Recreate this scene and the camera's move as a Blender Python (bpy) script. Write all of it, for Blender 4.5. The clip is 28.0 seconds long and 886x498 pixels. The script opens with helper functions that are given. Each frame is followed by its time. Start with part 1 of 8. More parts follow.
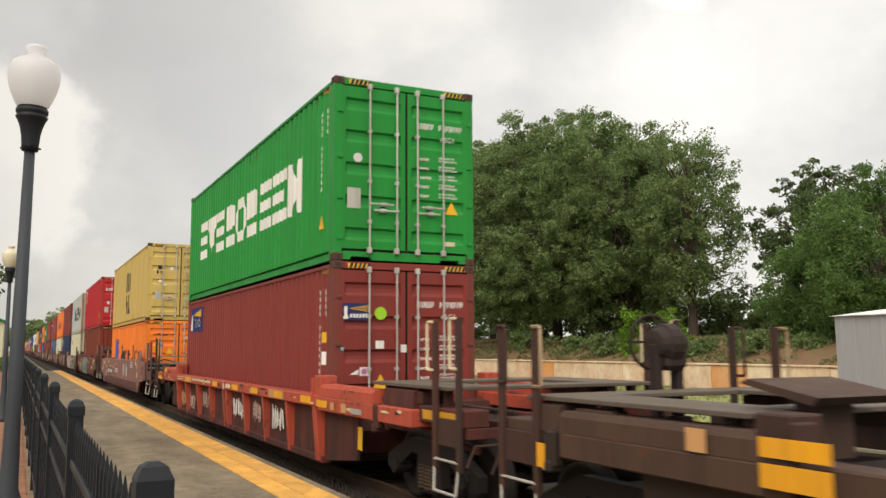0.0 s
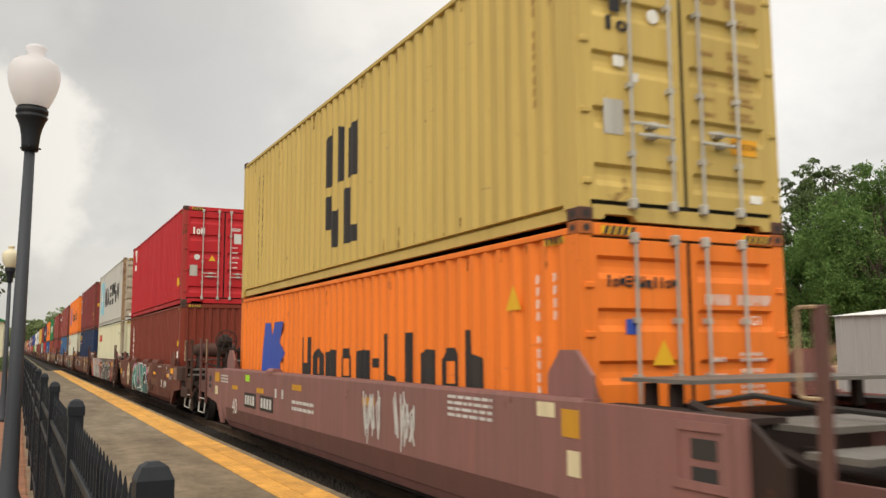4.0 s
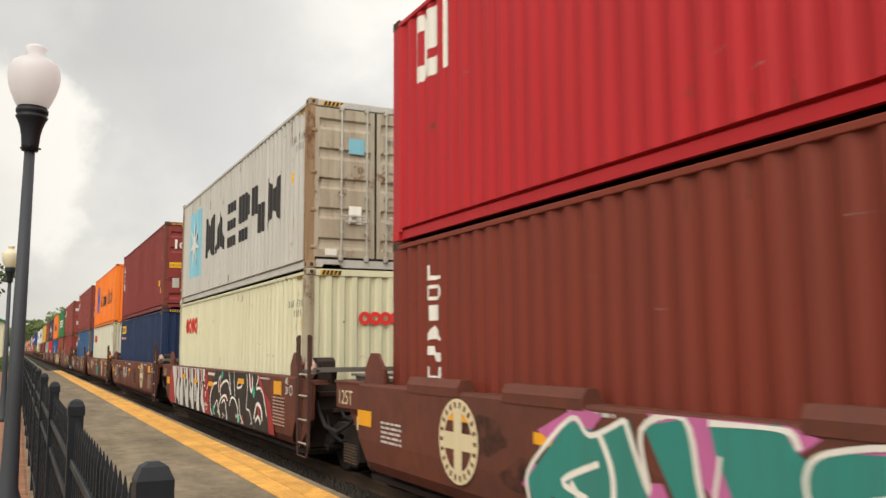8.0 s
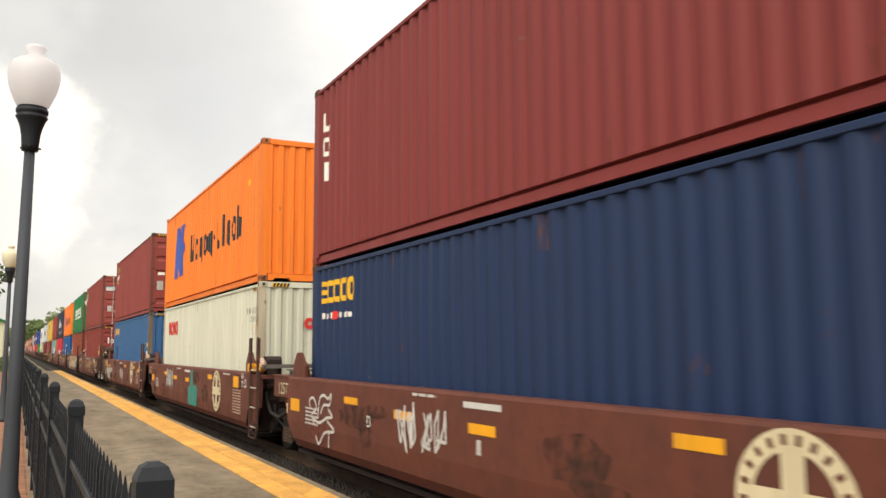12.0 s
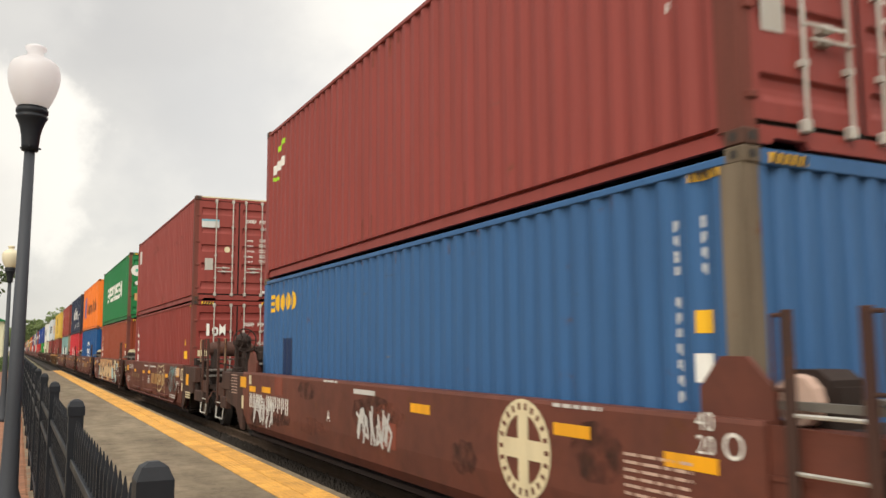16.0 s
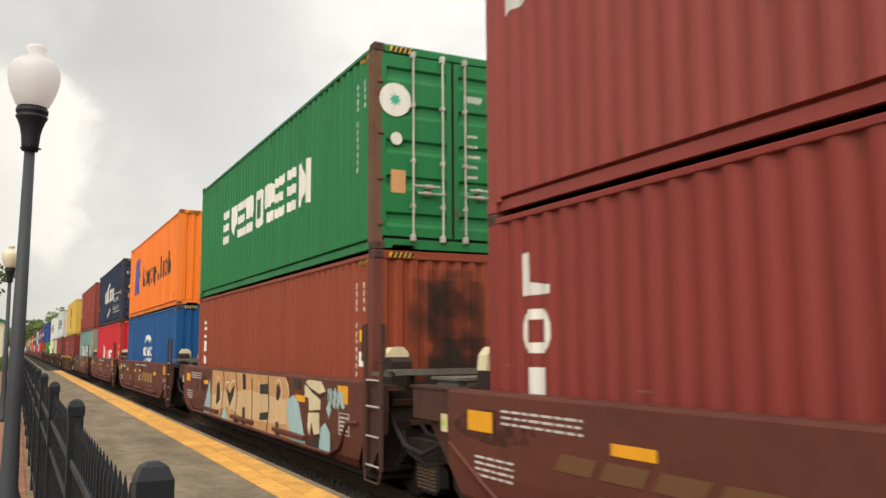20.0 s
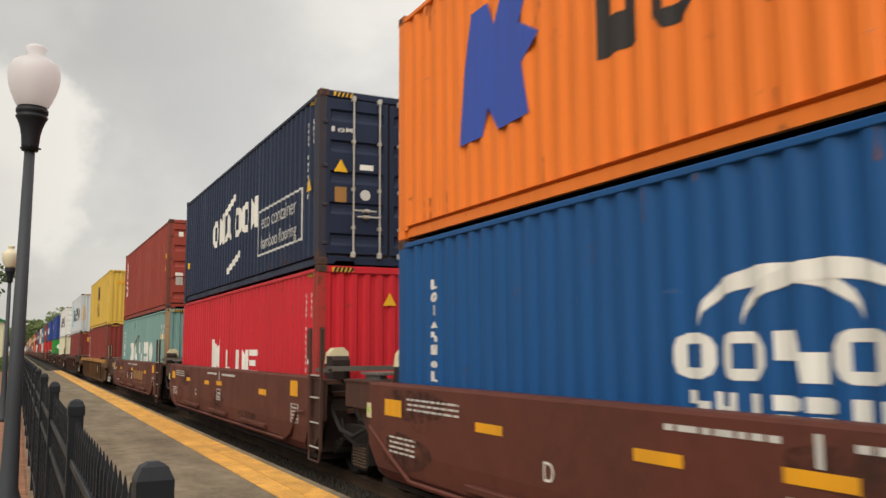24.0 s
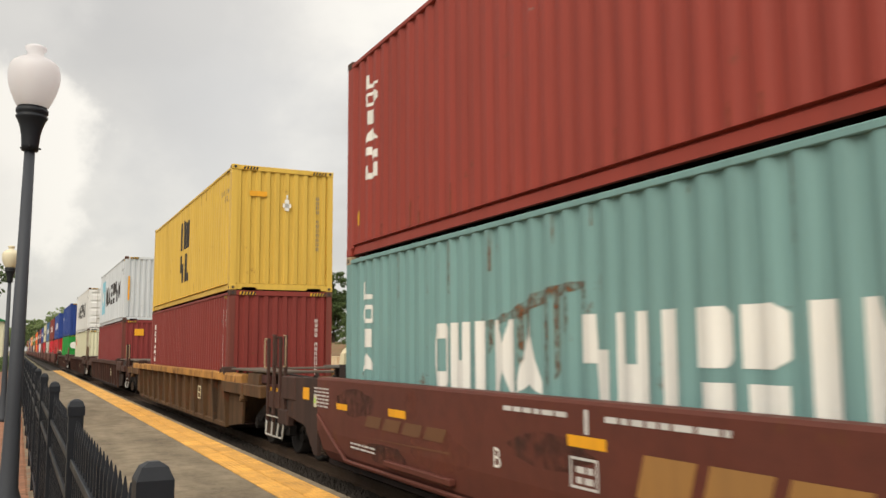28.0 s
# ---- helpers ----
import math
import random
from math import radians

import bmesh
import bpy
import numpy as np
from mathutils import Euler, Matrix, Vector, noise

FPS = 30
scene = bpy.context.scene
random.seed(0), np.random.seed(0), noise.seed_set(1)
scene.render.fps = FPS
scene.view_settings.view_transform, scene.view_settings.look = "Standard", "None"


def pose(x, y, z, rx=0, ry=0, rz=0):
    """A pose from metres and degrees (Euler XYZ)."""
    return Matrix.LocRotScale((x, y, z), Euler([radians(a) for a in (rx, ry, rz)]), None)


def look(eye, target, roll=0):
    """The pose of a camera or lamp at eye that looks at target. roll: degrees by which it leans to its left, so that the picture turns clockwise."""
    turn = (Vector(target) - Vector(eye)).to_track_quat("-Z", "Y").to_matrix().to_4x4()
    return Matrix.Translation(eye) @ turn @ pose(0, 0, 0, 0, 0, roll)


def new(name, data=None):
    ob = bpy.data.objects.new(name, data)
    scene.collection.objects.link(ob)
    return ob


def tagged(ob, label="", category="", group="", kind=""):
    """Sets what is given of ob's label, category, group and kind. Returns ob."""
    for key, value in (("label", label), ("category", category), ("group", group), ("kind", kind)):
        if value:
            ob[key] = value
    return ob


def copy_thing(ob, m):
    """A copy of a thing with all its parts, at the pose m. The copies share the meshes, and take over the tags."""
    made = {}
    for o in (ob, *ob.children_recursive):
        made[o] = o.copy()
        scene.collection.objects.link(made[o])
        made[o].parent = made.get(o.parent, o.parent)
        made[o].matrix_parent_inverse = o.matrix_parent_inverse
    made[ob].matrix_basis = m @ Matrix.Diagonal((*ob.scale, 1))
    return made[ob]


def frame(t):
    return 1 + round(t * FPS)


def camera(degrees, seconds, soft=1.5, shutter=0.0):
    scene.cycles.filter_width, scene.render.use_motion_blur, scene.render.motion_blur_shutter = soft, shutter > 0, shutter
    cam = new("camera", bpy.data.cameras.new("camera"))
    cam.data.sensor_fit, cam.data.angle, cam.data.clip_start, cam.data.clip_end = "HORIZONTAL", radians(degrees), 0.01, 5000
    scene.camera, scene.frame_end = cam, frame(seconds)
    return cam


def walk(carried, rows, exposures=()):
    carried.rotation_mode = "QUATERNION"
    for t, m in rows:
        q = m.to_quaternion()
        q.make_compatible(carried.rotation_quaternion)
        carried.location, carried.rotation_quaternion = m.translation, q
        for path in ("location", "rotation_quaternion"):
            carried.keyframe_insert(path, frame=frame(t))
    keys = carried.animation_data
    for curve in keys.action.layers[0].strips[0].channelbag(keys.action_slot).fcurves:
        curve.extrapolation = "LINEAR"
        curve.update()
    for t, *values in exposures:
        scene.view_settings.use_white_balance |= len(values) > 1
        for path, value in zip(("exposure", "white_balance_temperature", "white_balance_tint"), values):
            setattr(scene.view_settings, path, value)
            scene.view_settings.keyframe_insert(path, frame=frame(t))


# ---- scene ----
EYE = Vector((0.0, 0.0, 1.67))
cam = camera(55.1, 28.0, soft=1.5, shutter=0.25)
AIM = (math.sin(radians(26.553)) * math.cos(radians(6.656)), math.cos(radians(26.553)) * math.cos(radians(6.656)), math.sin(radians(6.656)))
STAND = look(EYE, EYE + 10 * Vector(AIM), -0.3)
walk(cam, [(0, STAND), (28.0, STAND)], [(t, e, 6800, 10) for t, e in ((0, 0.17), (1, 0.29), (3, 0.17), (6, 0.14), (7, 0.18), (8, 0.30), (9, 0.07), (10, 0.13), (11, 0.21), (12, 0.52), (13, 0.31), (16, 0.38), (17, 0.48), (18, 0.22), (19, 0.14), (20, 0.33), (21, 0.31), (24, 0.06), (25, 0.33), (26, 0.25), (28.0, 0.27))])

# ---- sky and light ----
SUN_EL, SUN_AZ = radians(40), radians(224.5)
world = bpy.data.worlds.new("sky")
scene.world = world
world.use_nodes = True


def link_chain(tree, *pairs):
    for a, b in pairs:
        tree.links.new(a, b)


# azimuth and height in degrees, softness of the edge, radius, density, colour
CLOUDS = (
    (8.0, 21.0, 0.2, 0.22, 0.8, (0.46, 0.46, 0.46)),
    (-2.0, 20.5, 0.3, 0.11, 0.6, (0.62, 0.615, 0.60)),
    (12.0, 13.0, 0.2, 0.15, 0.7, (0.50, 0.505, 0.51)),
    (-1.5, 11.2, 0.72, 0.125, 0.9, (0.86, 0.84, 0.79)),
    (-4.0, 8.0, 0.5, 0.10, 0.7, (0.74, 0.725, 0.69)),
    (37.0, 22.0, 0.3, 0.12, 0.6, (0.52, 0.52, 0.515)),
    (43.0, 24.0, 0.6, 0.06, 0.6, (0.86, 0.85, 0.82)),
    (49.5, 18.5, 0.3, 0.12, 0.6, (0.66, 0.655, 0.64)),
    (41.0, 17.5, 0.2, 0.13, 0.5, (0.80, 0.79, 0.76)),
)


def sky():
    nt = world.node_tree
    nt.nodes.clear()
    out = nt.nodes.new("ShaderNodeOutputWorld")
    bg = nt.nodes.new("ShaderNodeBackground")
    co = nt.nodes.new("ShaderNodeTexCoord")
    blue = nt.nodes.new("ShaderNodeTexSky")
    blue.sky_type, blue.sun_disc = "NISHITA", False
    blue.sun_elevation, blue.sun_rotation = SUN_EL, SUN_AZ
    dim = nt.nodes.new("ShaderNodeVectorMath")
    dim.operation = "SCALE"
    dim.inputs["Scale"].default_value = 0.12
    link_chain(nt, (blue.outputs[0], dim.inputs[0]))

    def clouds(scale, stretch, offset, detail, warp):
        mp = nt.nodes.new("ShaderNodeMapping")
        mp.inputs["Scale"].default_value = stretch
        mp.inputs["Location"].default_value = offset
        no = nt.nodes.new("ShaderNodeTexNoise")
        no.inputs["Scale"].default_value = scale
        no.inputs["Detail"].default_value = detail
        no.inputs["Roughness"].default_value = 0.5
        no.inputs["Distortion"].default_value = warp
        link_chain(nt, (co.outputs["Generated"], mp.inputs[0]), (mp.outputs[0], no.inputs["Vector"]))
        return no.outputs["Fac"]

    big = clouds(2.6, (1, 1, 1.6), (3.8, 0.5, 0.25), 9, 0.1)
    ramp = nt.nodes.new("ShaderNodeValToRGB")
    e = ramp.color_ramp.elements
    e[0].position, e[0].color = 0.34, (0.47, 0.465, 0.455, 1)
    e[1].position, e[1].color = 0.70, (0.70, 0.69, 0.66, 1)
    for at, col in ((0.45, (0.54, 0.54, 0.53, 1)), (0.54, (0.62, 0.615, 0.595, 1)), (0.60, (0.67, 0.66, 0.63, 1))):
        ramp.color_ramp.elements.new(at).color = col
    small = clouds(7.5, (1, 1, 1.8), (1.7, 2.3, 0.9), 8, 0.3)
    billow = nt.nodes.new("ShaderNodeMath")
    billow.operation = "MULTIPLY_ADD"
    billow.inputs[1].default_value, billow.inputs[2].default_value = 0.34, -0.17
    both = nt.nodes.new("ShaderNodeMath")
    both.operation = "ADD"
    link_chain(nt, (small, billow.inputs[0]), (big, both.inputs[0]), (billow.outputs[0], both.inputs[1]), (both.outputs[0], ramp.inputs[0]))
    # single clouds: a white heap low in the north, grey banks over it and to the east
    fray = nt.nodes.new("ShaderNodeTexNoise")
    fray.inputs["Scale"].default_value, fray.inputs["Detail"].default_value, fray.inputs["Roughness"].default_value = 9.0, 7, 0.58
    swing = nt.nodes.new("ShaderNodeVectorMath")
    swing.operation = "MULTIPLY_ADD"
    swing.inputs[1].default_value = (0.16, 0.16, 0.16)
    off = nt.nodes.new("ShaderNodeVectorMath")
    off.operation = "ADD"
    off.inputs[1].default_value = (-0.08, -0.08, -0.08)
    link_chain(nt, (co.outputs["Generated"], fray.inputs["Vector"]), (fray.outputs["Color"], swing.inputs[0]), (co.outputs["Generated"], off.inputs[0]), (off.outputs[0], swing.inputs[2]))
    deck = ramp.outputs[0]
    for az, el, soft, wide, thick, col in CLOUDS:
        way = nt.nodes.new("ShaderNodeVectorMath")
        way.operation = "DISTANCE"
        way.inputs[1].default_value = (math.sin(radians(az)) * math.cos(radians(el)), math.cos(radians(az)) * math.cos(radians(el)), math.sin(radians(el)))
        edge = nt.nodes.new("ShaderNodeMapRange")
        edge.interpolation_type = "SMOOTHSTEP"
        edge.inputs[1].default_value, edge.inputs[2].default_value = wide, wide * soft
        edge.inputs[3].default_value, edge.inputs[4].default_value = 0.0, thick
        lay = nt.nodes.new("ShaderNodeMixRGB")
        lay.inputs[2].default_value = (*col, 1)
        link_chain(nt, (swing.outputs[0], way.inputs[0]), (way.outputs["Value"], edge.inputs[0]), (edge.outputs[0], lay.inputs[0]), (deck, lay.inputs[1]))
        deck = lay.outputs[0]
    lean = nt.nodes.new("ShaderNodeVectorMath")
    lean.operation = "DOT_PRODUCT"
    lean.inputs[1].default_value = (0.85, 0.15, 0.50)
    glow = nt.nodes.new("ShaderNodeMapRange")
    glow.inputs[1].default_value, glow.inputs[2].default_value = 0.05, 0.85
    glow.inputs[3].default_value, glow.inputs[4].default_value = 0.80, 1.45
    lit = nt.nodes.new("ShaderNodeVectorMath")
    lit.operation = "SCALE"
    link_chain(nt, (co.outputs["Generated"], lean.inputs[0]), (lean.outputs["Value"], glow.inputs[0]), (deck, lit.inputs[0]), (glow.outputs[0], lit.inputs["Scale"]))
    # the cloud deck is brightest overhead
    up = nt.nodes.new("ShaderNodeVectorMath")
    up.operation = "DOT_PRODUCT"
    up.inputs[1].default_value = (0, 0, 1)
    high = nt.nodes.new("ShaderNodeMapRange")
    high.inputs[1].default_value, high.inputs[2].default_value = 0.40, 1.0
    high.inputs[3].default_value, high.inputs[4].default_value = 1.0, 1.7
    over = nt.nodes.new("ShaderNodeVectorMath")
    over.operation = "SCALE"
    link_chain(nt, (co.outputs["Generated"], up.inputs[0]), (up.outputs["Value"], high.inputs[0]), (lit.outputs[0], over.inputs[0]), (high.outputs[0], over.inputs["Scale"]))
    # and round the veiled sun, behind the platform
    near = nt.nodes.new("ShaderNodeVectorMath")
    near.operation = "DOT_PRODUCT"
    near.inputs[1].default_value = (-0.54, -0.55, 0.64)
    halo = nt.nodes.new("ShaderNodeMapRange")
    halo.inputs[1].default_value, halo.inputs[2].default_value = 0.1, 1.0
    halo.inputs[3].default_value, halo.inputs[4].default_value = 1.0, 2.1
    veil = nt.nodes.new("ShaderNodeVectorMath")
    veil.operation = "SCALE"
    link_chain(nt, (co.outputs["Generated"], near.inputs[0]), (near.outputs["Value"], halo.inputs[0]), (over.outputs[0], veil.inputs[0]), (halo.outputs[0], veil.inputs["Scale"]))
    cover = nt.nodes.new("ShaderNodeMixRGB")
    cover.inputs[0].default_value = 0.93
    link_chain(nt, (dim.outputs[0], cover.inputs[1]), (veil.outputs[0], cover.inputs[2]), (cover.outputs[0], bg.inputs[0]), (bg.outputs[0], out.inputs[0]))
    bg.inputs[1].default_value = 1.0


sky()
sun = new("sun", bpy.data.lights.new("sun", "SUN"))
sun.data.energy, sun.data.angle, sun.data.color = 1.8, radians(40), (1.0, 0.92, 0.80)
sun.matrix_world = look((0, 0, 60), (0.54 * 30, 0.55 * 30, 60 - 0.64 * 30))

# ---- materials ----
MATS = {}


def surface(name, col, rough=0.55, metal=0.0, dirt=0.3, dirtcol=(0.10, 0.075, 0.055), rust=0.0, scale=1.0, streak=(1, 1, 0.15), bump=0.15, grain=0.12, vary=0.06, fine=40.0, spec=0.22):
    """A painted or plain surface: streaky dirt at a large scale, grain at a fine one, rust patches, slight relief."""
    m = bpy.data.materials.new(name)
    m.use_nodes = True
    nt = m.node_tree
    b = nt.nodes["Principled BSDF"]
    N = nt.nodes.new
    L = nt.links.new
    co = N("ShaderNodeTexCoord")
    info = N("ShaderNodeObjectInfo")
    shift = N("ShaderNodeVectorMath")
    shift.operation = "MULTIPLY_ADD"
    shift.inputs[1].default_value = (1, 1, 1)
    rnd = N("ShaderNodeMath")
    rnd.operation = "MULTIPLY"
    rnd.inputs[1].default_value = 31.0
    L(info.outputs["Random"], rnd.inputs[0])
    L(co.outputs["Object"], shift.inputs[0])
    L(rnd.outputs[0], shift.inputs[2])
    mp = N("ShaderNodeMapping")
    mp.inputs["Scale"].default_value = streak
    L(shift.outputs[0], mp.inputs[0])

    def noise_at(src, sc, det, rgh=0.6):
        n = N("ShaderNodeTexNoise")
        n.inputs["Scale"].default_value = sc
        n.inputs["Detail"].default_value = det
        n.inputs["Roughness"].default_value = rgh
        L(src, n.inputs["Vector"])
        return n.outputs["Fac"]

    def span(src, a, c, lo=0.0, hi=1.0):
        r = N("ShaderNodeMapRange")
        r.inputs[1].default_value, r.inputs[2].default_value = a, c
        r.inputs[3].default_value, r.inputs[4].default_value = lo, hi
        L(src, r.inputs[0])
        return r.outputs[0]

    def mix(fac, a, c):
        x = N("ShaderNodeMixRGB")
        L(fac, x.inputs[0])
        for s, k in ((a, 1), (c, 2)):
            if isinstance(s, tuple):
                x.inputs[k].default_value = (*s, 1)
            else:
                L(s, x.inputs[k])
        return x.outputs[0]

    broad = noise_at(mp.outputs[0], 1.6 * scale, 6)
    fleck = noise_at(shift.outputs[0], fine * scale, 3)
    tone = N("ShaderNodeHueSaturation")
    tone.inputs["Color"].default_value = (*col, 1)
    L(span(info.outputs["Random"], 0, 1, 1 - vary, 1 + vary), tone.inputs["Value"])
    c = mix(span(broad, 0.35, 0.75, 0, dirt), tone.outputs[0], dirtcol)
    thin = N("ShaderNodeMapping")
    thin.inputs["Scale"].default_value = (9 * scale, 9 * scale, 0.55 * scale) if streak[2] < 0.3 else (5 * scale, 5 * scale, 5 * scale)
    L(shift.outputs[0], thin.inputs[0])
    c = mix(span(noise_at(thin.outputs[0], 1.0, 4), 0.45, 0.8, 0, 0.75 * dirt), c, tuple(0.55 * v for v in dirtcol))
    light = tuple(min(1, v * 1.25 + 0.02) for v in col)
    c = mix(span(fleck, 0.3, 0.8, 0, grain), c, light)
    if rust > 0:
        spots = noise_at(shift.outputs[0], 2.3 * scale, 9, 0.72)
        c = mix(span(spots, 0.66 - 0.2 * rust, 0.74 - 0.2 * rust, 0, 0.85), c, (0.11, 0.04, 0.018))
    L(c, b.inputs["Base Color"])
    L(span(broad, 0.3, 0.8, max(0, rough - 0.08), min(1, rough + 0.2)), b.inputs["Roughness"])
    b.inputs["Metallic"].default_value = metal
    b.inputs["Specular IOR Level"].default_value = spec
    if bump:
        bp = N("ShaderNodeBump")
        bp.inputs["Strength"].default_value = bump
        bp.inputs["Distance"].default_value = 0.01 / scale
        L(fleck, bp.inputs["Height"])
        L(bp.outputs[0], b.inputs["Normal"])
    MATS[name] = m
    return m


def worn(name, col, cover, scale):
    """Thin broken stain over paint: noise decides where the paint shows through."""
    m = surface(name, col, 0.8, dirt=0.3)
    nt = m.node_tree
    no = nt.nodes.new("ShaderNodeTexNoise")
    no.inputs["Scale"].default_value = scale
    no.inputs["Detail"].default_value = 5
    co = nt.nodes.new("ShaderNodeTexCoord")
    r = nt.nodes.new("ShaderNodeMapRange")
    r.inputs[1].default_value, r.inputs[2].default_value = 0.35, 0.70
    r.inputs[3].default_value, r.inputs[4].default_value = 0.0, cover
    nt.links.new(co.outputs["Object"], no.inputs["Vector"])
    nt.links.new(no.outputs["Fac"], r.inputs[0])
    nt.links.new(r.outputs[0], nt.nodes["Principled BSDF"].inputs["Alpha"])


def M(name):
    return MATS[name]


GREY_DIRT = (0.16, 0.14, 0.12)
for key, col in dict(green=(0.012, 0.235, 0.035), green_b=(0.014, 0.16, 0.05), maroon=(0.205, 0.033, 0.026), maroon_b=(0.20, 0.033, 0.031), oxide=(0.25, 0.052, 0.024), brown=(0.175, 0.031, 0.017), chalk=(0.235, 0.046, 0.038), brick=(0.275, 0.044, 0.030),
                     mustard=(0.50, 0.36, 0.11), yellow=(0.60, 0.39, 0.07), orange=(0.78, 0.19, 0.025), red=(0.42, 0.016, 0.022), scarlet=(0.52, 0.018, 0.03), grey=(0.46, 0.45, 0.42),
                     silver=(0.52, 0.55, 0.57), cream=(0.61, 0.595, 0.42), cream_b=(0.55, 0.55, 0.45), navy=(0.011, 0.026, 0.075), blue=(0.035, 0.108, 0.25), cobalt=(0.007, 0.072, 0.225), ink=(0.012, 0.021, 0.050),
                     teal=(0.165, 0.295, 0.283), white=(0.68, 0.68, 0.66), royal=(0.02, 0.05, 0.22)).items():
    surface("paint_" + key, col, 0.5, dirt=0.28, rust=0.10 if key not in ("grey", "cream", "cream_b", "teal") else 0.14, dirtcol=tuple(0.45 * v + 0.018 for v in col), grain=0.06, bump=0.05)
surface("galvanised", (0.50, 0.49, 0.45), 0.5, 0.3, dirt=0.5, dirtcol=(0.14, 0.10, 0.07))
surface("rust_tan", (0.40, 0.30, 0.19), 0.75, dirt=0.9, dirtcol=(0.17, 0.085, 0.04), rust=0.55)
surface("post_soil", (0.17, 0.135, 0.095), 0.75, dirt=0.8, dirtcol=(0.07, 0.05, 0.035), rust=0.4)
surface("door_tan", (0.44, 0.41, 0.33), 0.7, dirt=0.7, dirtcol=(0.22, 0.14, 0.085), rust=0.45)
surface("cream_worn", (0.46, 0.43, 0.32), 0.7, dirt=0.9, dirtcol=(0.16, 0.10, 0.06), rust=0.45)
surface("orange_worn", (0.42, 0.12, 0.03), 0.7, dirt=0.8, dirtcol=(0.10, 0.04, 0.025), rust=0.6)
surface("casting_dark", (0.10, 0.045, 0.032), 0.75, dirt=0.7, dirtcol=(0.04, 0.03, 0.026), rust=0.5)
surface("post_rust", (0.15, 0.075, 0.045), 0.75, dirt=0.7, dirtcol=(0.06, 0.05, 0.03), rust=0.4)
surface("post_scarlet", (0.40, 0.03, 0.03), 0.65, dirt=0.9, dirtcol=(0.15, 0.045, 0.03), rust=0.42)
surface("post_maroon", (0.17, 0.042, 0.032), 0.7, dirt=0.8, dirtcol=(0.085, 0.038, 0.028), rust=0.34)
surface("post_ink", (0.03, 0.03, 0.045), 0.65, dirt=0.7, dirtcol=(0.07, 0.05, 0.04), rust=0.42)
surface("dark_gasket", (0.03, 0.03, 0.03), 0.8, dirt=0.2)
for key, col in dict(white=(0.74, 0.73, 0.68), black=(0.02, 0.02, 0.022), yellow=(0.75, 0.42, 0.02), amber=(0.78, 0.36, 0.015), red=(0.66, 0.03, 0.025), navy=(0.015, 0.02, 0.12), blue=(0.03, 0.08, 0.42),
                     sky=(0.20, 0.47, 0.58), lime=(0.33, 0.62, 0.03), green=(0.03, 0.42, 0.28), teal=(0.025, 0.22, 0.19), deep=(0.035, 0.10, 0.10), slate=(0.08, 0.13, 0.19), sand=(0.62, 0.43, 0.24), shade=(0.07, 0.045, 0.03), sea=(0.14, 0.38, 0.40), pink=(0.50, 0.13, 0.33), silver=(0.55, 0.55, 0.53), soot=(0.15, 0.15, 0.145), crimson=(0.34, 0.026, 0.032), tan=(0.55, 0.30, 0.13), pale=(0.33, 0.50, 0.52), bone=(0.66, 0.58, 0.38), gold=(0.31, 0.16, 0.05), faded=(0.135, 0.062, 0.03), ochre=(0.55, 0.27, 0.02)).items():
    surface("mark_" + key, col, 0.5, dirt=0.25, grain=0.05, bump=0, vary=0.03)
surface("mark_rosy", (0.54, 0.38, 0.31), 0.7, dirt=0.45)
surface("car_brown", (0.132, 0.041, 0.027), 0.6, dirt=0.6, dirtcol=(0.065, 0.032, 0.025), rust=0.3, streak=(1, 0.5, 0.4))
surface("car_russet", (0.108, 0.031, 0.021), 0.58, dirt=0.5, dirtcol=(0.06, 0.027, 0.02), rust=0.25, streak=(1, 0.5, 0.4))
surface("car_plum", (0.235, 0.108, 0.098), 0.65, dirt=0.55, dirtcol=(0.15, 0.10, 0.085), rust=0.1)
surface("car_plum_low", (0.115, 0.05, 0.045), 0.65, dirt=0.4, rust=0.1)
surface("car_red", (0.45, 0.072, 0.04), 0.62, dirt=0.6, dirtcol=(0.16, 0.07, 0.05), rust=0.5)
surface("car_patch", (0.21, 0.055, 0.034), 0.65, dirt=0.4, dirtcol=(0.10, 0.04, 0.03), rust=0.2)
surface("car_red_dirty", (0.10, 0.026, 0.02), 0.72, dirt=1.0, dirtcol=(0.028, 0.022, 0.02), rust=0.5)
# underframe brown, deepened in colour for the shade under and between cars
surface("car_dark", (0.028, 0.017, 0.014), 0.7, dirt=0.5, dirtcol=(0.03, 0.024, 0.021), rust=0.18)
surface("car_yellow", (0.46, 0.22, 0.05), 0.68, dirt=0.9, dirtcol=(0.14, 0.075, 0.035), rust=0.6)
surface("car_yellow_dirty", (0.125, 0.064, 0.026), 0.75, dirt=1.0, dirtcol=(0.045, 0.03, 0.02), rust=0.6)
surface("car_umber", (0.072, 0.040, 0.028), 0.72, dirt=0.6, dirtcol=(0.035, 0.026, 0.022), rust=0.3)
surface("grating_worn", (0.125, 0.10, 0.082), 0.7, 0.2, dirt=0.5)
worn("rust_run", (0.19, 0.075, 0.03), 0.75, 9.0)
worn("rust_smear", (0.17, 0.075, 0.03), 0.9, 14.0)
worn("scrape", (0.36, 0.33, 0.30), 0.55, 22.0)
worn("scrape_dark", (0.05, 0.024, 0.019), 0.7, 7.0)
worn("scrape_red", (0.22, 0.06, 0.035), 0.45, 5.0)
worn("soot", (0.02, 0.014, 0.012), 0.75, 2.2)
surface("wall_orange", (0.62, 0.27, 0.09), 0.85, dirt=0.6, dirtcol=(0.70, 0.52, 0.34), scale=0.4, streak=(1, 1, 0.4), bump=0.3)
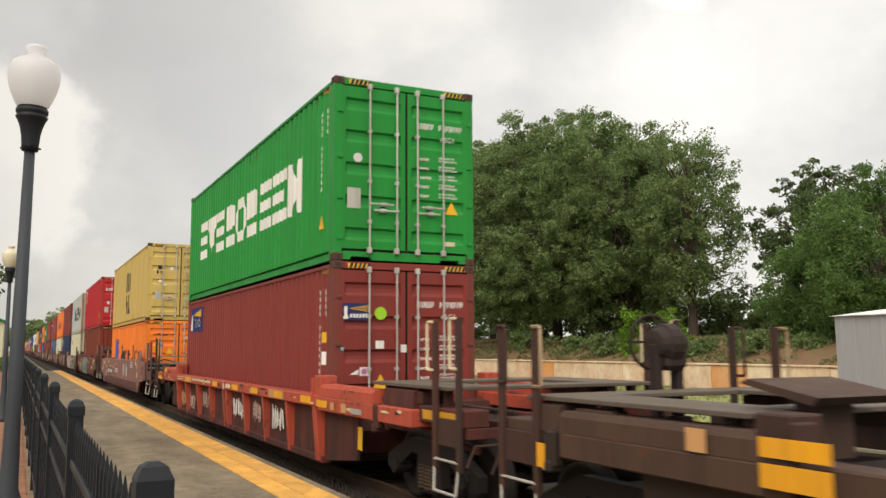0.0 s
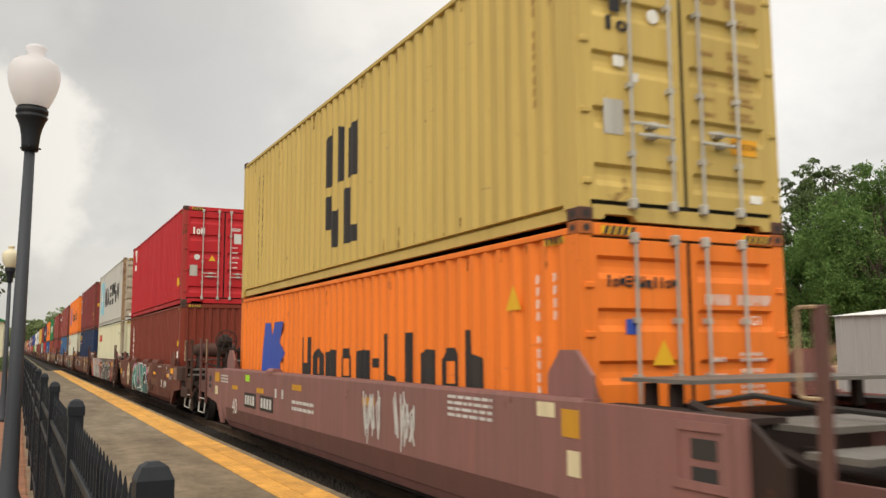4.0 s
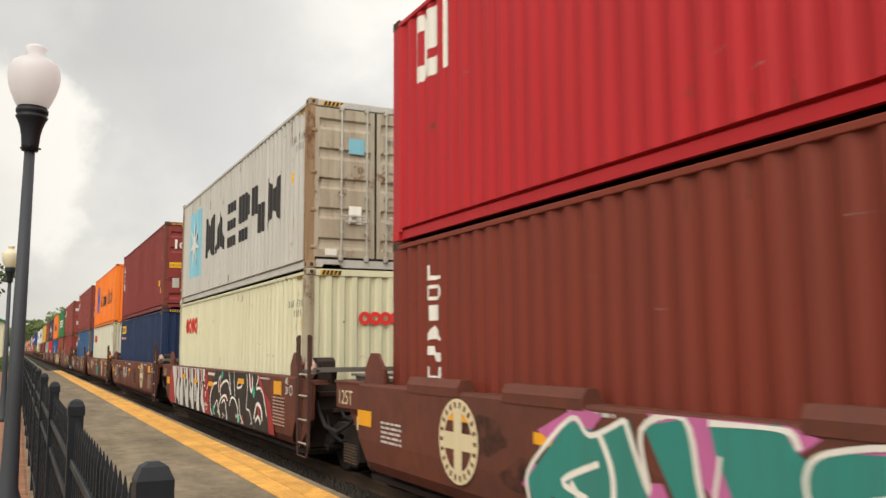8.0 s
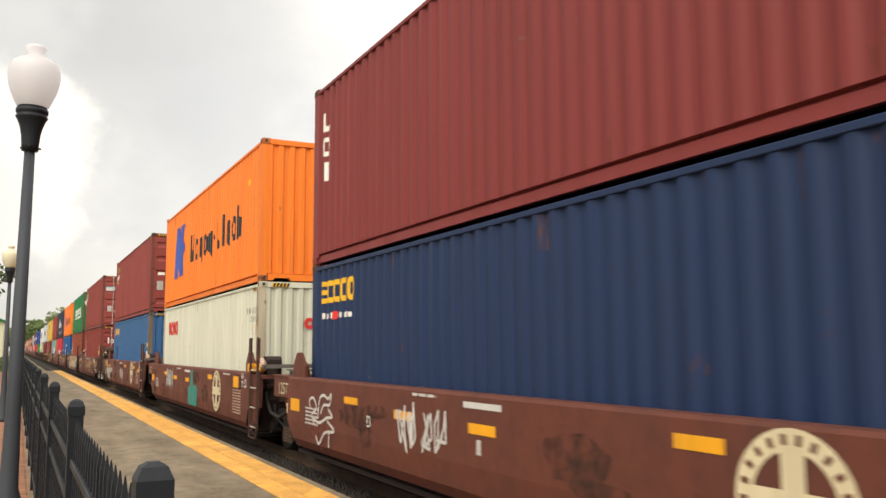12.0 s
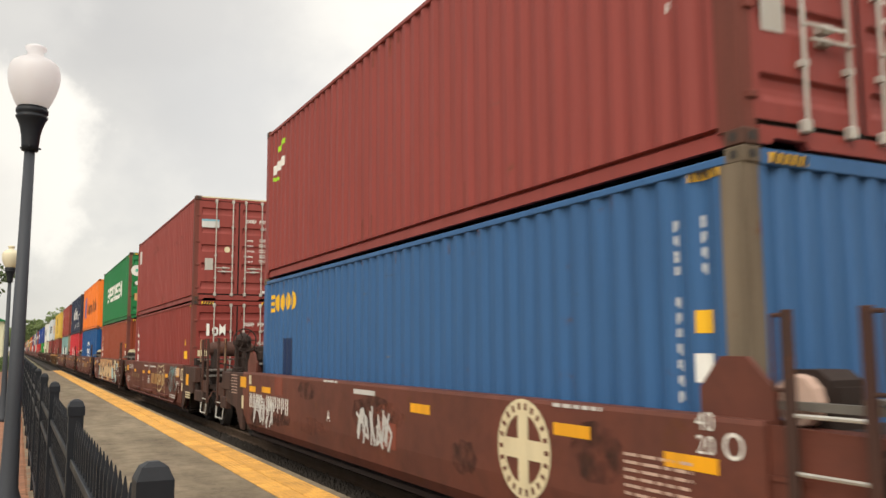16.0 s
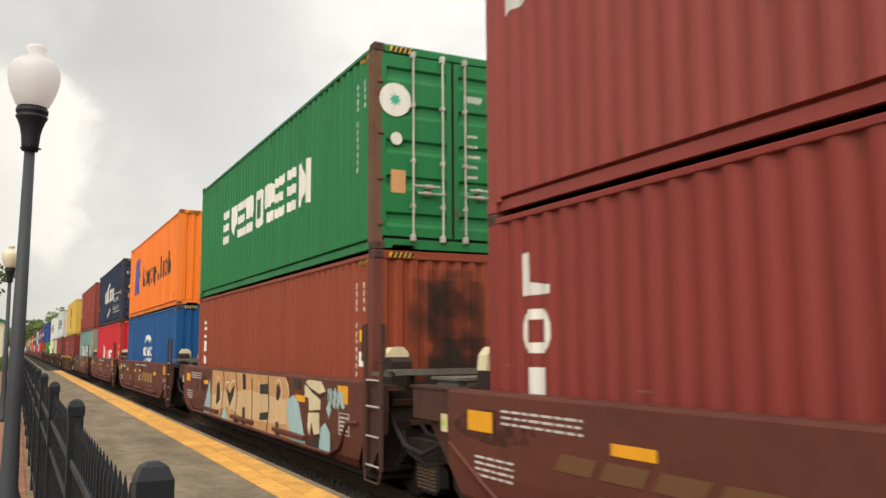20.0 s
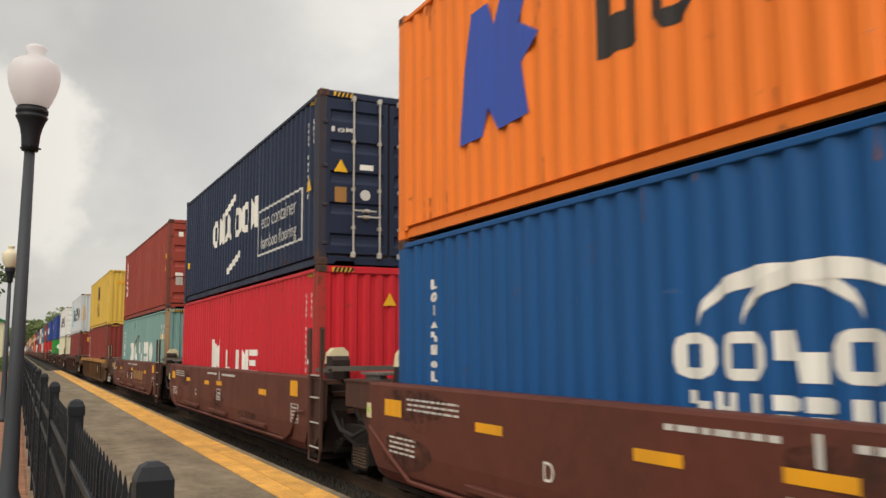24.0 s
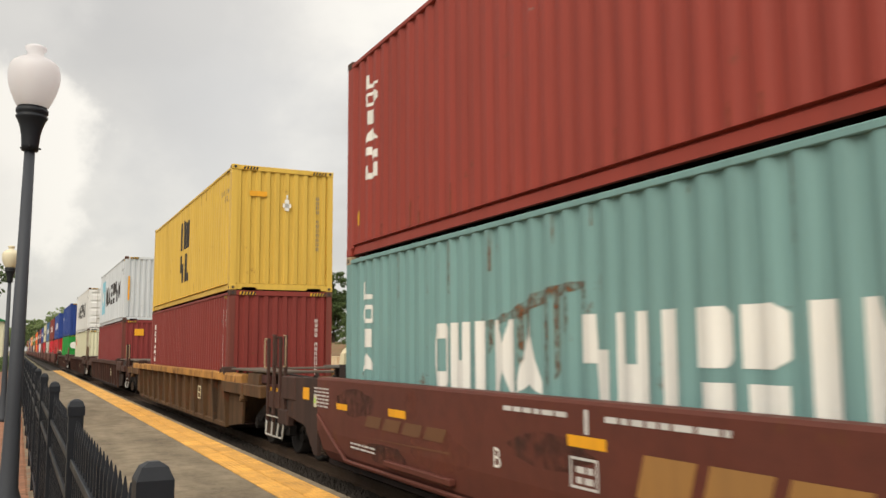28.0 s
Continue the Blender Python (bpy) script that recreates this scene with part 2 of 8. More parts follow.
surface("grating", (0.17, 0.16, 0.145), 0.6, 0.4, dirt=0.4)
surface("car_worn", (0.070, 0.029, 0.021), 0.7, dirt=0.8, dirtcol=(0.04, 0.028, 0.023), rust=0.3)
surface("car_grimy", (0.062, 0.028, 0.021), 0.72, dirt=0.9, dirtcol=(0.035, 0.026, 0.022), rust=0.3)
surface("brake_orange", (0.40, 0.115, 0.035), 0.7, dirt=0.6, dirtcol=(0.12, 0.05, 0.03), rust=0.2)
# truck and wheel steel: the shade they stand in darkens the colour
surface("steel_black", (0.018, 0.015, 0.014), 0.74, dirt=0.4, dirtcol=(0.03, 0.024, 0.02), rust=0.1)
surface("wheel_steel", (0.022, 0.018, 0.016), 0.68, 0.1, dirt=0.4, dirtcol=(0.03, 0.024, 0.02))
surface("rubber", (0.015, 0.015, 0.016), 0.6, dirt=0.2)
surface("rail_steel", (0.10, 0.065, 0.045), 0.6, 0.4, dirt=0.4)
surface("fence_black", (0.009, 0.011, 0.015), 0.42, dirt=0.25, dirtcol=(0.028, 0.031, 0.036), bump=0.08)
surface("pole_grey", (0.036, 0.041, 0.050), 0.5, dirt=0.3, dirtcol=(0.055, 0.057, 0.06))
surface("concrete", (0.215, 0.172, 0.116), 0.85, dirt=1.0, dirtcol=(0.085, 0.066, 0.045), scale=0.9, streak=(1, 0.4, 1), bump=0.4, grain=0.35, fine=24)
surface("kerb_concrete", (0.24, 0.215, 0.17), 0.85, dirt=0.6, bump=0.3)
surface("tactile_yellow", (0.72, 0.38, 0.085), 0.75, dirt=0.75, dirtcol=(0.30, 0.17, 0.065), streak=(1, 0.6, 1), bump=0.25, vary=0.12)
surface("joint_dark", (0.05, 0.038, 0.028), 0.95, dirt=0.4)
surface("paver", (0.28, 0.13, 0.075), 0.85, dirt=0.5, vary=0.25, bump=0.3)
# ballast: the darkness under the train is put into its colour
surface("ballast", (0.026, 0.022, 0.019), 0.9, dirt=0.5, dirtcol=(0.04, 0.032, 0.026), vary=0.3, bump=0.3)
surface("ballast_pale", (0.33, 0.31, 0.28), 0.9, dirt=0.5, bump=0.5)
surface("tie_wood", (0.05, 0.036, 0.028), 0.9, dirt=0.5)
surface("ground_earth", (0.17, 0.14, 0.09), 0.95, dirt=0.6, dirtcol=(0.09, 0.10, 0.04), scale=0.3, streak=(1, 1, 1), bump=0.5)
surface("bank_earth", (0.20, 0.11, 0.065), 0.95, dirt=0.8, dirtcol=(0.13, 0.12, 0.05), scale=0.35, streak=(1, 1, 1), bump=0.5)
surface("grass", (0.22, 0.245, 0.085), 0.9, dirt=0.6, dirtcol=(0.30, 0.27, 0.13), streak=(1, 1, 1), vary=0.2, bump=0)
surface("wall_concrete", (0.74, 0.62, 0.46), 0.85, dirt=0.65, dirtcol=(0.46, 0.16, 0.05), scale=0.35, streak=(1, 1, 0.5), bump=0.3)
surface("hut_metal", (0.40, 0.39, 0.40), 0.45, 0.25, dirt=0.3, dirtcol=(0.36, 0.35, 0.35))
surface("hut_roof", (0.72, 0.72, 0.69), 0.6, dirt=0.25)
surface("bark", (0.055, 0.042, 0.032), 0.9, dirt=0.5, bump=0.6)


def leafy(name, a, c):
    """Leaves that differ clump by clump and let some light through."""
    m = bpy.data.materials.new(name)
    m.use_nodes = True
    nt = m.node_tree
    b = nt.nodes["Principled BSDF"]
    geo = nt.nodes.new("ShaderNodeNewGeometry")
    ramp = nt.nodes.new("ShaderNodeValToRGB")
    ramp.color_ramp.elements[0].color = (*a, 1)
    ramp.color_ramp.elements[1].color = (*c, 1)
    nt.links.new(geo.outputs["Random Per Island"], ramp.inputs[0])
    nt.links.new(ramp.outputs[0], b.inputs["Base Color"])
    b.inputs["Roughness"].default_value = 0.6
    b.inputs["Specular IOR Level"].default_value = 0.12
    tr = nt.nodes.new("ShaderNodeBsdfTranslucent")
    nt.links.new(ramp.outputs[0], tr.inputs[0])
    mx = nt.nodes.new("ShaderNodeMixShader")
    mx.inputs[0].default_value = 0.42
    nt.links.new(b.outputs[0], mx.inputs[1])
    nt.links.new(tr.outputs[0], mx.inputs[2])
    nt.links.new(mx.outputs[0], nt.nodes["Material Output"].inputs[0])
    MATS[name] = m


leafy("leaf_oak", (0.07, 0.12, 0.045), (0.25, 0.32, 0.125))
leafy("leaf_scrub", (0.13, 0.14, 0.055), (0.30, 0.27, 0.13))
leafy("leaf_dark", (0.055, 0.085, 0.035), (0.14, 0.19, 0.075))
leafy("leaf_cedar", (0.06, 0.125, 0.035), (0.18, 0.28, 0.085))
leafy("leaf_bright", (0.08, 0.16, 0.016), (0.20, 0.34, 0.045))
# far leaves: the paling of distance haze is mixed into their green
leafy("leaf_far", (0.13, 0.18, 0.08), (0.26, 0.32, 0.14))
leafy("blade", (0.20, 0.23, 0.075), (0.28, 0.28, 0.11))


def milk_glass():
    m = bpy.data.materials.new("milk_glass")
    m.use_nodes = True
    nt = m.node_tree
    b = nt.nodes["Principled BSDF"]
    b.inputs["Base Color"].default_value = (0.74, 0.735, 0.76, 1)
    b.inputs["Roughness"].default_value = 0.35
    thin = nt.nodes.new("ShaderNodeBsdfTranslucent")
    thin.inputs["Color"].default_value = (0.93, 0.92, 0.93, 1)
    half = nt.nodes.new("ShaderNodeMixShader")
    half.inputs[0].default_value = 0.6
    link_chain(nt, (b.outputs[0], half.inputs[1]), (thin.outputs[0], half.inputs[2]), (half.outputs[0], nt.nodes["Material Output"].inputs[0]))
    MATS["milk_glass"] = m


milk_glass()
surface("globe_aged", (0.64, 0.58, 0.42), 0.4, dirt=0.2, bump=0)

# ---- mesh helpers ----
class Mesh:
    """Gathers simple solids into one mesh."""

    def __init__(self):
        self.v, self.f, self.cuts = [], [], []

    def add(self, verts, faces):
        n = len(self.v)
        self.v += [tuple(p) for p in verts]
        self.f += [tuple(i + n for i in f) for f in faces]
        return self

    def cut(self):
        """What is added from here on is a piece of its own."""
        self.cuts.append(len(self.f))
        return self

    def pieces(self):
        ends = sorted({0, *self.cuts, len(self.f)})
        for a, b in zip(ends, ends[1:]):
            m, idx = Mesh(), {}
            for f in self.f[a:b]:
                for i in f:
                    if i not in idx:
                        idx[i] = len(m.v)
                        m.v.append(self.v[i])
                m.f.append(tuple(idx[i] for i in f))
            yield m

    def box(self, x0, x1, y0, y1, z0, z1, ch=0.0):
        if ch <= 0:
            v = [(x, y, z) for x in (x0, x1) for y in (y0, y1) for z in (z0, z1)]
            return self.add(v, [(0, 1, 3, 2), (4, 6, 7, 5), (0, 4, 5, 1), (2, 3, 7, 6), (0, 2, 6, 4), (1, 5, 7, 3)])
        c = min(ch, 0.45 * min(x1 - x0, y1 - y0, z1 - z0))
        m = Vector(((x0 + x1) / 2, (y0 + y1) / 2, (z0 + z1) / 2))
        h = Vector(((x1 - x0) / 2, (y1 - y0) / 2, (z1 - z0) / 2))
        v, idx = [], {}
        for sx in (-1, 1):
            for sy in (-1, 1):
                for sz in (-1, 1):
                    s = (sx, sy, sz)
                    for k in range(3):
                        q = [m[i] + s[i] * (h[i] - (0 if i == k else c)) for i in range(3)]
                        idx[s, k] = len(v)
                        v.append(q)
        f = []
        for k in range(3):
            a, b = (k + 1) % 3, (k + 2) % 3
            for sg in (-1, 1):
                loop = []
                for p, q in ((-1, -1), (1, -1), (1, 1), (-1, 1)):
                    s = [0, 0, 0]
                    s[k], s[a], s[b] = sg, p, q
                    loop.append(idx[tuple(s), k])
                f.append(tuple(loop if sg > 0 else loop[::-1]))
            for p in (-1, 1):
                for q in (-1, 1):
                    s, t = [0, 0, 0], [0, 0, 0]
                    s[k], t[k], s[a], t[a], s[b], t[b] = -1, 1, p, p, q, q
                    loop = (idx[tuple(s), a], idx[tuple(t), a], idx[tuple(t), b], idx[tuple(s), b])
                    f.append(loop if p * q < 0 else loop[::-1])
        for s in [(a, b, d) for a in (-1, 1) for b in (-1, 1) for d in (-1, 1)]:
            loop = (idx[s, 0], idx[s, 1], idx[s, 2])
            f.append(loop if s[0] * s[1] * s[2] > 0 else loop[::-1])
        return self.add(v, f)

    def along(self, profile, a, b, axis="y"):
        """A closed outline, drawn out along an axis. axis y: outline in x, z; axis x: in y, z; axis z: in x, y."""
        def put(p, d):
            return (p[0], d, p[1]) if axis == "y" else (d, p[0], p[1]) if axis == "x" else (p[0], p[1], d)
        n = len(profile)
        v = [put(p, a) for p in profile] + [put(p, b) for p in profile]
        f = [(i, (i + 1) % n, n + (i + 1) % n, n + i) for i in range(n)] + [tuple(range(n))[::-1], tuple(range(n, 2 * n))]
        return self.add(v, f)

    def rod(self, a, b, r, n=8, r2=None):
        a, b = Vector(a), Vector(b)
        d = (b - a).normalized()
        u = d.orthogonal().normalized()
        w = d.cross(u)
        r2 = r if r2 is None else r2
        v = [a + r * (math.cos(2 * math.pi * i / n) * u + math.sin(2 * math.pi * i / n) * w) for i in range(n)]
        v += [b + r2 * (math.cos(2 * math.pi * i / n) * u + math.sin(2 * math.pi * i / n) * w) for i in range(n)]
        return self.add(v, [(i, (i + 1) % n, n + (i + 1) % n, n + i) for i in range(n)] + [tuple(range(n))[::-1], tuple(range(n, 2 * n))])

    def pipe(self, pts, r, n=8):
        for a, b in zip(pts, pts[1:]):
            self.rod(a, b, r, n)
        return self

    def turned(self, outline, n=20, at=(0, 0, 0), axis="z"):
        """A turned solid from (radius, height) pairs."""
        v, f = [], []
        for r, h in outline:
            for i in range(n):
                c, s = r * math.cos(2 * math.pi * i / n), r * math.sin(2 * math.pi * i / n)
                q = (c, s, h) if axis == "z" else (h, c, s)
                v.append((q[0] + at[0], q[1] + at[1], q[2] + at[2]))
        for k in range(len(outline) - 1):
            f += [(k * n + i, k * n + (i + 1) % n, (k + 1) * n + (i + 1) % n, (k + 1) * n + i) for i in range(n)]
        f += [tuple(range(n))[::-1], tuple(range((len(outline) - 1) * n, len(outline) * n))]
        return self.add(v, f)

    def done(self, name="part", smooth=False):
        me = bpy.data.meshes.new(name)
        me.from_pydata(self.v, [], self.f)
        me.materials.append(None)
        bm = bmesh.new()
        bm.from_mesh(me)
        bmesh.ops.recalc_face_normals(bm, faces=bm.faces)
        bm.to_mesh(me)
        bm.free()
        if smooth:
            me.polygons.foreach_set("use_smooth", [True] * len(me.polygons))
        return me


CACHE = {}


def cached(key, make, smooth=False):
    if key not in CACHE:
        CACHE[key] = make().done(str(key if isinstance(key, str) else key[0]), smooth)
    return CACHE[key]


def part(name, mesh, material, parent=None, label="", at=None):
    """One mesh object of one material, under a thing or a part."""
    if isinstance(mesh, Mesh):
        mesh = mesh.done(name)
    ob = new(name, mesh)
    ob.material_slots[0].link = "OBJECT"
    ob.material_slots[0].material = M(material) if isinstance(material, str) else material
    if parent is not None:
        ob.parent = parent
    if at is not None:
        ob.location = at
    if label:
        ob["label"] = label
    return ob


def thing(name, label, category, at=(0, 0, 0), group="", kind=""):
    return tagged(new(name), label, category, group, kind) if at == (0, 0, 0) else _placed(tagged(new(name), label, category, group, kind), at)


def _placed(ob, at):
    ob.location = at
    return ob


def solid(name, mesh, material, label, category, group="", kind="", at=None):
    return tagged(part(name, mesh, material, at=at), label, category, group, kind)


# ---- plan ----
XC = 5.453          # centre line of the track
ZR = -0.20          # top of the rails; the platform's top is z = 0
PACE = (6.724, 6.912, 7.022, 7.014, 7.062, 7.170, 7.207, 7.247)   # metres a second, every four seconds


def gone(t):
    """How far the train has run at t seconds."""
    run = 0.0
    for i in range(7):
        d = min(max(t - 4.0 * i, 0.0), 4.0)
        run += PACE[i] * d + (PACE[i + 1] - PACE[i]) * d * d / 8.0
    return run


# ---- ground, track, platform ----
def setting():
    g = Mesh().add([(-900, -300, -0.75), (2500, -300, -0.75), (2500, 3500, -0.75), (-900, 3500, -0.75)], [(0, 1, 2, 3)])
    solid("ground", g, "ground_earth", "flat earth and thin grass reaching the horizon", "ground", kind="structure")
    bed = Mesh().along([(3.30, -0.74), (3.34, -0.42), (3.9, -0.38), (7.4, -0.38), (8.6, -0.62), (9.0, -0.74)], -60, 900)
    solid("track_bed", bed, "ballast", "ballast bed under the track, train's shade put into its colour", "ballast", kind="structure")
    yard = Mesh().box(8.2, 14.5, -60, 500, -0.9, -0.60)
    solid("gravel_yard", yard, "ballast_pale", "pale gravel strip beside the track", "gravel", kind="structure")
    lawn = Mesh().box(14.5, 32.4, -60, 400, -0.9, -0.50)
    solid("lawn", lawn, "grass", "dry mown grass in front of the low wall", "grass", kind="structure")
    slab = thing("platform", "grey concrete station platform with worn stained top", "platform", kind="structure")
    m = Mesh()
    for i in range(14):
        y0 = -8 + i * 6.1
        m.box(0.20, 2.735, y0 + 0.006, y0 + 6.094, -0.5, 0.0, 0.008)
        m.box(3.352, 3.47, y0 + 0.006, y0 + 6.094, -0.75, -0.003, 0.01)
    part("slab", m, "concrete", slab)
    part("footing", Mesh().box(0.2, 3.36, -8, 77.4, -0.75, -0.04), "kerb_concrete", slab)
    # rails and ties
    rail = [(-0.036, 0), (0.036, 0), (0.036, -0.035), (0.01, -0.05), (0.01, -0.14), (0.07, -0.165), (0.07, -0.18), (-0.07, -0.18), (-0.07, -0.165), (-0.01, -0.14), (-0.01, -0.05), (-0.036, -0.035)]
    for x in (XC - 0.755, XC + 0.755):
        r = Mesh().along([(p + x, q + ZR) for p, q in rail], -60, 700)
        solid("rail", r, "rail_steel", "rusty brown steel rail with a worn head", "rail", kind="structure")


setting()


def fence():
    f = thing("fence", "black painted steel picket fence along the platform", "fence")
    X, LEAN = 0.256, 0.0
    post = cached("post", lambda: Mesh().box(-0.0315, 0.0315, -0.0315, 0.0315, 0, 1.385, 0.004))
    cap = cached("post_cap", lambda: Mesh().add([(sx * a, sy * a, z) for a, z in ((0.036, 1.375), (0.036, 1.415), (0.025, 1.440), (0.010, 1.449)) for sx, sy in ((-1, -1), (1, -1), (1, 1), (-1, 1))],
                                                 [(k * 4 + i, k * 4 + (i + 1) % 4, k * 4 + 4 + (i + 1) % 4, k * 4 + 4 + i) for k in range(3) for i in range(4)] + [(12, 13, 14, 15), (3, 2, 1, 0)]))
    picket = cached("picket", lambda: Mesh().add([(sx * a, sy * a, z) for a, z in ((0.009, 0.06), (0.009, 1.305), (0.0015, 1.36)) for sx, sy in ((-1, -1), (1, -1), (1, 1), (-1, 1))],
                                                  [(k * 4 + i, k * 4 + (i + 1) % 4, k * 4 + 4 + (i + 1) % 4, k * 4 + 4 + i) for k in range(2) for i in range(4)] + [(8, 9, 10, 11), (3, 2, 1, 0)]))
    rail = cached("fence_rail", lambda: Mesh().box(-0.019, 0.019, 0.04, 2.40, -0.019, 0.019, 0.003))
    rest = Mesh()
    for i in range(-4, 30):
        y = 1.81 + 2.44 * i
        p = part("post", post, "fence_black", f, at=(X, y, 0))
        part("cap", cap, "fence_black", p)
        for z in (0.20, 0.98, 1.17):
            part("rail", rail, "fence_black", f, at=(X, y, z))
        for k in range(1, 21):
            yy = y + k * 2.44 / 21
            if -2 < i < 12:
                part("picket", picket, "fence_black", f, at=(X, yy, 0))
            else:
                rest.box(X - 0.009, X + 0.009, yy - 0.009, yy + 0.009, 0.06, 1.355)
    tagged(part("far_pickets", rest, "fence_black", f), kind="stuff")


fence()


def lamps():
    globe = [(0.104, 0.0), (0.122, 0.02), (0.147, 0.07), (0.170, 0.125), (0.188, 0.185), (0.198, 0.25), (0.198, 0.31), (0.188, 0.355), (0.170, 0.385), (0.146, 0.400), (0.138, 0.402), (0.138, 0.410), (0.10, 0.428), (0.070, 0.440), (0.062, 0.46), (0.064, 0.488), (0.080, 0.500), (0.082, 0.522), (0.06, 0.535), (0.03, 0.538)]
    cup = [(0.064, -0.345), (0.066, -0.30), (0.072, -0.22), (0.086, -0.15), (0.106, -0.095), (0.119, -0.075), (0.123, -0.06), (0.114, -0.055), (0.114, -0.04), (0.123, -0.03), (0.123, 0.0), (0.112, 0.005), (0.112, 0.02)]
    pole = [(0.14, 0), (0.14, 0.08), (0.11, 0.12), (0.10, 0.5), (0.070, 0.6), (0.057, 1.2), (0.040, 3.34)]
    for k, (x, y, gm) in enumerate(LAMPS):
        l = thing("street_lamp", ("white acorn globe street lamp on a grey pole" if k == 0 else "yellowed acorn globe street lamp further along the fence"), "street lamp", (x, y, 0), group="platform lamps")
        l.rotation_euler = (0, radians(0.55), 0) if k == 0 else (0, 0, 0)
        part("pole", cached("pole", lambda: Mesh().turned(pole, 16), True), "pole_grey", l)
        part("socket", cached("socket", lambda: Mesh().turned(cup, 20, (0, 0, 3.635)), True), "fence_black", l, "black fluted lamp socket")
        part("globe", cached("globe", lambda: Mesh().turned(globe, 28, (0, 0, 3.645)), True), gm, l)
        for a in range(3):
            part("screw", cached("screw", lambda: Mesh().rod((0.05, 0, 3.32), (0.088, 0, 3.32), 0.008, 6)), "fence_black", l).rotation_euler = (0, 0, 0.4 + a * 2.1)


LAMPS = [(-0.01, 7.6, "milk_glass"), (-0.22, 22.9, "globe_aged"), (0.03, 38.5, "globe_aged"), (-0.05, 54.0, "globe_aged")]
lamps()

# ---- containers ----
CL, CW, HC = 12.192, 2.438, 2.896
PITCH, U0, U1 = 0.2787, -5.86, 5.86


def rib(u):
    """Depth of the side's corrugation at u metres along it."""
    s = ((u - U0) / PITCH) % 1.0
    return 0.0 if s < 0.26 else 0.036 * (s - 0.26) / 0.24 if s < 0.5 else 0.036 if s < 0.76 else 0.036 * (1 - (s - 0.76) / 0.24)


def breaks(a, b):
    out = {a, b}
    k = math.floor((a - U0) / PITCH)
    while U0 + k * PITCH < b:
        for s in (0, 0.26, 0.5, 0.76):
            u = U0 + (k + s) * PITCH
            if a < u < b:
                out.add(u)
        k += 1
    return sorted(out)


def side_panel(sign, h):
    m = Mesh()
    us = breaks(U0, U1)
    v, f = [], []
    for u in us:
        x = sign * (CW / 2 - 0.012 - rib(u))
        v += [(x, u, 0.16), (x, u, h - 0.10)]
    n = len(us)
    f = [(2 * i, 2 * i + 2, 2 * i + 3, 2 * i + 1) for i in range(n - 1)]
    return m.add(v, f)


def front_panel(h):
    m = Mesh()
    v, us = [], []
    u = -1.08
    while u < 1.08:
        us += [(u, 0.0), (u + 0.08, 0.0), (u + 0.115, 0.04), (u + 0.19, 0.04)]
        u += 0.2255
    us = [(a, d) for a, d in us if a < 1.085] + [(1.09, 0.0)]
    for a, d in us:
        v += [(a, -6.07 + d, 0.16), (a, -6.07 + d, h - 0.1)]
    return m.add(v, [(2 * i, 2 * i + 2, 2 * i + 3, 2 * i + 1) for i in range(len(us) - 1)])


def door_leaf(sign, h):
    """A door leaf with five rolled grooves across it."""
    m = Mesh()
    x0, x1 = (0.020, 1.10)
    y = -6.085
    top = h - 0.14
    rows = [(0.19, 0.0)]
    step = (top - 0.19) / 5
    for k in range(5):
        z = 0.19 + (k + 0.5) * step
        rows += [(z - 0.13, 0.0), (z - 0.075, 0.030), (z - 0.02, 0.040), (z + 0.045, 0.040), (z + 0.075, 0.0)]
    rows += [(top, 0.0)]
    v = []
    xa, xb = x0 + 0.07, x1 - 0.07
    for z, d in rows:
        v += [(sign * x0, y, z), (sign * xa, y, z), (sign * (xa + 0.025), y + d, z), (sign * (xb - 0.025), y + d, z), (sign * xb, y, z), (sign * x1, y, z)]
    f = []
    for i in range(len(rows) - 1):
        f += [(6 * i + j, 6 * i + j + 1, 6 * i + 7 + j, 6 * i + 6 + j) for j in range(5)]
    m.add(v, f)
    return m


def lock_rod(h):
    m = Mesh().rod((0, -6.135, 0.15), (0, -6.135, h - 0.10), 0.016, 8)
    for z in (0.17, h - 0.13):
        m.box(-0.035, 0.035, -6.155, -6.075, z - 0.05, z + 0.05, 0.012)
    for z in (0.62, 1.25, h - 0.85):
        m.box(-0.028, 0.028, -6.15, -6.075, z - 0.025, z + 0.025)
    return m


def casting():
    m = Mesh().box(-0.081, 0.081, -0.089, 0.089, 0, 0.118, 0.01)
    return m


def casting_hole():
    return Mesh().turned([(0.030, -0.004), (0.030, 0.004)], 12, axis="x").turned([(0.001, 0), (0.03, 0)], 12)


POST = dict(grey="rust_tan", cream="cream_worn", cream_b="cream_worn", teal="rust_tan", blue="post_soil", green_b="post_rust", scarlet="post_scarlet", red="post_scarlet", ink="post_ink", maroon="post_maroon", maroon_b="post_maroon", chalk="post_maroon", brick="post_maroon", oxide="post_maroon")
CAST = dict(green_b="casting_dark", oxide="casting_dark", blue="post_soil", grey="rust_tan", cream="cream_worn", cream_b="cream_worn", teal="rust_tan", green="casting_dark", orange="orange_worn", red="casting_dark", scarlet="casting_dark", mustard="casting_dark", silver="casting_dark", ink="casting_dark", navy="casting_dark", cobalt="casting_dark", white="casting_dark", maroon="casting_dark", maroon_b="casting_dark", chalk="casting_dark", brick="casting_dark", brown="casting_dark")
DOOR = dict(grey="door_tan")


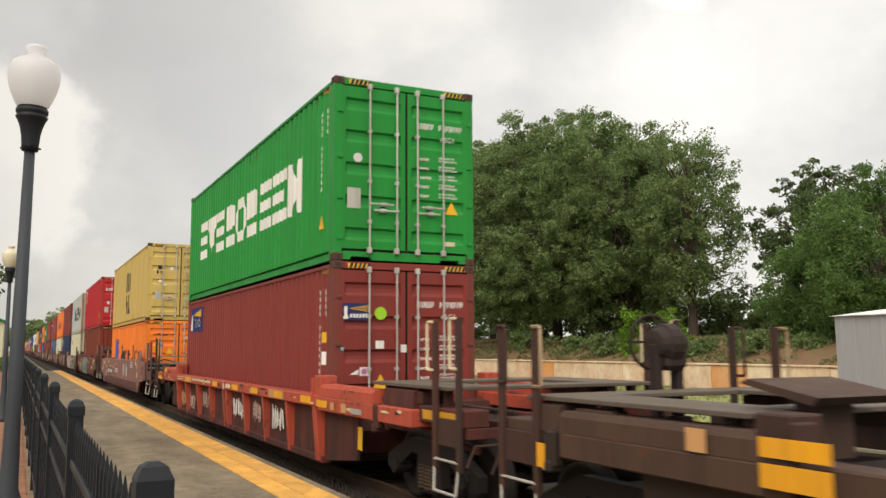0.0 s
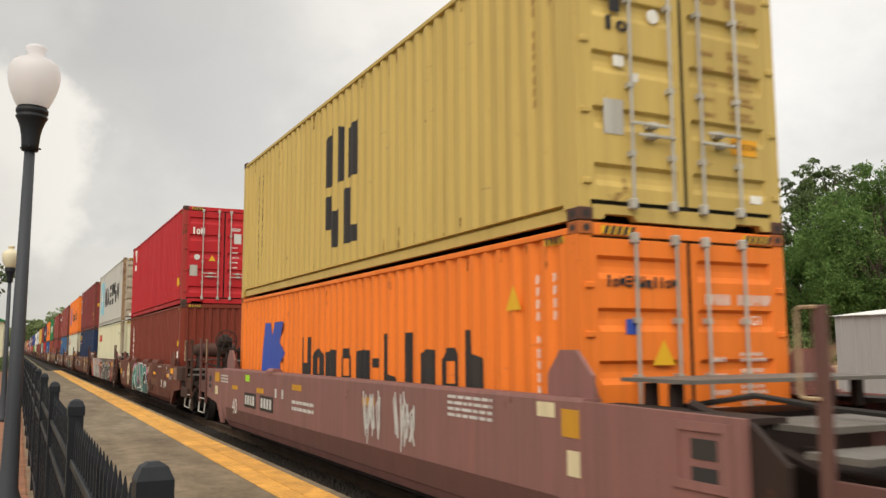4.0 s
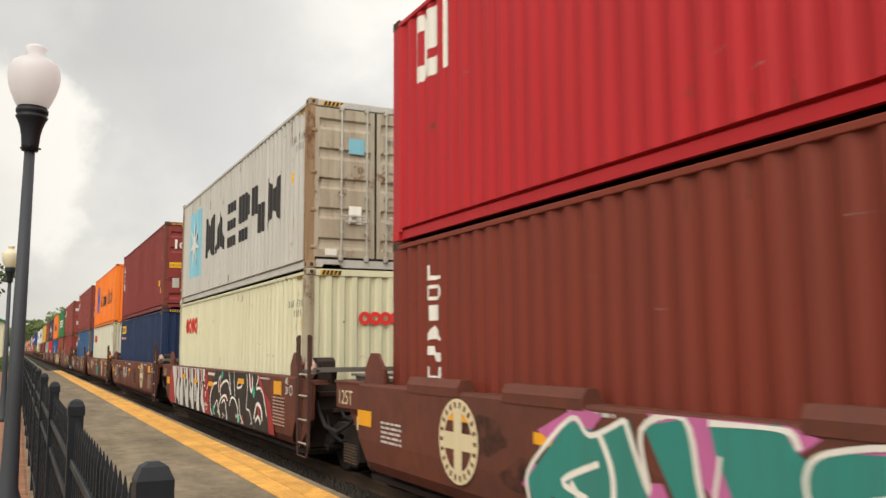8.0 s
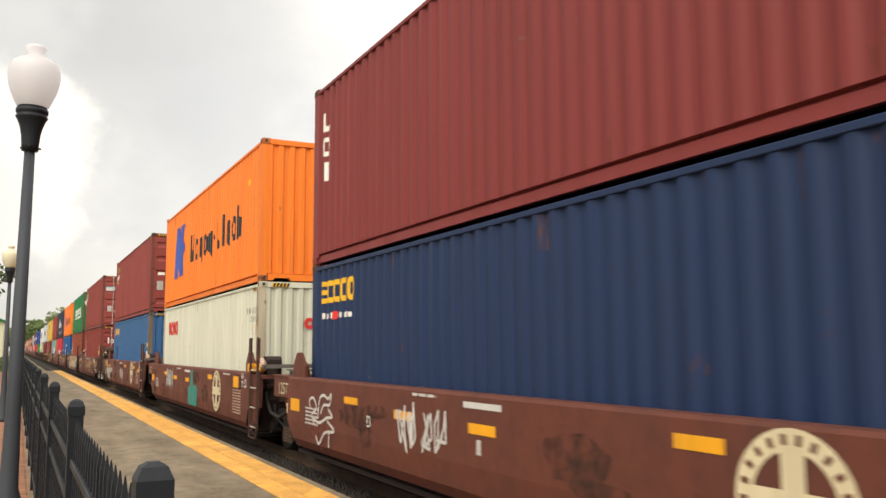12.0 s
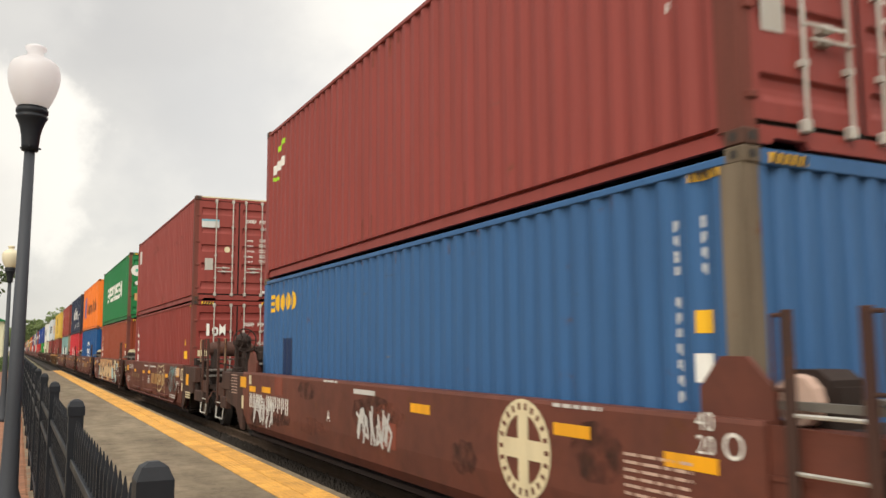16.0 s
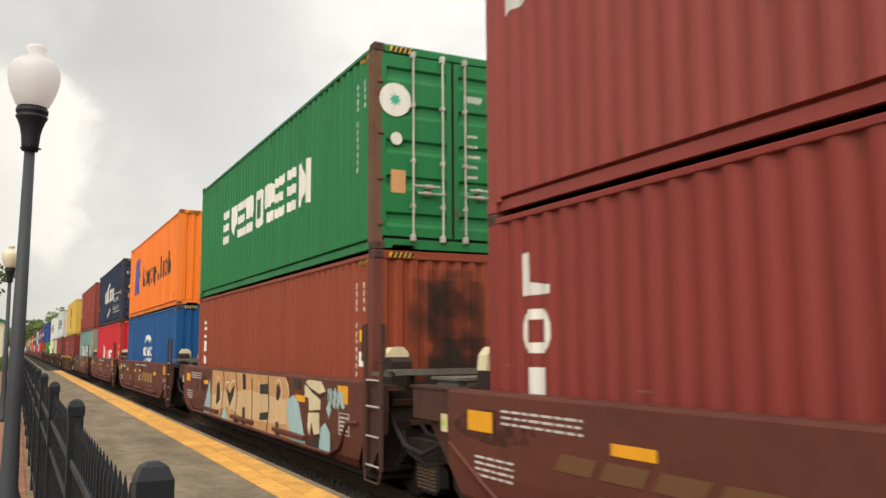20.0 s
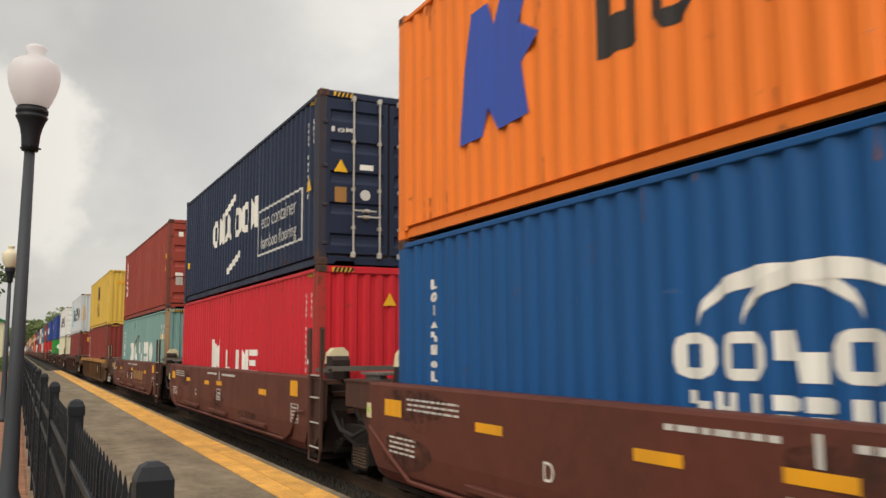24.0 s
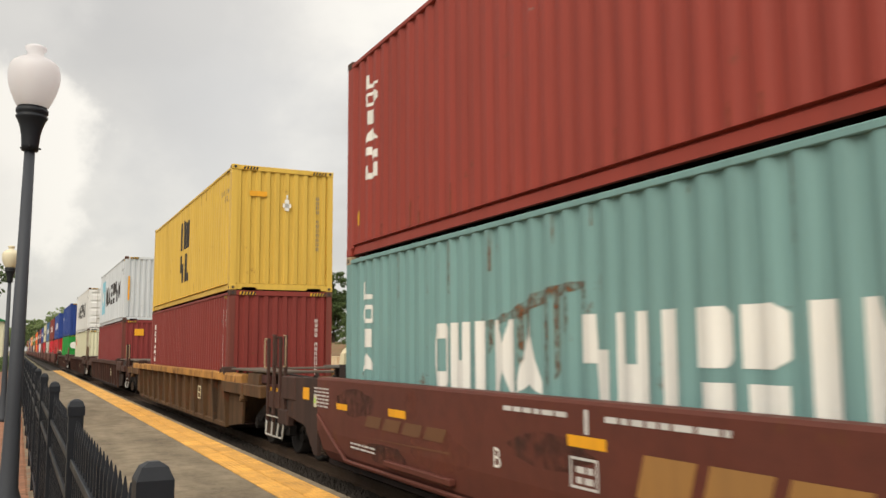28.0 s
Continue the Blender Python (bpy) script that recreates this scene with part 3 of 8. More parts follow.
def container(key, end, h, label, far=False):
    """A forty-foot box on its base at z = 0, with its shown end towards -y."""
    c = thing("shipping_container", label, "shipping container", group="train load")
    paint = "paint_" + key
    post = POST.get(key, paint)
    for s in (-1, 1):
        part("side_panel", cached(("side_panel", s, h), lambda: side_panel(s, h)), paint, c)
        part("top_rail", cached(("top_rail", s, h), lambda: Mesh().box(s * (CW / 2 - 0.03) - 0.03, s * (CW / 2 - 0.03) + 0.03, -5.92, 5.92, h - 0.108, h - 0.048, 0.008)), paint, c)
        part("bottom_rail", cached(("bottom_rail", s), lambda: Mesh().along([(s * a, b) for a, b in ((1.176, 0.02), (1.176, 0.125), (1.150, 0.150), (1.205, 0.158), (1.205, 0.164), (1.12, 0.164), (1.12, 0.135), (1.164, 0.115), (1.164, 0.03), (1.12, 0.03), (1.12, 0.02))], -5.92, 5.92)), paint, c)
        for e in (-1, 1):
            part("corner_post", cached(("corner_post", s, e, h), lambda: Mesh().along([(s * a, e * b) for a, b in ((1.215, 6.08), (1.215, 5.87), (1.19, 5.85), (1.175, 5.87), (1.175, 6.03), (1.08, 6.045), (1.08, 6.085))], 0.11, h - 0.11, "z")), post if e < 0 or key in ("grey", "cream", "cream_b") else paint, c)
            for z in (0, h - 0.118) if not far else ():
                k = part("corner_casting", cached("corner_casting", casting), CAST.get(key, paint) if e < 0 or z > 0 else paint, c, at=(s * 1.138, e * 6.007, z))
                if not far and z > 0 or not far and e < 0:
                    part("socket", cached("casting_hole", lambda: Mesh().turned([(0.032, -0.003), (0.032, 0.003)], 12, axis="x")), "dark_gasket", k, at=(s * 0.082, 0, 0.06))
                    if e < 0:
                        q = part("socket", cached("casting_hole", None), "dark_gasket", k, at=(0, -0.09, 0.06))
                        q.rotation_euler = (0, 0, math.pi / 2)
    if far:
        def all_castings():
            m = Mesh()
            for sx in (-1, 1):
                for sy in (-1, 1):
                    for z in (0, h - 0.118):
                        m.box(sx * 1.138 - 0.081, sx * 1.138 + 0.081, sy * 6.007 - 0.089, sy * 6.007 + 0.089, z, z + 0.118)
            return m
        tagged(part("corner_casting", cached(("all_castings", h), all_castings), CAST.get(key, paint), c), kind="stuff")
    part("roof", cached(("roof", h), lambda: roof(h)), paint, c)
    part("floor", cached("floor_frame", lambda: floor_frame()), "steel_black", c)
    # far end, plain corrugated
    part("end_panel", cached(("end_panel", h), lambda: end_flip(h)), paint, c)
    part("header", cached(("header", h), lambda: Mesh().box(-1.06, 1.06, -6.085, -6.0, h - 0.12, h - 0.01, 0.006)), paint, c)
    part("sill", cached("sill", lambda: Mesh().along([(-1.06, 0.02), (-1.06, 0.15), (1.06, 0.15), (1.06, 0.02), (0.95, 0.02), (0.92, 0.07), (0.62, 0.07), (0.58, 0.02), (-0.58, 0.02), (-0.62, 0.07), (-0.92, 0.07), (-0.95, 0.02)], -6.085, -6.0, "y")), paint, c)
    if end == "front":
        part("front_panel", cached(("front_panel", h), lambda: front_panel(h)), paint, c)
    else:
        part("gasket", cached(("gasket", h), lambda: Mesh().box(-1.10, 1.10, -6.035, -6.01, 0.15, h - 0.11)), "dark_gasket", c)
        for s in (-1, 1):
            d = part("door", cached(("door", s, h), lambda: door_leaf(s, h)), DOOR.get(key, paint), c)
            for x in (0.18, 0.64):
                part("lock_rod", cached(("lock_rod", h), lambda: lock_rod(h)), "galvanised", d, at=(s * x, 0, 0))
            if far:
                continue
            for x, z, way in ((0.64, 0.90, -s), (0.18, 0.80, s)):
                part("handle", cached(("door_handle", way), lambda: Mesh().box(min(-way * 0.02, way * 0.40), max(-way * 0.02, way * 0.40), -6.165, -6.145, -0.014, 0.014, 0.004).box(way * 0.24 - 0.05, way * 0.24 + 0.05, -6.15, -6.06, -0.03, 0.03, 0.006)), "galvanised", d, at=(s * x, 0, z))
            for z in (0.35, 0.98, 1.62, h - 0.55):
                part("hinge", cached("hinge", lambda: Mesh().box(-0.035, 0.055, -6.105, -6.06, -0.028, 0.028, 0.008)), post, d, at=(s * 1.125, 0, z))
    return c


def roof(h):
    m = Mesh()
    v, n = [], 0
    u = -5.9
    while u < 5.9:
        for du, dz in ((0, 0), (0.08, 0), (0.11, -0.02), (0.19, -0.02), (0.2185, 0)):
            v += [(-1.17, u + du, h - 0.045 + dz), (1.17, u + du, h - 0.045 + dz)]
        u += 0.2185
    m.add(v, [(2 * i, 2 * i + 1, 2 * i + 3, 2 * i + 2) for i in range(len(v) // 2 - 1)])
    m.box(-1.06, 1.06, -6.08, -5.88, h - 0.03, h - 0.008)
    m.box(-1.06, 1.06, 5.88, 6.08, h - 0.03, h - 0.008)
    return m


def floor_frame():
    """Cross members under a thin deck, one comb-shaped piece."""
    out = [(-6.0, 0.16), (6.0, 0.16), (6.0, 0.13)]
    for i in range(19, -1, -1):
        y = -5.7 + 0.6 * i
        out += [(y + 0.03, 0.13), (y + 0.03, 0.03), (y - 0.03, 0.03), (y - 0.03, 0.13)]
    return Mesh().along(out + [(-6.0, 0.13)], -1.15, 1.15, "x")


def end_flip(h):
    m = front_panel(h)
    m.v = [(-x, -y, z) for x, y, z in m.v]
    m.box(-1.06, 1.06, 6.0, 6.085, h - 0.12, h - 0.01)
    m.box(-1.06, 1.06, 6.0, 6.085, 0.02, 0.15)
    return m


# ---- painted marks ----
def on_side(m, u0, u1, z0, z1, off=0.004, sign=-1):
    """A painted rectangle that follows the corrugation of the side at -x."""
    us = breaks(u0, u1)
    v = []
    for u in us:
        x = sign * (CW / 2 - 0.012 - rib(u) + off)
        v += [(x, u, z0), (x, u, z1)]
    m.add(v, [(2 * i, 2 * i + 2, 2 * i + 3, 2 * i + 1) for i in range(len(us) - 1)])
    return m


def slant(m, u0, u1, z0, z1, lean):
    """A painted bar with slanted ends, following the corrugation."""
    us = breaks(u0, u1)
    v = []
    for u in us:
        x = -(CW / 2 - 0.012 - rib(u) + 0.004)
        k = lean * (u - u0)
        v += [(x, u, z0 + k), (x, u, z1 + k)]
    m.add(v, [(2 * i, 2 * i + 2, 2 * i + 3, 2 * i + 1) for i in range(len(us) - 1)])
    return m


def blob(m, u, z, pts, off=0.006):
    """A painted outline of (u, z) points round a place on the side."""
    n = len(pts)
    v = [(-(CW / 2 - 0.012 + off), u, z)] + [(-(CW / 2 - 0.012 + off), u + a, z + b) for a, b in pts]
    m.add(v, [(0, 1 + i, 1 + (i + 1) % n) for i in range(n)])
    return m


def ring(r, n=24, start=0.0, sx=1.0):
    return [(sx * r * math.cos(start + 2 * math.pi * i / n), r * math.sin(start + 2 * math.pi * i / n)) for i in range(n)]


def on_end(m, x0, x1, z0, z1, y=-6.092):
    return m.add([(x0, y, z0), (x1, y, z0), (x1, y, z1), (x0, y, z1)], [(0, 1, 2, 3)])


# plain shapes that stand in for painted trade names: islands of (s, low, high) along the shape's width
SHAPE = dict(
    bars=[[(0, 0, 0.23), (1, 0, 0.23)], [(0, 0.39, 0.61), (0.9, 0.39, 0.61)], [(0, 0.77, 1), (1, 0.77, 1)]],
    dart=[[(0, 0.70, 1), (0.5, 0, 1), (1, 0.70, 1)]],
    bow=[[(0, 0, 1), (0.5, 0.30, 0.70), (1, 0, 1)]],
    peak=[[(0, 0, 0.16), (0.5, 0.14, 1), (1, 0, 0.16)]],
    posts=[[(0, 0, 1), (0.34, 0, 1)], [(0.62, 0, 1), (0.96, 0, 1)]],
    flag=[[(0, 0.40, 1), (0.7, 0.40, 1), (1, 0.50, 0.90)], [(0.08, 0, 0.26), (0.92, 0, 0.26)]],
    tile=[[(0, 0.32, 0.68), (0.10, 0.10, 0.90), (0.28, 0, 1)], [(0.28, 0, 0.24), (0.72, 0, 0.24)], [(0.28, 0.76, 1), (0.72, 0.76, 1)], [(0.72, 0, 1), (0.90, 0.10, 0.90), (1, 0.32, 0.68)]],
    cup=[[(0, 0, 1), (0.3, 0, 1), (0.32, 0, 0.42), (0.68, 0, 0.42), (0.7, 0, 1), (1, 0, 1)]],
    step=[[(0, 0.42, 1), (0.47, 0.42, 1), (0.53, 0, 0.58), (1, 0, 0.58)]],
    wedge=[[(0, 0, 1), (1, 0, 0.24)]],
    slab=[[(0.08, 0, 1), (0.92, 0, 1)]],
    pill=[[(0, 0.18, 0.56), (0.3, 0, 0.74)], [(0.3, 0, 0.2), (0.7, 0, 0.2)], [(0.3, 0.54, 0.74), (0.7, 0.54, 0.74)], [(0.7, 0, 0.74), (1, 0.18, 0.56)]],
    tall=[[(0, 0, 1), (0.40, 0, 1), (0.44, 0, 0.66), (1, 0.08, 0.56)]],
    drop=[[(0, 0.06, 0.66), (0.5, 0, 0.72), (1, -0.22, 0.70)]],
    stem=[[(0.26, 0, 1), (0.74, 0, 1)]],
    hook=[[(0, 0, 1), (0.34, 0, 1), (0.36, 0, 0.30), (1, 0, 0.20)]],
    crest=[[(0, 0, 1), (0.28, 0, 1), (0.5, 0.30, 0.66), (0.72, 0, 1), (1, 0, 1)]],
)


def strip_on_side(m, pts, off=0.004):
    """One painted strip through (u, low, high) points that follows the corrugation."""
    if pts[0][0] > pts[-1][0]:
        pts = pts[::-1]
    us = sorted(set(breaks(pts[0][0], pts[-1][0])) | {p[0] for p in pts})
    v, k = [], 0
    for u in us:
        while k < len(pts) - 2 and u > pts[k + 1][0]:
            k += 1
        (u0, a0, b0), (u1, a1, b1) = pts[k], pts[k + 1]
        t = (u - u0) / (u1 - u0)
        x = -(CW / 2 - 0.012 - rib(u) + off)
        v += [(x, u, a0 + (a1 - a0) * t), (x, u, b0 + (b1 - b0) * t)]
    m.add(v, [(2 * i, 2 * i + 2, 2 * i + 3, 2 * i + 1) for i in range(len(us) - 1)])
    return m


def shape_on_side(m, name, u0, w, z0, h):
    """One plain shape; w is negative where it runs towards the near end."""
    m.cut()
    for isle in SHAPE[name]:
        strip_on_side(m if name in ("tile", "pill") else m.cut(), [(u0 + s * w, z0 + p * h, z0 + q * h) for s, p, q in isle])
    m.cut()


def word_blocks(m, u_from, u_to, z0, z1, names, fill=0.86):
    """A row of plain shapes in the place of a painted trade name."""
    names = names.split()
    w = (u_to - u_from) / len(names)
    for i, name in enumerate(names):
        shape_on_side(m, name, u_from + (i + (1 - fill) / 2) * w, fill * w, z0, z1 - z0)
    return m


def weather(c, h, seed, n=26, rusty=0.5):
    """Rust runs below the top rail and along the foot, and scrapes across the ribs."""
    g = random.Random(seed)
    m, k = Mesh(), Mesh()
    for i in range(n):
        u = g.uniform(-5.7, 5.7)
        w = g.uniform(0.006, 0.02)
        if i % 3:
            t = g.uniform(0.06, 0.5) * rusty * 2
            z = h - 0.115 - t if g.random() < 0.5 else 0.165
            on_side(m, u - w, u + w, z, z + t, 0.003)
        else:
            z = g.uniform(0.4, h - 0.4)
            on_side(k, u - g.uniform(0.02, 0.10), u + g.uniform(0.02, 0.16), z, z + g.uniform(0.006, 0.016), 0.003)
    tagged(part("rust_run", m, "rust_run", c, "thin rust runs"), kind="stuff")
    tagged(part("scrape", k, "scrape", c, "pale scrapes"), kind="stuff")


def serials(c, h, col="mark_white", end="door", across=False):
    """Code characters beside the near end of the side and on the end, too small to read: fine broken bars."""
    m = Mesh()
    col = "mark_soot" if col == "mark_black" else col
    g = random.Random(int(h * 100) + len(col))
    if across or col == "mark_soot":
        for r, (u0, n) in enumerate(((-5.0, 10), (-5.33, 4))):
            for k in range(n):
                if k != 4:
                    for q in (0.0, 0.045):
                        on_side(m, u0 - 0.088 * k - q - 0.012, u0 - 0.088 * k - q, h - 0.62 - 0.17 * r, h - 0.50 - 0.17 * r)
    else:
        for col_u, n in ((-5.36, 12), (-5.64, 4)):
            for k in range(n):
                if k != 4:
                    z = h - 0.50 - k * 0.112
                    for q in (0.0, 0.029):
                        on_side(m, col_u - q - 0.012, col_u - q, z + g.choice((0, 0, 0.02)), z + 0.082)
    tagged(part("code_bar", m, col, c, "small painted code characters"), kind="stuff")
    m = Mesh()

    def row(x0, x1, z, t, w=0.045, gap=0.018, y=-6.092):
        x = x0
        while x < x1:
            on_end(m, x, x + 0.36 * w, z, z + t, y)
            on_end(m, x + 0.64 * w, x + w, z + (0.3 * t if g.random() < 0.3 else 0), z + t, y)
            x += w + gap

    if end == "door":
        row(0.18, 0.44, h - 0.70, 0.10)
        row(0.58, 0.90, h - 0.70, 0.10)
        row(0.95, 1.0, h - 0.70, 0.10)
        letter(c, "45G1", 0.12, (0.74, -6.0935, h - 0.88), col, "end")
        for r in range(5):
            row(0.24, 0.38 + 0.02 * (r % 3), h - 1.22 - r * 0.15, 0.045, 0.03, 0.012)
            row(0.58, 0.88, h - 1.22 - r * 0.15, 0.035, 0.03, 0.012)
            row(0.58, 0.84, h - 1.17 - r * 0.15, 0.035, 0.03, 0.012)
    else:
        for k in range(12):
            if k != 4:
                z = h - 0.72 - k * 0.11
                on_end(m, 0.795, 0.813, z, z + 0.08)
                on_end(m, 0.837, 0.855, z, z + 0.08)
    tagged(part("code_bar", m, col, c, "small painted code characters"), kind="stuff")


def side_tags(c, h, low=0.45, white=True):
    """Stickers below the short code column by the near end: a yellow square, a white label, a warning triangle."""
    flag(c, "mark_yellow", (-5.71, -5.58, h - 1.24, h - 1.08), end=False)
    if white:
        flag(c, "mark_white", (-5.70, -5.56, h - 1.58, h - 1.38), end=False)
    m = Mesh()
    triangle(m, 0, low, 0.12, False, -5.62)
    part("sticker", m, "mark_yellow", c, "yellow warning triangle")


def hazard(c, h):
    """Black and yellow stripes at the upper corners."""
    k = Mesh()
    part("warning_stripe", on_end(Mesh(), -0.98, -0.62, h - 0.105, h - 0.03), "mark_yellow", c)
    part("warning_stripe", on_end(Mesh(), 0.68, 1.04, h - 0.105, h - 0.03), "mark_yellow", c)
    part("warning_stripe", on_side(Mesh(), -5.86, -5.55, h - 0.17, h - 0.10, 0.004), "mark_yellow", c)
    for x in (-0.98, 0.68):
        for i in range(5):
            a = x + 0.02 + i * 0.07
            k.add([(a, -6.095, h - 0.105), (a + 0.044, -6.095, h - 0.105), (a + 0.074, -6.095, h - 0.03), (a + 0.03, -6.095, h - 0.03)], [(0, 1, 2, 3)])
    for i in range(4):
        a = -5.85 + i * 0.075
        x = -(CW / 2 - 0.002)
        k.add([(x, a, h - 0.17), (x, a + 0.035, h - 0.17), (x, a + 0.06, h - 0.10), (x, a + 0.025, h - 0.10)], [(0, 1, 2, 3)])
    tagged(part("slanted_stripe", k, "mark_black", c, "black slanted stripes"), kind="stuff")


def triangle(m, x, z, s, end=True, u=None):
    if end:
        m.add([(x - s, -6.095, z), (x + s, -6.095, z), (x, -6.095, z + 1.75 * s)], [(0, 1, 2)])
    else:
        blob(m, u, z, [(-s, -0.6 * s), (s, -0.6 * s), (0, 1.15 * s)])


def flag(c, mat, *boxes, end=True, label=""):
    for b in boxes:
        m = Mesh()
        on_end(m, *b) if end else on_side(m, *b)
        part("sticker", m, mat, c, label)


def dot(c, mat, x, z, r, n=18, label=""):
    m = Mesh()
    m.add([(x, -6.096, z)] + [(x + a, -6.096, z + b) for a, b in ring(r, n)], [(0, 1 + i, 1 + (i + 1) % n) for i in range(n)])
    part("sticker", m, mat, c, label)


def star(n, r, q, turn=0.0):
    return [((r if i % 2 == 0 else q) * math.sin(turn + math.pi * i / n), (r if i % 2 == 0 else q) * math.cos(turn + math.pi * i / n)) for i in range(2 * n)]

# ---- what is painted on the boxes ----
def mark(c, mat, draw, label=""):
    m = Mesh()
    draw(m)
    for q in m.pieces():
        part("painted_mark", q, mat, c, label)


def m_white_word(c, door=True, a=4.7, b=-4.5, z0=1.0, z1=1.95):
    mark(c, "mark_white", lambda m: word_blocks(m, a, b, z0, z1, "bars dart bars flag tile flag bars bars crest"), "white painted block")


def m_emblem_word(c, z0, z1, a, b, la, lb, l0, l1):
    d = b - a
    mark(c, "mark_black", lambda m: [word_blocks(m, a, a + d * 0.50, z0, z1, "cup pill drop pill drop", 0.76), m.cut(), on_side(m, a + d * 0.545, a + d * 0.515, z0 + 0.28, z0 + 0.40), word_blocks(m, a + d * 0.56, b, z0, z1, "hook stem drop pill tall", 0.76)], "black painted block")
    w = (la - lb)
    mark(c, "mark_blue", lambda m: [blob(m, (la + lb) / 2, (l0 + l1) / 2, [(w * p, (l1 - l0) * q) for p, q in ((0.5, -0.5), (0.18, -0.5), (0.12, -0.28), (-0.02, -0.5), (-0.38, -0.48), (-0.30, -0.1), (-0.5, 0.05), (-0.28, 0.2), (-0.42, 0.5), (-0.08, 0.5), (0.02, 0.3), (0.1, 0.5), (0.32, 0.5), (0.42, 0.1))])], "dark blue badge")


def m_star_word(c, a=2.7, b=-4.5, z0=0.98, z1=2.0, l0=0.62, l1=2.42):
    mark(c, "mark_black", lambda m: word_blocks(m, a, b, z0, z1, "crest peak bars flag step bow", 0.82))
    mark(c, "mark_sky", lambda m: on_side(m, a + 0.55, a + 2.25, l0, l1), "light blue square")
    mark(c, "mark_white", lambda m: blob(m, a + 1.4, (l0 + l1) / 2, star(7, 0.68, 0.20), 0.012), "white seven-pointed star")


def m_red_rings(c, h, end=True):
    for k in range(4):
        u = 4.85 - 0.42 * k
        mark(c, "mark_red", lambda m: annulus_side(m, u, 2.2, 0.21, 0.075))
    if end:
        for k in range(4):
            x = -0.19 + 0.19 * k
            mark(c, "mark_red", lambda m: annulus_end(m, x, 2.07, 0.115, 0.042))


def annulus_side(m, u, z, r, q, n=20):
    x = -(CW / 2 - 0.012 + 0.005)
    v = [(x, u + a, z + b) for a, b in ring(r, n)] + [(x, u + a, z + b) for a, b in ring(q, n)]
    m.add(v, [(i, (i + 1) % n, n + (i + 1) % n, n + i) for i in range(n)])


def annulus_end(m, x, z, r, q, n=20, y=-6.096):
    v = [(x + a, y, z + b) for a, b in ring(r, n)] + [(x + a, y, z + b) for a, b in ring(q, n)]
    m.add(v, [(i, (i + 1) % n, n + (i + 1) % n, n + i) for i in range(n)])


def column_blocks(c, mat, u, w, z1, z0, n):
    """A column of plain shapes in the place of upright lettering."""
    step = (z1 - z0) / n
    kinds = ("hook", "tile", "stem", "peak", "step", "cup", "pill")

    def draw(m):
        for k in range(n):
            m.cut()
            t = z1 - k * step
            shape_on_side(m, kinds[k % 7], u + w / 2, -w, t - 0.76 * step, 0.76 * step)
    mark(c, mat, draw, "plain painted block")


def m_tall_word(c, u=-0.05, z0=0.45, z1=2.32):
    """Two stacked dark painted blocks: three thick bars over two hooked blocks."""
    h = z1 - z0

    def draw(m):
        for k in range(3):
            a = u + 0.72 - 0.50 * k
            strip_on_side(m.cut(), [(a, z0 + 0.52 * h, z0 + (0.92 if k != 1 else 1.0) * h), (a - 0.36, z0 + 0.52 * h, z0 + (1.0 if k == 0 else 0.95) * h)])
        for k in range(2):
            a = u + 0.70 - 0.76 * k
            strip_on_side(m.cut(), [(a, z0, z0 + 0.44 * h), (a - 0.30, z0, z0 + 0.44 * h), (a - 0.31, z0, z0 + 0.13 * h), (a - 0.62, z0, z0 + 0.13 * h)] if k else [(a, z0 + 0.16 * h, z0 + 0.44 * h), (a - 0.3, z0 + 0.16 * h, z0 + 0.44 * h), (a - 0.32, z0, z0 + 0.30 * h), (a - 0.62, z0, z0 + 0.30 * h)])
    mark(c, "mark_black", draw, "black stacked painted block")


def m_tri(c, h, side=True):
    m = Mesh()
    if side:
        triangle(m, 0, 0.62, 0.13, False, -5.48)
    part("sticker", m, "mark_yellow", c, "yellow warning triangle")


def end_word(c, mat, x0, x1, z0, z1, n, kinds=("stem", "pill", "bow", "bars", "step", "cup", "drop", "stem")):
    w, h = (x1 - x0) / n, z1 - z0
    m = Mesh()
    for k in range(n):
        a = x0 + (k + 0.08) * w
        m.cut()
        for isle in SHAPE[kinds[k % len(kinds)]]:
            v = [q for t, lo, hi in isle for q in ((a + t * 0.84 * w, -6.098, z0 + lo * h), (a + t * 0.84 * w, -6.098, z0 + hi * h))]
            m.add(v, [(2 * i, 2 * i + 2, 2 * i + 3, 2 * i + 1) for i in range(len(isle) - 1)])
    if n > 8:
        tagged(part("painted_mark", m, mat, c), kind="stuff")
    else:
        for q in m.pieces():
            part("painted_mark", q, mat, c)


def text_mesh(body, size):
    cu = bpy.data.curves.new("lettering", "FONT")
    cu.body, cu.size, cu.align_x = body, size, "CENTER"
    ob = bpy.data.objects.new("lettering", cu)
    scene.collection.objects.link(ob)
    bpy.context.view_layer.update()
    me = bpy.data.meshes.new_from_object(ob.evaluated_get(bpy.context.evaluated_depsgraph_get()))
    bpy.data.objects.remove(ob)
    me.materials.clear()
    me.materials.append(None)
    return me


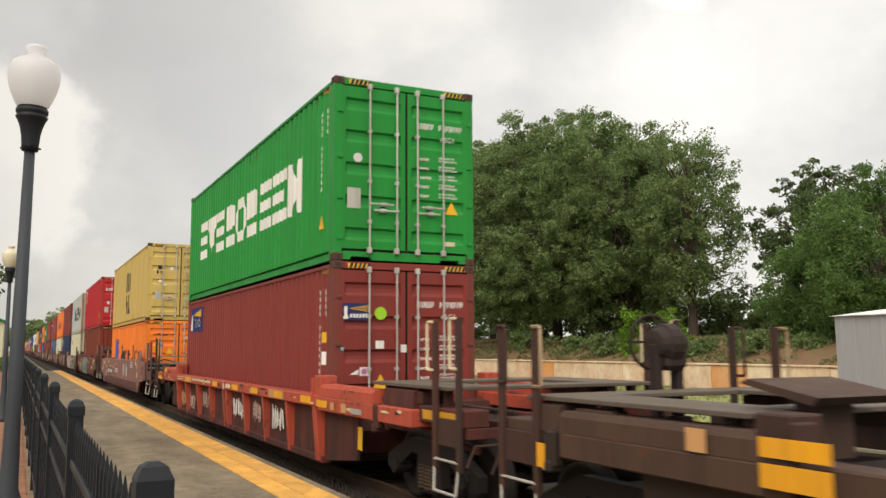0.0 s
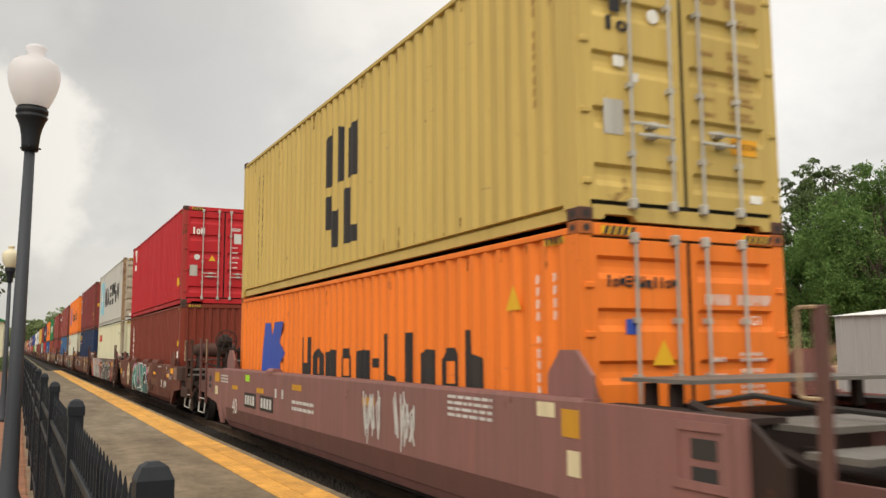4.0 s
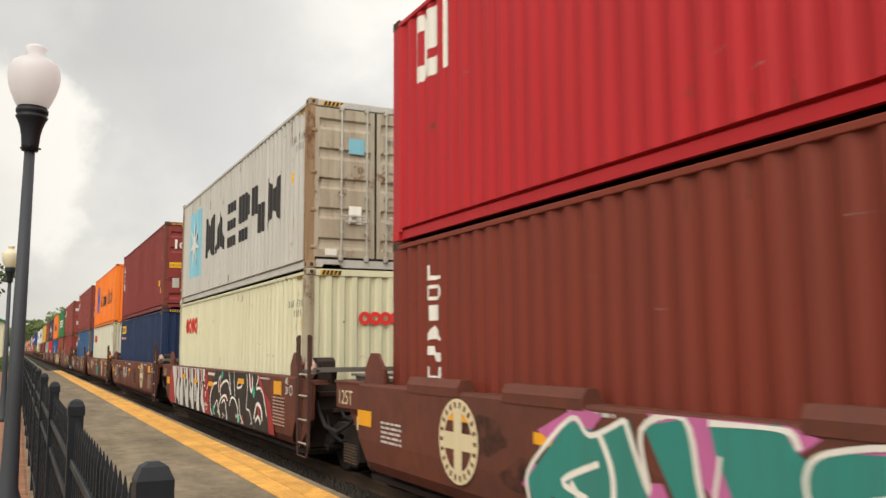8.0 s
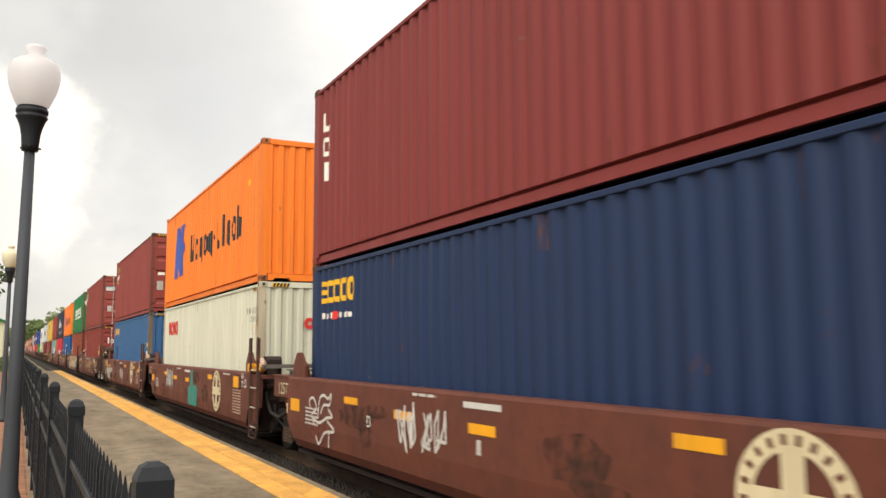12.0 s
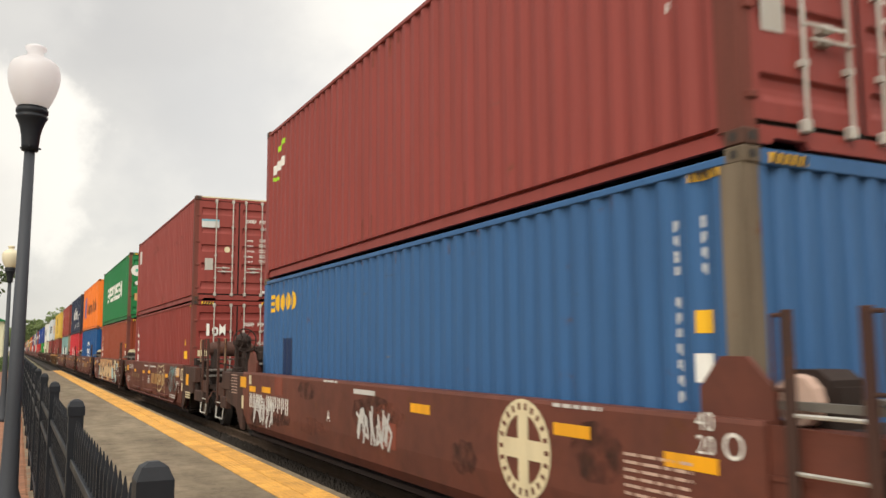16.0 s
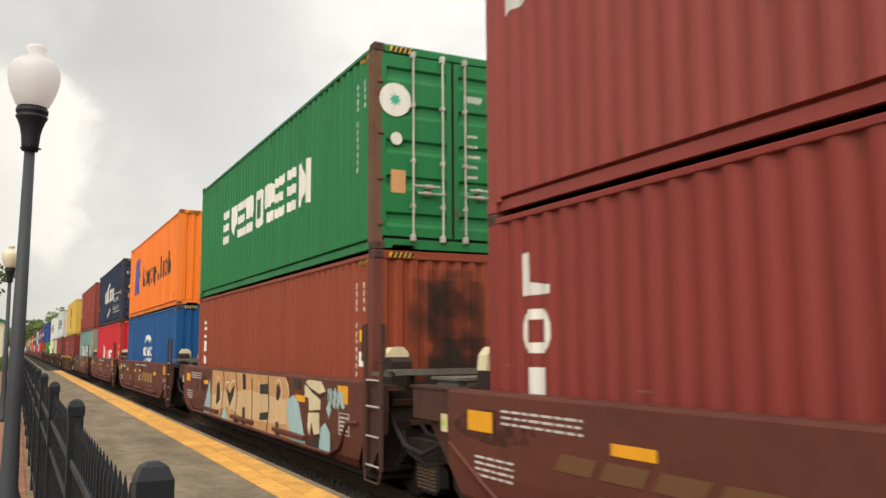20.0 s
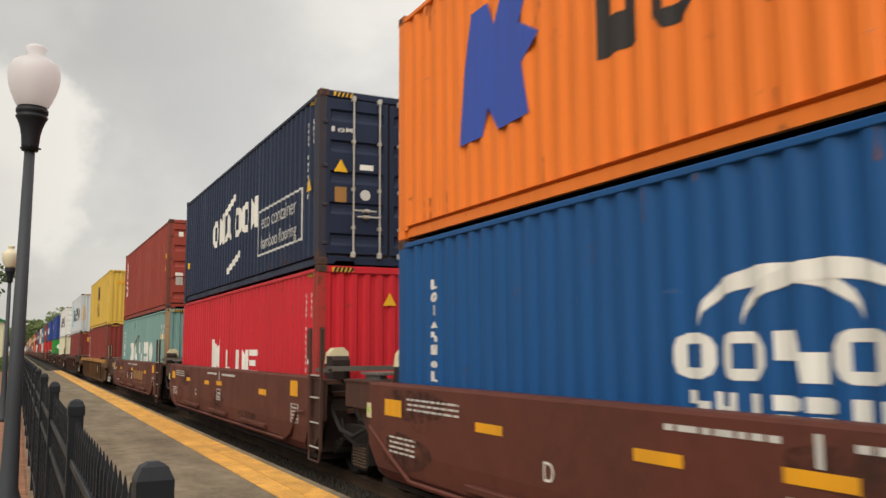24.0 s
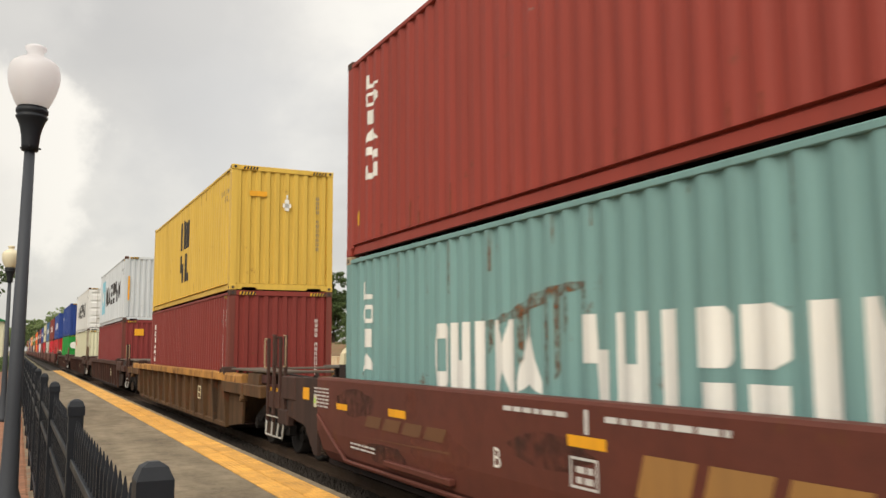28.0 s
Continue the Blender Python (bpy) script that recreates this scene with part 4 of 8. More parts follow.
def characters(me):
    """The connected pieces of a lettering mesh, each a mesh of its own."""
    root = list(range(len(me.vertices)))

    def top_of(k):
        while root[k] != k:
            k = root[k]
        return k
    for p in me.polygons:
        a = top_of(p.vertices[0])
        for k in p.vertices:
            root[top_of(k)] = a
    groups = {}
    for p in me.polygons:
        groups.setdefault(top_of(p.vertices[0]), []).append(tuple(p.vertices))
    out = []
    for faces in groups.values():
        ids = sorted({k for f in faces for k in f})
        new_id = {k: n for n, k in enumerate(ids)}
        one = bpy.data.meshes.new("lettering")
        one.from_pydata([tuple(me.vertices[k].co) for k in ids], [], [tuple(new_id[k] for k in f) for f in faces])
        one.materials.append(None)
        out.append(one)
    return out


def letter(parent, body, size, at, mat, facing="side"):
    """Readable writing: one part a character where it is large, one joined part where it is small."""
    key = ("text", body, size)
    if key not in CACHE:
        me = text_mesh(body, size)
        CACHE[key] = characters(me) if size > 0.13 else [me]
    for me in CACHE[key]:
        ob = part("lettering", me, mat, parent, "painted letters " + body if size <= 0.13 else "painted letter")
        if size <= 0.13:
            tagged(ob, kind="stuff")
        ob.rotation_euler = (math.pi / 2, 0, -math.pi / 2) if facing == "side" else (math.pi / 2, 0, 0)
        ob.location = at


# ---- well cars ----
def side_smooth(s, top, low, y0, y1, chord=True):
    """A smooth car side with a rolled top chord and a tucked-in foot, sloped at the lower ends."""
    m = Mesh()
    prof = [(1.40, low), (1.465, low + 0.12), (1.49, low + 0.38), (1.49, top - 0.03), (1.475, top), (1.30, top), (1.30, top - 0.06), (1.42, top - 0.08), (1.42, low + 0.38), (1.40, low + 0.16), (1.30, low + 0.06), (1.30, low)]
    cuts = [0.34, 0.22, 0.0, 0, 0, 0, 0, 0, 0, 0.22, 0.34, 0.34]
    n = len(prof)
    v = [(s * x, y0 + c, z) for (x, z), c in zip(prof, cuts)] + [(s * x, y1 - c, z) for (x, z), c in zip(prof, cuts)]
    m.add(v, [(i, (i + 1) % n, n + (i + 1) % n, n + i) for i in range(n)] + [tuple(range(n))[::-1], tuple(range(n, 2 * n))])
    return m


def side_web(s, top, low, y0, y1):
    return Mesh().box(min(s * 1.33, s * 1.36), max(s * 1.33, s * 1.36), y0, y1, low, top - 0.14)


def truck(car, y, turn=True, dark="steel_black"):
    """A two-axle freight truck under the car, its wheels rolling."""
    def frame_side():
        m = Mesh()
        for s in (-1, 1):
            out = [(-1.20, 0.36), (-1.20, 0.52), (-0.98, 0.62), (-0.55, 0.78), (0.55, 0.78), (0.98, 0.62), (1.20, 0.52), (1.20, 0.36), (0.98, 0.34), (0.75, 0.47), (0.46, 0.62), (0.30, 0.60), (0.34, 0.28), (0.22, 0.19), (-0.22, 0.19), (-0.34, 0.28), (-0.30, 0.60), (-0.46, 0.62), (-0.75, 0.47), (-0.98, 0.34)]
            m.along(out, s * 0.95, s * 1.07, "x")
            for a in (-0.89, 0.89):
                m.rod((s * 0.9, a, 0.42), (s * 1.13, a, 0.42), 0.105, 12)
                m.box(min(s * 0.94, s * 1.1), max(s * 0.94, s * 1.1), a - 0.16, a + 0.16, 0.44, 0.56, 0.02)
        m.box(-1.05, 1.05, -0.20, 0.20, 0.50, 0.76, 0.03)
        return m

    def coil():
        return Mesh().turned([p for k in range(7) for p in ((0.062, 0.22 + 0.042 * k), (0.085, 0.235 + 0.042 * k), (0.085, 0.247 + 0.042 * k))], 10)

    def wheels():
        m = Mesh().rod((-1.1, 0, 0), (1.1, 0, 0), 0.075, 12)
        for s in (-1, 1):
            m.turned([(0.10, s * 0.85), (0.16, s * 0.83), (0.34, s * 0.80), (0.36, s * 0.835), (0.415, s * 0.835), (0.42, s * 0.73), (0.455, s * 0.70), (0.455, s * 0.675), (0.36, s * 0.68), (0.34, s * 0.74), (0.1, s * 0.68)], 28, axis="x")
            for k in range(3):
                a = 2.09 * k
                m.rod((s * 1.10, 0.06 * math.cos(a), 0.06 * math.sin(a)), (s * 1.145, 0.06 * math.cos(a), 0.06 * math.sin(a)), 0.018, 6)
        return m

    t = part("truck_frame", cached("truck_frame", frame_side), dark, car, at=(0, y, 0))
    for s in (-1, 1):
        for a in (-0.17, 0.0, 0.17):
            if turn or s < 0:
                part("spring", cached("spring", coil), "rail_steel", t, "rusty coil spring", (s * 1.03, a, 0))
    for a in (-0.89, 0.89):
        w = part("wheelset", cached("wheelset", wheels, True), "wheel_steel", car, at=(0, y + a, 0.42))
        if turn:
            ROLL.append(w)


ROLL = []


def ladder(s, y0, y1, low, high, rungs):
    m = Mesh()
    x = s * 1.51
    for y in (y0, y1):
        m.box(x - 0.02, x + 0.02, y - 0.035, y + 0.035, low + 0.15, high, 0.005)
    m.pipe([(x, y0, low + 0.15), (x * 1.01, y0 + 0.04, low), (x * 1.01, y1 - 0.04, low), (x, y1, low + 0.15)], 0.018, 6)
    return m


def guide(s, e, top, w=0.62):
    """A five-sided plate that guides a container's corner down into the well."""
    m = Mesh()
    out = [(-0.5 * w, 0), (-0.5 * w, 0.20), (-0.16 * w, 0.40), (0.2 * w, 0.40), (0.5 * w, 0.20), (0.5 * w, 0)]
    m.along([(e * 6.16 + a, top - 0.02 + b) for a, b in out], s * 1.36, s * 1.40, "x")
    m.along([(s * 1.26, top + 0.0), (s * 1.40, top), (s * 1.38, top + 0.36), (s * 1.33, top + 0.36)], e * 6.16 - 0.02, e * 6.16 + 0.02, "y")
    m.along([(s * 1.26, top + 0.0), (s * 1.40, top), (s * 1.38, top + 0.22), (s * 1.33, top + 0.22)], e * 6.16 - 0.22, e * 6.16 - 0.18, "y")
    return m


def end_artic_near(car, mat, top):
    late = top > 1.45
    y0, y1, high = (-7.10, -6.58, 2.18) if late else (-7.20, -6.68, 2.08)
    for s in (-1, 1):
        part("end_sill", cached(("end_sill", s, top), lambda: Mesh().along([(y0 + 0.02, top - 0.04), (-6.42, top - 0.02), (-6.42, 0.35), (-6.60, 0.35), (y0 + 0.06, top - 0.62)], s * 1.40, s * 1.45, "x").box(min(s * 1.20, s * 1.43), max(s * 1.20, s * 1.43), y0, -6.42, top - 0.10, top - 0.04).box(min(s * 1.44, s * 1.462), max(s * 1.44, s * 1.462), y1 - 0.05, -6.46, 1.09, 1.12)), mat, car)
        lad = part("ladder", cached(("ladder_n", s, top), lambda: ladder(s, y0, y1, 0.26, high, ())), "car_worn", car)
        for z in (0.45, 0.80, 1.16, 1.48):
            part("rung", cached(("rung", s, top), lambda: Mesh().rod((s * 1.51, y0, 0), (s * 1.51, y1, 0), 0.014, 6)), "galvanised", lad, at=(0, 0, z))
        for k, y in enumerate((y0, y1)):
            part("grab_iron", cached(("iron_n", s, k, top), lambda: Mesh().pipe([(s * 1.51, y, high - 0.46), (s * 1.51, y + (0.11 if k else -0.11), high - 0.46), (s * 1.51, y + (0.11 if k else -0.11), high - 0.03), (s * 1.51, y, high - 0.03)], 0.013, 6)), "car_worn", lad)
        part("corner_bracket", cached(("bracket", s, top), lambda: Mesh().along([(-6.70, top - 0.05), (-6.70, top + 0.24), (-6.62, top + 0.30), (-6.42, top + 0.30), (-6.40, top - 0.05)], s * 0.92, s * 1.20, "x").box(min(s * 0.96, s * 1.16), max(s * 0.96, s * 1.16), -6.73, -6.69, top + 0.10, top + 0.20)), "car_dark", car)
        if not late:
            part("bracket_pad", cached(("bracket_pad", s), lambda: Mesh().turned([(0.03, 0.0), (0.15, 0.02), (0.16, 0.10), (0.10, 0.16)], 12, (s * 1.28 - 0.08, -6.56, top + 0.12), "x")), "mark_rosy", car, "dusty pink rounded guide pad")
    part("crossover_step", cached(("crossover", top), lambda: Mesh().box(-1.40, 1.40, y0 - 0.16, y0 + 0.14, top + 0.125, top + 0.155).box(-1.40, 1.40, y0 - 0.18, y0 - 0.16, top + 0.09, top + 0.16).box(-1.40, -1.35, y0, -6.5, top + 0.07, top + 0.12).box(1.35, 1.40, y0, -6.5, top + 0.07, top + 0.12)), "grating", car, "grey steel grating walkway")
    for x in (-1.1, 0.0, 1.1):
        part("step_leg", cached(("step_leg", top), lambda: Mesh().along([(y0 - 0.02, top + 0.125), (y0 + 0.10, top + 0.125), (y0 + 0.10, top - 0.10), (y0 + 0.02, top - 0.10)], -0.03, 0.03, "x")), "car_dark", car, at=(x, 0, 0))
    part("bulkhead", cached(("bulkhead_n", top), lambda: Mesh().along([(-6.62, 0.35), (-6.42, 0.30), (-6.38, top - 0.2), (-6.40, top - 0.06), (-6.75, top - 0.10), (-6.80, top - 0.5)], -1.3, 1.3, "x")), "car_dark", car)
    part("bulkhead_rib", cached(("bulk_rib", top), lambda: Mesh().box(-1.25, 1.25, -6.84, -6.74, top - 0.30, top - 0.22, 0.01).box(-1.0, 1.0, -6.86, -6.78, top - 0.55, top - 0.48, 0.01)), "car_worn", car)
    part("centre_sill", cached("sill_n", lambda: Mesh().along([(-8.1, 0.72), (-8.1, 1.0), (-7.0, 1.18), (-6.5, 1.18), (-6.5, 0.62)], -0.32, 0.32, "x")), "car_dark", car)
    part("air_hose", cached("hose_n", lambda: Mesh().pipe([(-0.85, -6.7, 1.0), (-0.9, -7.1, 0.82), (-0.85, -7.6, 0.78), (-0.75, -8.1, 0.9), (-0.7, -8.5, 1.15)], 0.025, 8)), "rubber", car)


def loose_hose(car):
    """Black brake hoses slung between two units."""
    part("air_hose", cached("hose_slung", lambda: Mesh().pipe([(-1.22, -6.65, 1.18), (-1.26, -6.9, 0.95), (-1.26, -7.25, 0.72), (-1.22, -7.65, 0.66), (-1.15, -8.0, 0.80), (-1.08, -8.3, 1.05)], 0.03, 8)), "rubber", car)
    part("air_hose", cached("hose_slung_b", lambda: Mesh().pipe([(-1.05, -6.6, 0.98), (-1.10, -7.0, 0.60), (-1.08, -7.5, 0.50), (-1.0, -8.0, 0.62), (-0.95, -8.4, 0.95)], 0.025, 8)), "rubber", car)


def end_artic_far(car, mat, top, note=True):
    for s in (-1, 1):
        part("sill_extension", cached(("sill_ext", s, top), lambda: Mesh().box(min(s * 1.28, s * 1.46), max(s * 1.28, s * 1.46), 6.40, 7.40, top - 0.36, top - 0.01, 0.012).box(min(s * 1.24, s * 1.475), max(s * 1.24, s * 1.475), 6.40, 7.44, top - 0.02, top + 0.005).along([(6.42, top - 0.36), (7.25, top - 0.36), (6.62, 0.55), (6.42, 0.35)], s * 1.30, s * 1.34, "x")), mat, car)
        if s < 0 and note:
            letter(car, "125T", 0.27, (-1.466, 6.83, top - 0.30), "mark_bone")
            part("placard", cached("placard", lambda: Mesh().box(-1.468, -1.462, 6.44, 6.58, 0.83, 1.0)), "mark_bone", car)
    part("deck_plate", cached(("deck_far", top), lambda: Mesh().box(-1.3, 1.3, 6.62, 7.25, top + 0.07, top + 0.10).box(-1.25, -1.15, 6.7, 7.2, top - 0.1, top + 0.07).box(1.15, 1.25, 6.7, 7.2, top - 0.1, top + 0.07)), "grating", car, "grey steel deck plate")
    part("bulkhead", cached(("bulkhead_f", top), lambda: Mesh().along([(6.62, 0.35), (6.42, 0.30), (6.38, top - 0.2), (6.40, top - 0.06), (6.75, top - 0.10), (6.80, top - 0.5)], -1.3, 1.3, "x")), "car_dark", car)
    part("centre_sill", cached("sill_f", lambda: Mesh().along([(8.1, 0.66), (8.1, 1.12), (6.5, 1.18), (6.5, 0.62)], -0.32, 0.32, "x")), "car_dark", car)


def side_holes(car, s, Y, end, top, tag):
    """Two dark openings in the framed end panel."""
    for k, z in enumerate((top - 0.32, top - 0.50)):
        m = Mesh().box(min(s * 1.486, s * 1.489), max(s * 1.486, s * 1.489), min(Y(end - 0.45), Y(end - 0.22)), max(Y(end - 0.45), Y(end - 0.22)), z, z + 0.13)
        part("opening", cached(("opening", s, k) + tag, lambda: m), "dark_gasket", car)


def end_coupler(car, mat, top, e, posts, well, bogie, brake="", tank=False, hi=2.12, style="plate", dirty="car_dark", loaded=True, gear_x=0.5, gear_z=1.98):
    """The car's end over its own truck: side plates or chords, decks, grab posts, steps, coupler; e is the way that it faces."""
    def Y(a):
        return e * a

    def bx(m, x0, x1, a, b, z0, z1, ch=0.0):
        return m.box(min(x0, x1), max(x0, x1), min(Y(a), Y(b)), max(Y(a), Y(b)), z0, z1, ch)

    L = posts[1] + 0.08
    tag = (e, L, well, top, style, hi)
    d0 = 7.95 if mat == "car_red" else well + 0.25
    post_mat = "car_grimy" if style == "chord" else "car_plum_low" if mat == "car_plum" else "car_worn"
    for s in (-1, 1):
        if style == "plate":
            grime = mat if mat == "car_plum" or (top < 1.45 and e < 0) else "car_grimy"
            end = 8.1 if mat == "car_plum" else well + 1.5
            out = [(well, top - 0.02), (end, top - 0.04), (end, 0.80), (well + 0.62, 0.72), (well + 0.16, 0.33), (well, 0.33)]
            part("end_plate", cached(("end_plate", s) + tag, lambda: Mesh().along([(Y(a), z) for a, z in out], s * 1.425, s * 1.485, "x")), grime, car)
            part("hood", cached(("hood", s) + tag, lambda: bx(Mesh(), s * 1.10, s * 1.43, well, end, top - 0.08, top - 0.04)), dirty, car)
            if mat == "car_plum":
                part("panel_frame", cached(("panel_frame", s) + tag, lambda: bx(bx(bx(bx(Mesh(), s * 1.485, s * 1.50, end - 0.62, end - 0.56, top - 0.52, top - 0.08), s * 1.485, s * 1.50, end - 0.16, end - 0.10, top - 0.52, top - 0.08), s * 1.485, s * 1.50, end - 0.56, end - 0.16, top - 0.14, top - 0.08), s * 1.485, s * 1.50, end - 0.56, end - 0.16, top - 0.52, top - 0.46)), mat, car)
                side_holes(car, s, Y, end, top, tag)
            else:
                part("end_box", cached(("end_box", s) + tag, lambda: bx(bx(Mesh(), s * 1.36, s * 1.50, end - 0.42, end + 0.36, top - 0.40, top - 0.03, 0.015), s * 1.34, s * 1.47, end + 0.1, L - 0.5, 0.62, 0.88, 0.02)), "car_grimy", car)
            part("end_gusset", cached(("gusset", s) + tag, lambda: Mesh().along([(Y(end), top - 0.06), (Y(end + 0.28), top - 0.30), (Y(end + 0.28), 0.86), (Y(end), 0.84)], s * 1.38, s * 1.43, "x")), dirty, car)
        else:
            part("end_plate", cached(("end_plate", s) + tag, lambda: Mesh().along([(Y(a), z) for a, z in ((well, top - 0.18), (well + 1.28, top - 0.2), (well + 1.22, 0.40), (well, 0.27))], s * 1.32, s * 1.37, "x")), dirty, car)
            up = max(top, 1.36)
            far = well + 1.64 if top > 1.3 else min(well + 2.12, L - 0.9)
            part("end_chord", cached(("end_chord", s) + tag, lambda: Mesh().along([(s * 1.24, up - 0.17), (s * 1.505, up - 0.17), (s * 1.50, up - 0.045), (s * 1.47, up), (s * 1.24, up)], Y(well - 0.1), Y(far))), mat, car)
            part("end_chord", cached(("end_chord_low", s) + tag, lambda: bx(Mesh(), s * 1.15, s * 1.512, well, L - 1.10, 0.99, up - 0.172, 0.012)), dirty if mat == "car_yellow" else mat, car)
            part("end_sill", cached(("chord_sill", s) + tag, lambda: bx(bx(Mesh(), s * 1.10, s * 1.40, L - 1.12, L - 0.05, 1.06, 1.24, 0.012), s * 1.20, s * 1.36, L - 1.6, L - 1.12, 1.24, up + 0.02, 0.012)), mat if mat == "car_umber" else "car_red_dirty", car)
            part("reflector", cached(("sill_amber", s) + tag, lambda: bx(Mesh(), s * 1.400, s * 1.404, L - 1.02, L - 0.14, 1.10, 1.20)), "mark_ochre", car, "faded amber reflector strip") if mat != "car_umber" else None
            part("cheek_plate", cached(("cheek", s) + tag, lambda: Mesh().along([(s * 1.02, up - 0.19), (s * 1.42, up - 0.19), (s * 1.40, up + 0.02), (s * 1.30, up + 0.05), (s * 1.02, up + 0.03)], Y(far + 0.14), Y(min(far + 1.0, L - 0.6)))), dirty if loaded else mat, car)
            part("hanger", cached(("hanger", s) + tag, lambda: bx(bx(Mesh(), s * 1.44, s * 1.53, far + 0.05, far + 0.20, 0.90, up - 0.16, 0.02), s * 1.40, s * 1.56, far + 0.08, far + 0.17, 0.86, 0.96, 0.02)), dirty, car)
            part("deck", cached(("side_deck", s) + tag, lambda: bx(Mesh(), s * 0.74, s * 1.38, d0, L - 0.42, up + 0.06, up + 0.10, 0.006)), "grating_worn", car, "worn steel grating deck")
            for q in (d0 + 0.25, 0.5 * (d0 + L), L - 0.7):
                part("deck_leg", cached(("side_leg", s, q) + tag, lambda: bx(Mesh(), s * 1.2, s * 1.28, q - 0.05, q + 0.05, up - 0.3, up + 0.06)), dirty, car)
            part("corner_stop", cached(("stop", s) + tag, lambda: bx(bx(Mesh(), s * 1.24, s * 1.50, well - 0.2, well + 0.08, top - 0.06, up + 0.12, 0.012), s * 1.36, s * 1.53, well - 0.26, well - 0.2, top - 0.02, up + 0.08, 0.01)), mat if mat == "car_red" else "car_grimy", car)
        for k, (a, h) in enumerate(((posts[1], hi), (posts[0], hi - 0.02))):
            part("grab_post", cached(("post", s, k) + tag, lambda: bx(Mesh(), s * 1.41, s * 1.46, a - 0.04, a + 0.04, 0.62, h, 0.006)), post_mat, car)
            hoop = [(0.0, 0.01), (0.11, 0.01), (0.13, 0.03), (0.13, 0.50), (0.11, 0.52), (0.0, 0.52)]
            part("grab_iron", cached(("iron", s, k) + tag, lambda: Mesh().pipe([(s * 1.47, Y(a - p), h - q) for p, q in hoop], 0.016 if style == "chord" else 0.012, 6)), "mark_bone" if mat == "car_red" and e < 0 else "rust_tan" if k else post_mat, car)
        part("step", cached(("step", s) + tag, lambda: Mesh().pipe([(s * 1.45, Y(posts[1]), 0.64), (s * 1.47, Y(posts[1] - 0.02), 0.40), (s * 1.47, Y(posts[0] + 0.02), 0.40), (s * 1.45, Y(posts[0]), 0.64)], 0.016, 6).rod((s * 1.45, Y(posts[1]), 0.72), (s * 1.45, Y(posts[0]), 0.72), 0.014, 6)), "galvanised" if s < 0 else post_mat, car)
        part("marker_plate", cached(("marker", s) + tag, lambda: bx(Mesh(), s * 1.40, s * 1.435, posts[0] - 0.02, posts[1] + 0.02, 0.86, 1.14, 0.006)), post_mat, car)
        part("brace", cached(("brace", s) + tag, lambda: Mesh().rod((s * 1.2, Y(well + 0.9), top + 0.0), (s * 1.2, Y(L - 0.12), 0.82), 0.04, 6)), dirty, car)
        part("sill", cached(("isill", s) + tag, lambda: bx(Mesh(), s * 0.42, s * 0.56, well, L - 0.1, 0.72, 1.04, 0.01)), dirty, car)
    if style == "plate":
        part("walkway", cached(("walkway_hi",) + tag, lambda: bx(Mesh(), -1.40, 1.40, posts[0] - 0.18, posts[0] + 0.22, top - 0.24, top - 0.20)), "grating", car, "grey steel grating walkway")
    part("walkway", cached(("walkway_lo",) + tag, lambda: bx(Mesh(), -1.38, 1.38, L - 0.06, L + 0.02, 0.96, 1.06)), dirty, car)
    if style == "plate":
        part("deck", cached(("deck",) + tag, lambda: bx(Mesh(), -1.12, 1.12, well + 0.02, well + 0.82, top + 0.13, top + 0.16)), "grating", car, "grey steel grating deck")
        part("deck", cached(("deck_mid",) + tag, lambda: bx(Mesh(), -1.18, 1.18, well + 1.3, posts[0] - 0.22, top - 0.12, top - 0.08)), "grating", car, "grey steel grating deck")
        for x in (-1.0, 1.0):
            for q in (well + 0.24, well + 0.52):
                part("deck_leg", cached(("deck_leg", q) + tag, lambda: bx(Mesh(), -0.04, 0.04, q - 0.04, q + 0.04, top - 0.10, top + 0.12)), dirty, car, at=(x, 0, 0))
    else:
        up = max(top, 1.36)
        for q0, q1 in ((d0, d0 + 0.45), (L - 0.85, L - 0.42)):
            part("deck", cached(("cross_deck", q0) + tag, lambda: bx(Mesh(), -0.735, 0.735, q0, q1, up + 0.06, up + 0.10, 0.006)), "grating_worn", car, "worn steel grating deck")
        part("hood", cached(("hood_plate",) + tag, lambda: Mesh().along([(Y(well - 0.10), up + 0.20), (Y(well + 0.46), up + 0.30), (Y(well + 0.52), up + 0.27), (Y(well - 0.05), up + 0.15)], -1.15, -0.35, "x").box(-0.9, -0.6, min(Y(well + 0.1), Y(well + 0.3)), max(Y(well + 0.1), Y(well + 0.3)), up - 0.2, up + 0.22)), mat, car) if not loaded else None
    part("centre_sill", cached(("csill",) + tag, lambda: bx(bx(Mesh(), -0.33, 0.33, well - 0.1, L - 0.15, 0.62, 0.98, 0.02), -0.12, 0.12, L - 0.15, L + 0.12, 0.70, 0.92)), "car_dark", car)
    part("bulkhead", cached(("cbulk",) + tag, lambda: Mesh().along([(Y(well + 0.2), 0.35), (Y(well), 0.30), (Y(well - 0.04), top - 0.12), (Y(well + 0.35), top - 0.14), (Y(well + 0.4), top - 0.5)], -1.3, 1.3, "x")), dirty, car)
    part("coupler", cached(("coupler",) + tag, lambda: Mesh().along([(-0.13, Y(L + 0.1)), (-0.13, Y(L + 0.35)), (-0.18, Y(L + 0.5)), (-0.05, Y(L + 0.56)), (0.02, Y(L + 0.42)), (0.16, Y(L + 0.42)), (0.16, Y(L + 0.16))], 0.68, 0.94, "z")), "steel_black", car)
    part("air_hose", cached(("hose",) + tag, lambda: Mesh().pipe([(0.4, Y(L), 0.72), (0.42, Y(L + 0.2), 0.5), (0.3, Y(L + 0.4), 0.4)], 0.028, 8)), "rubber", car)
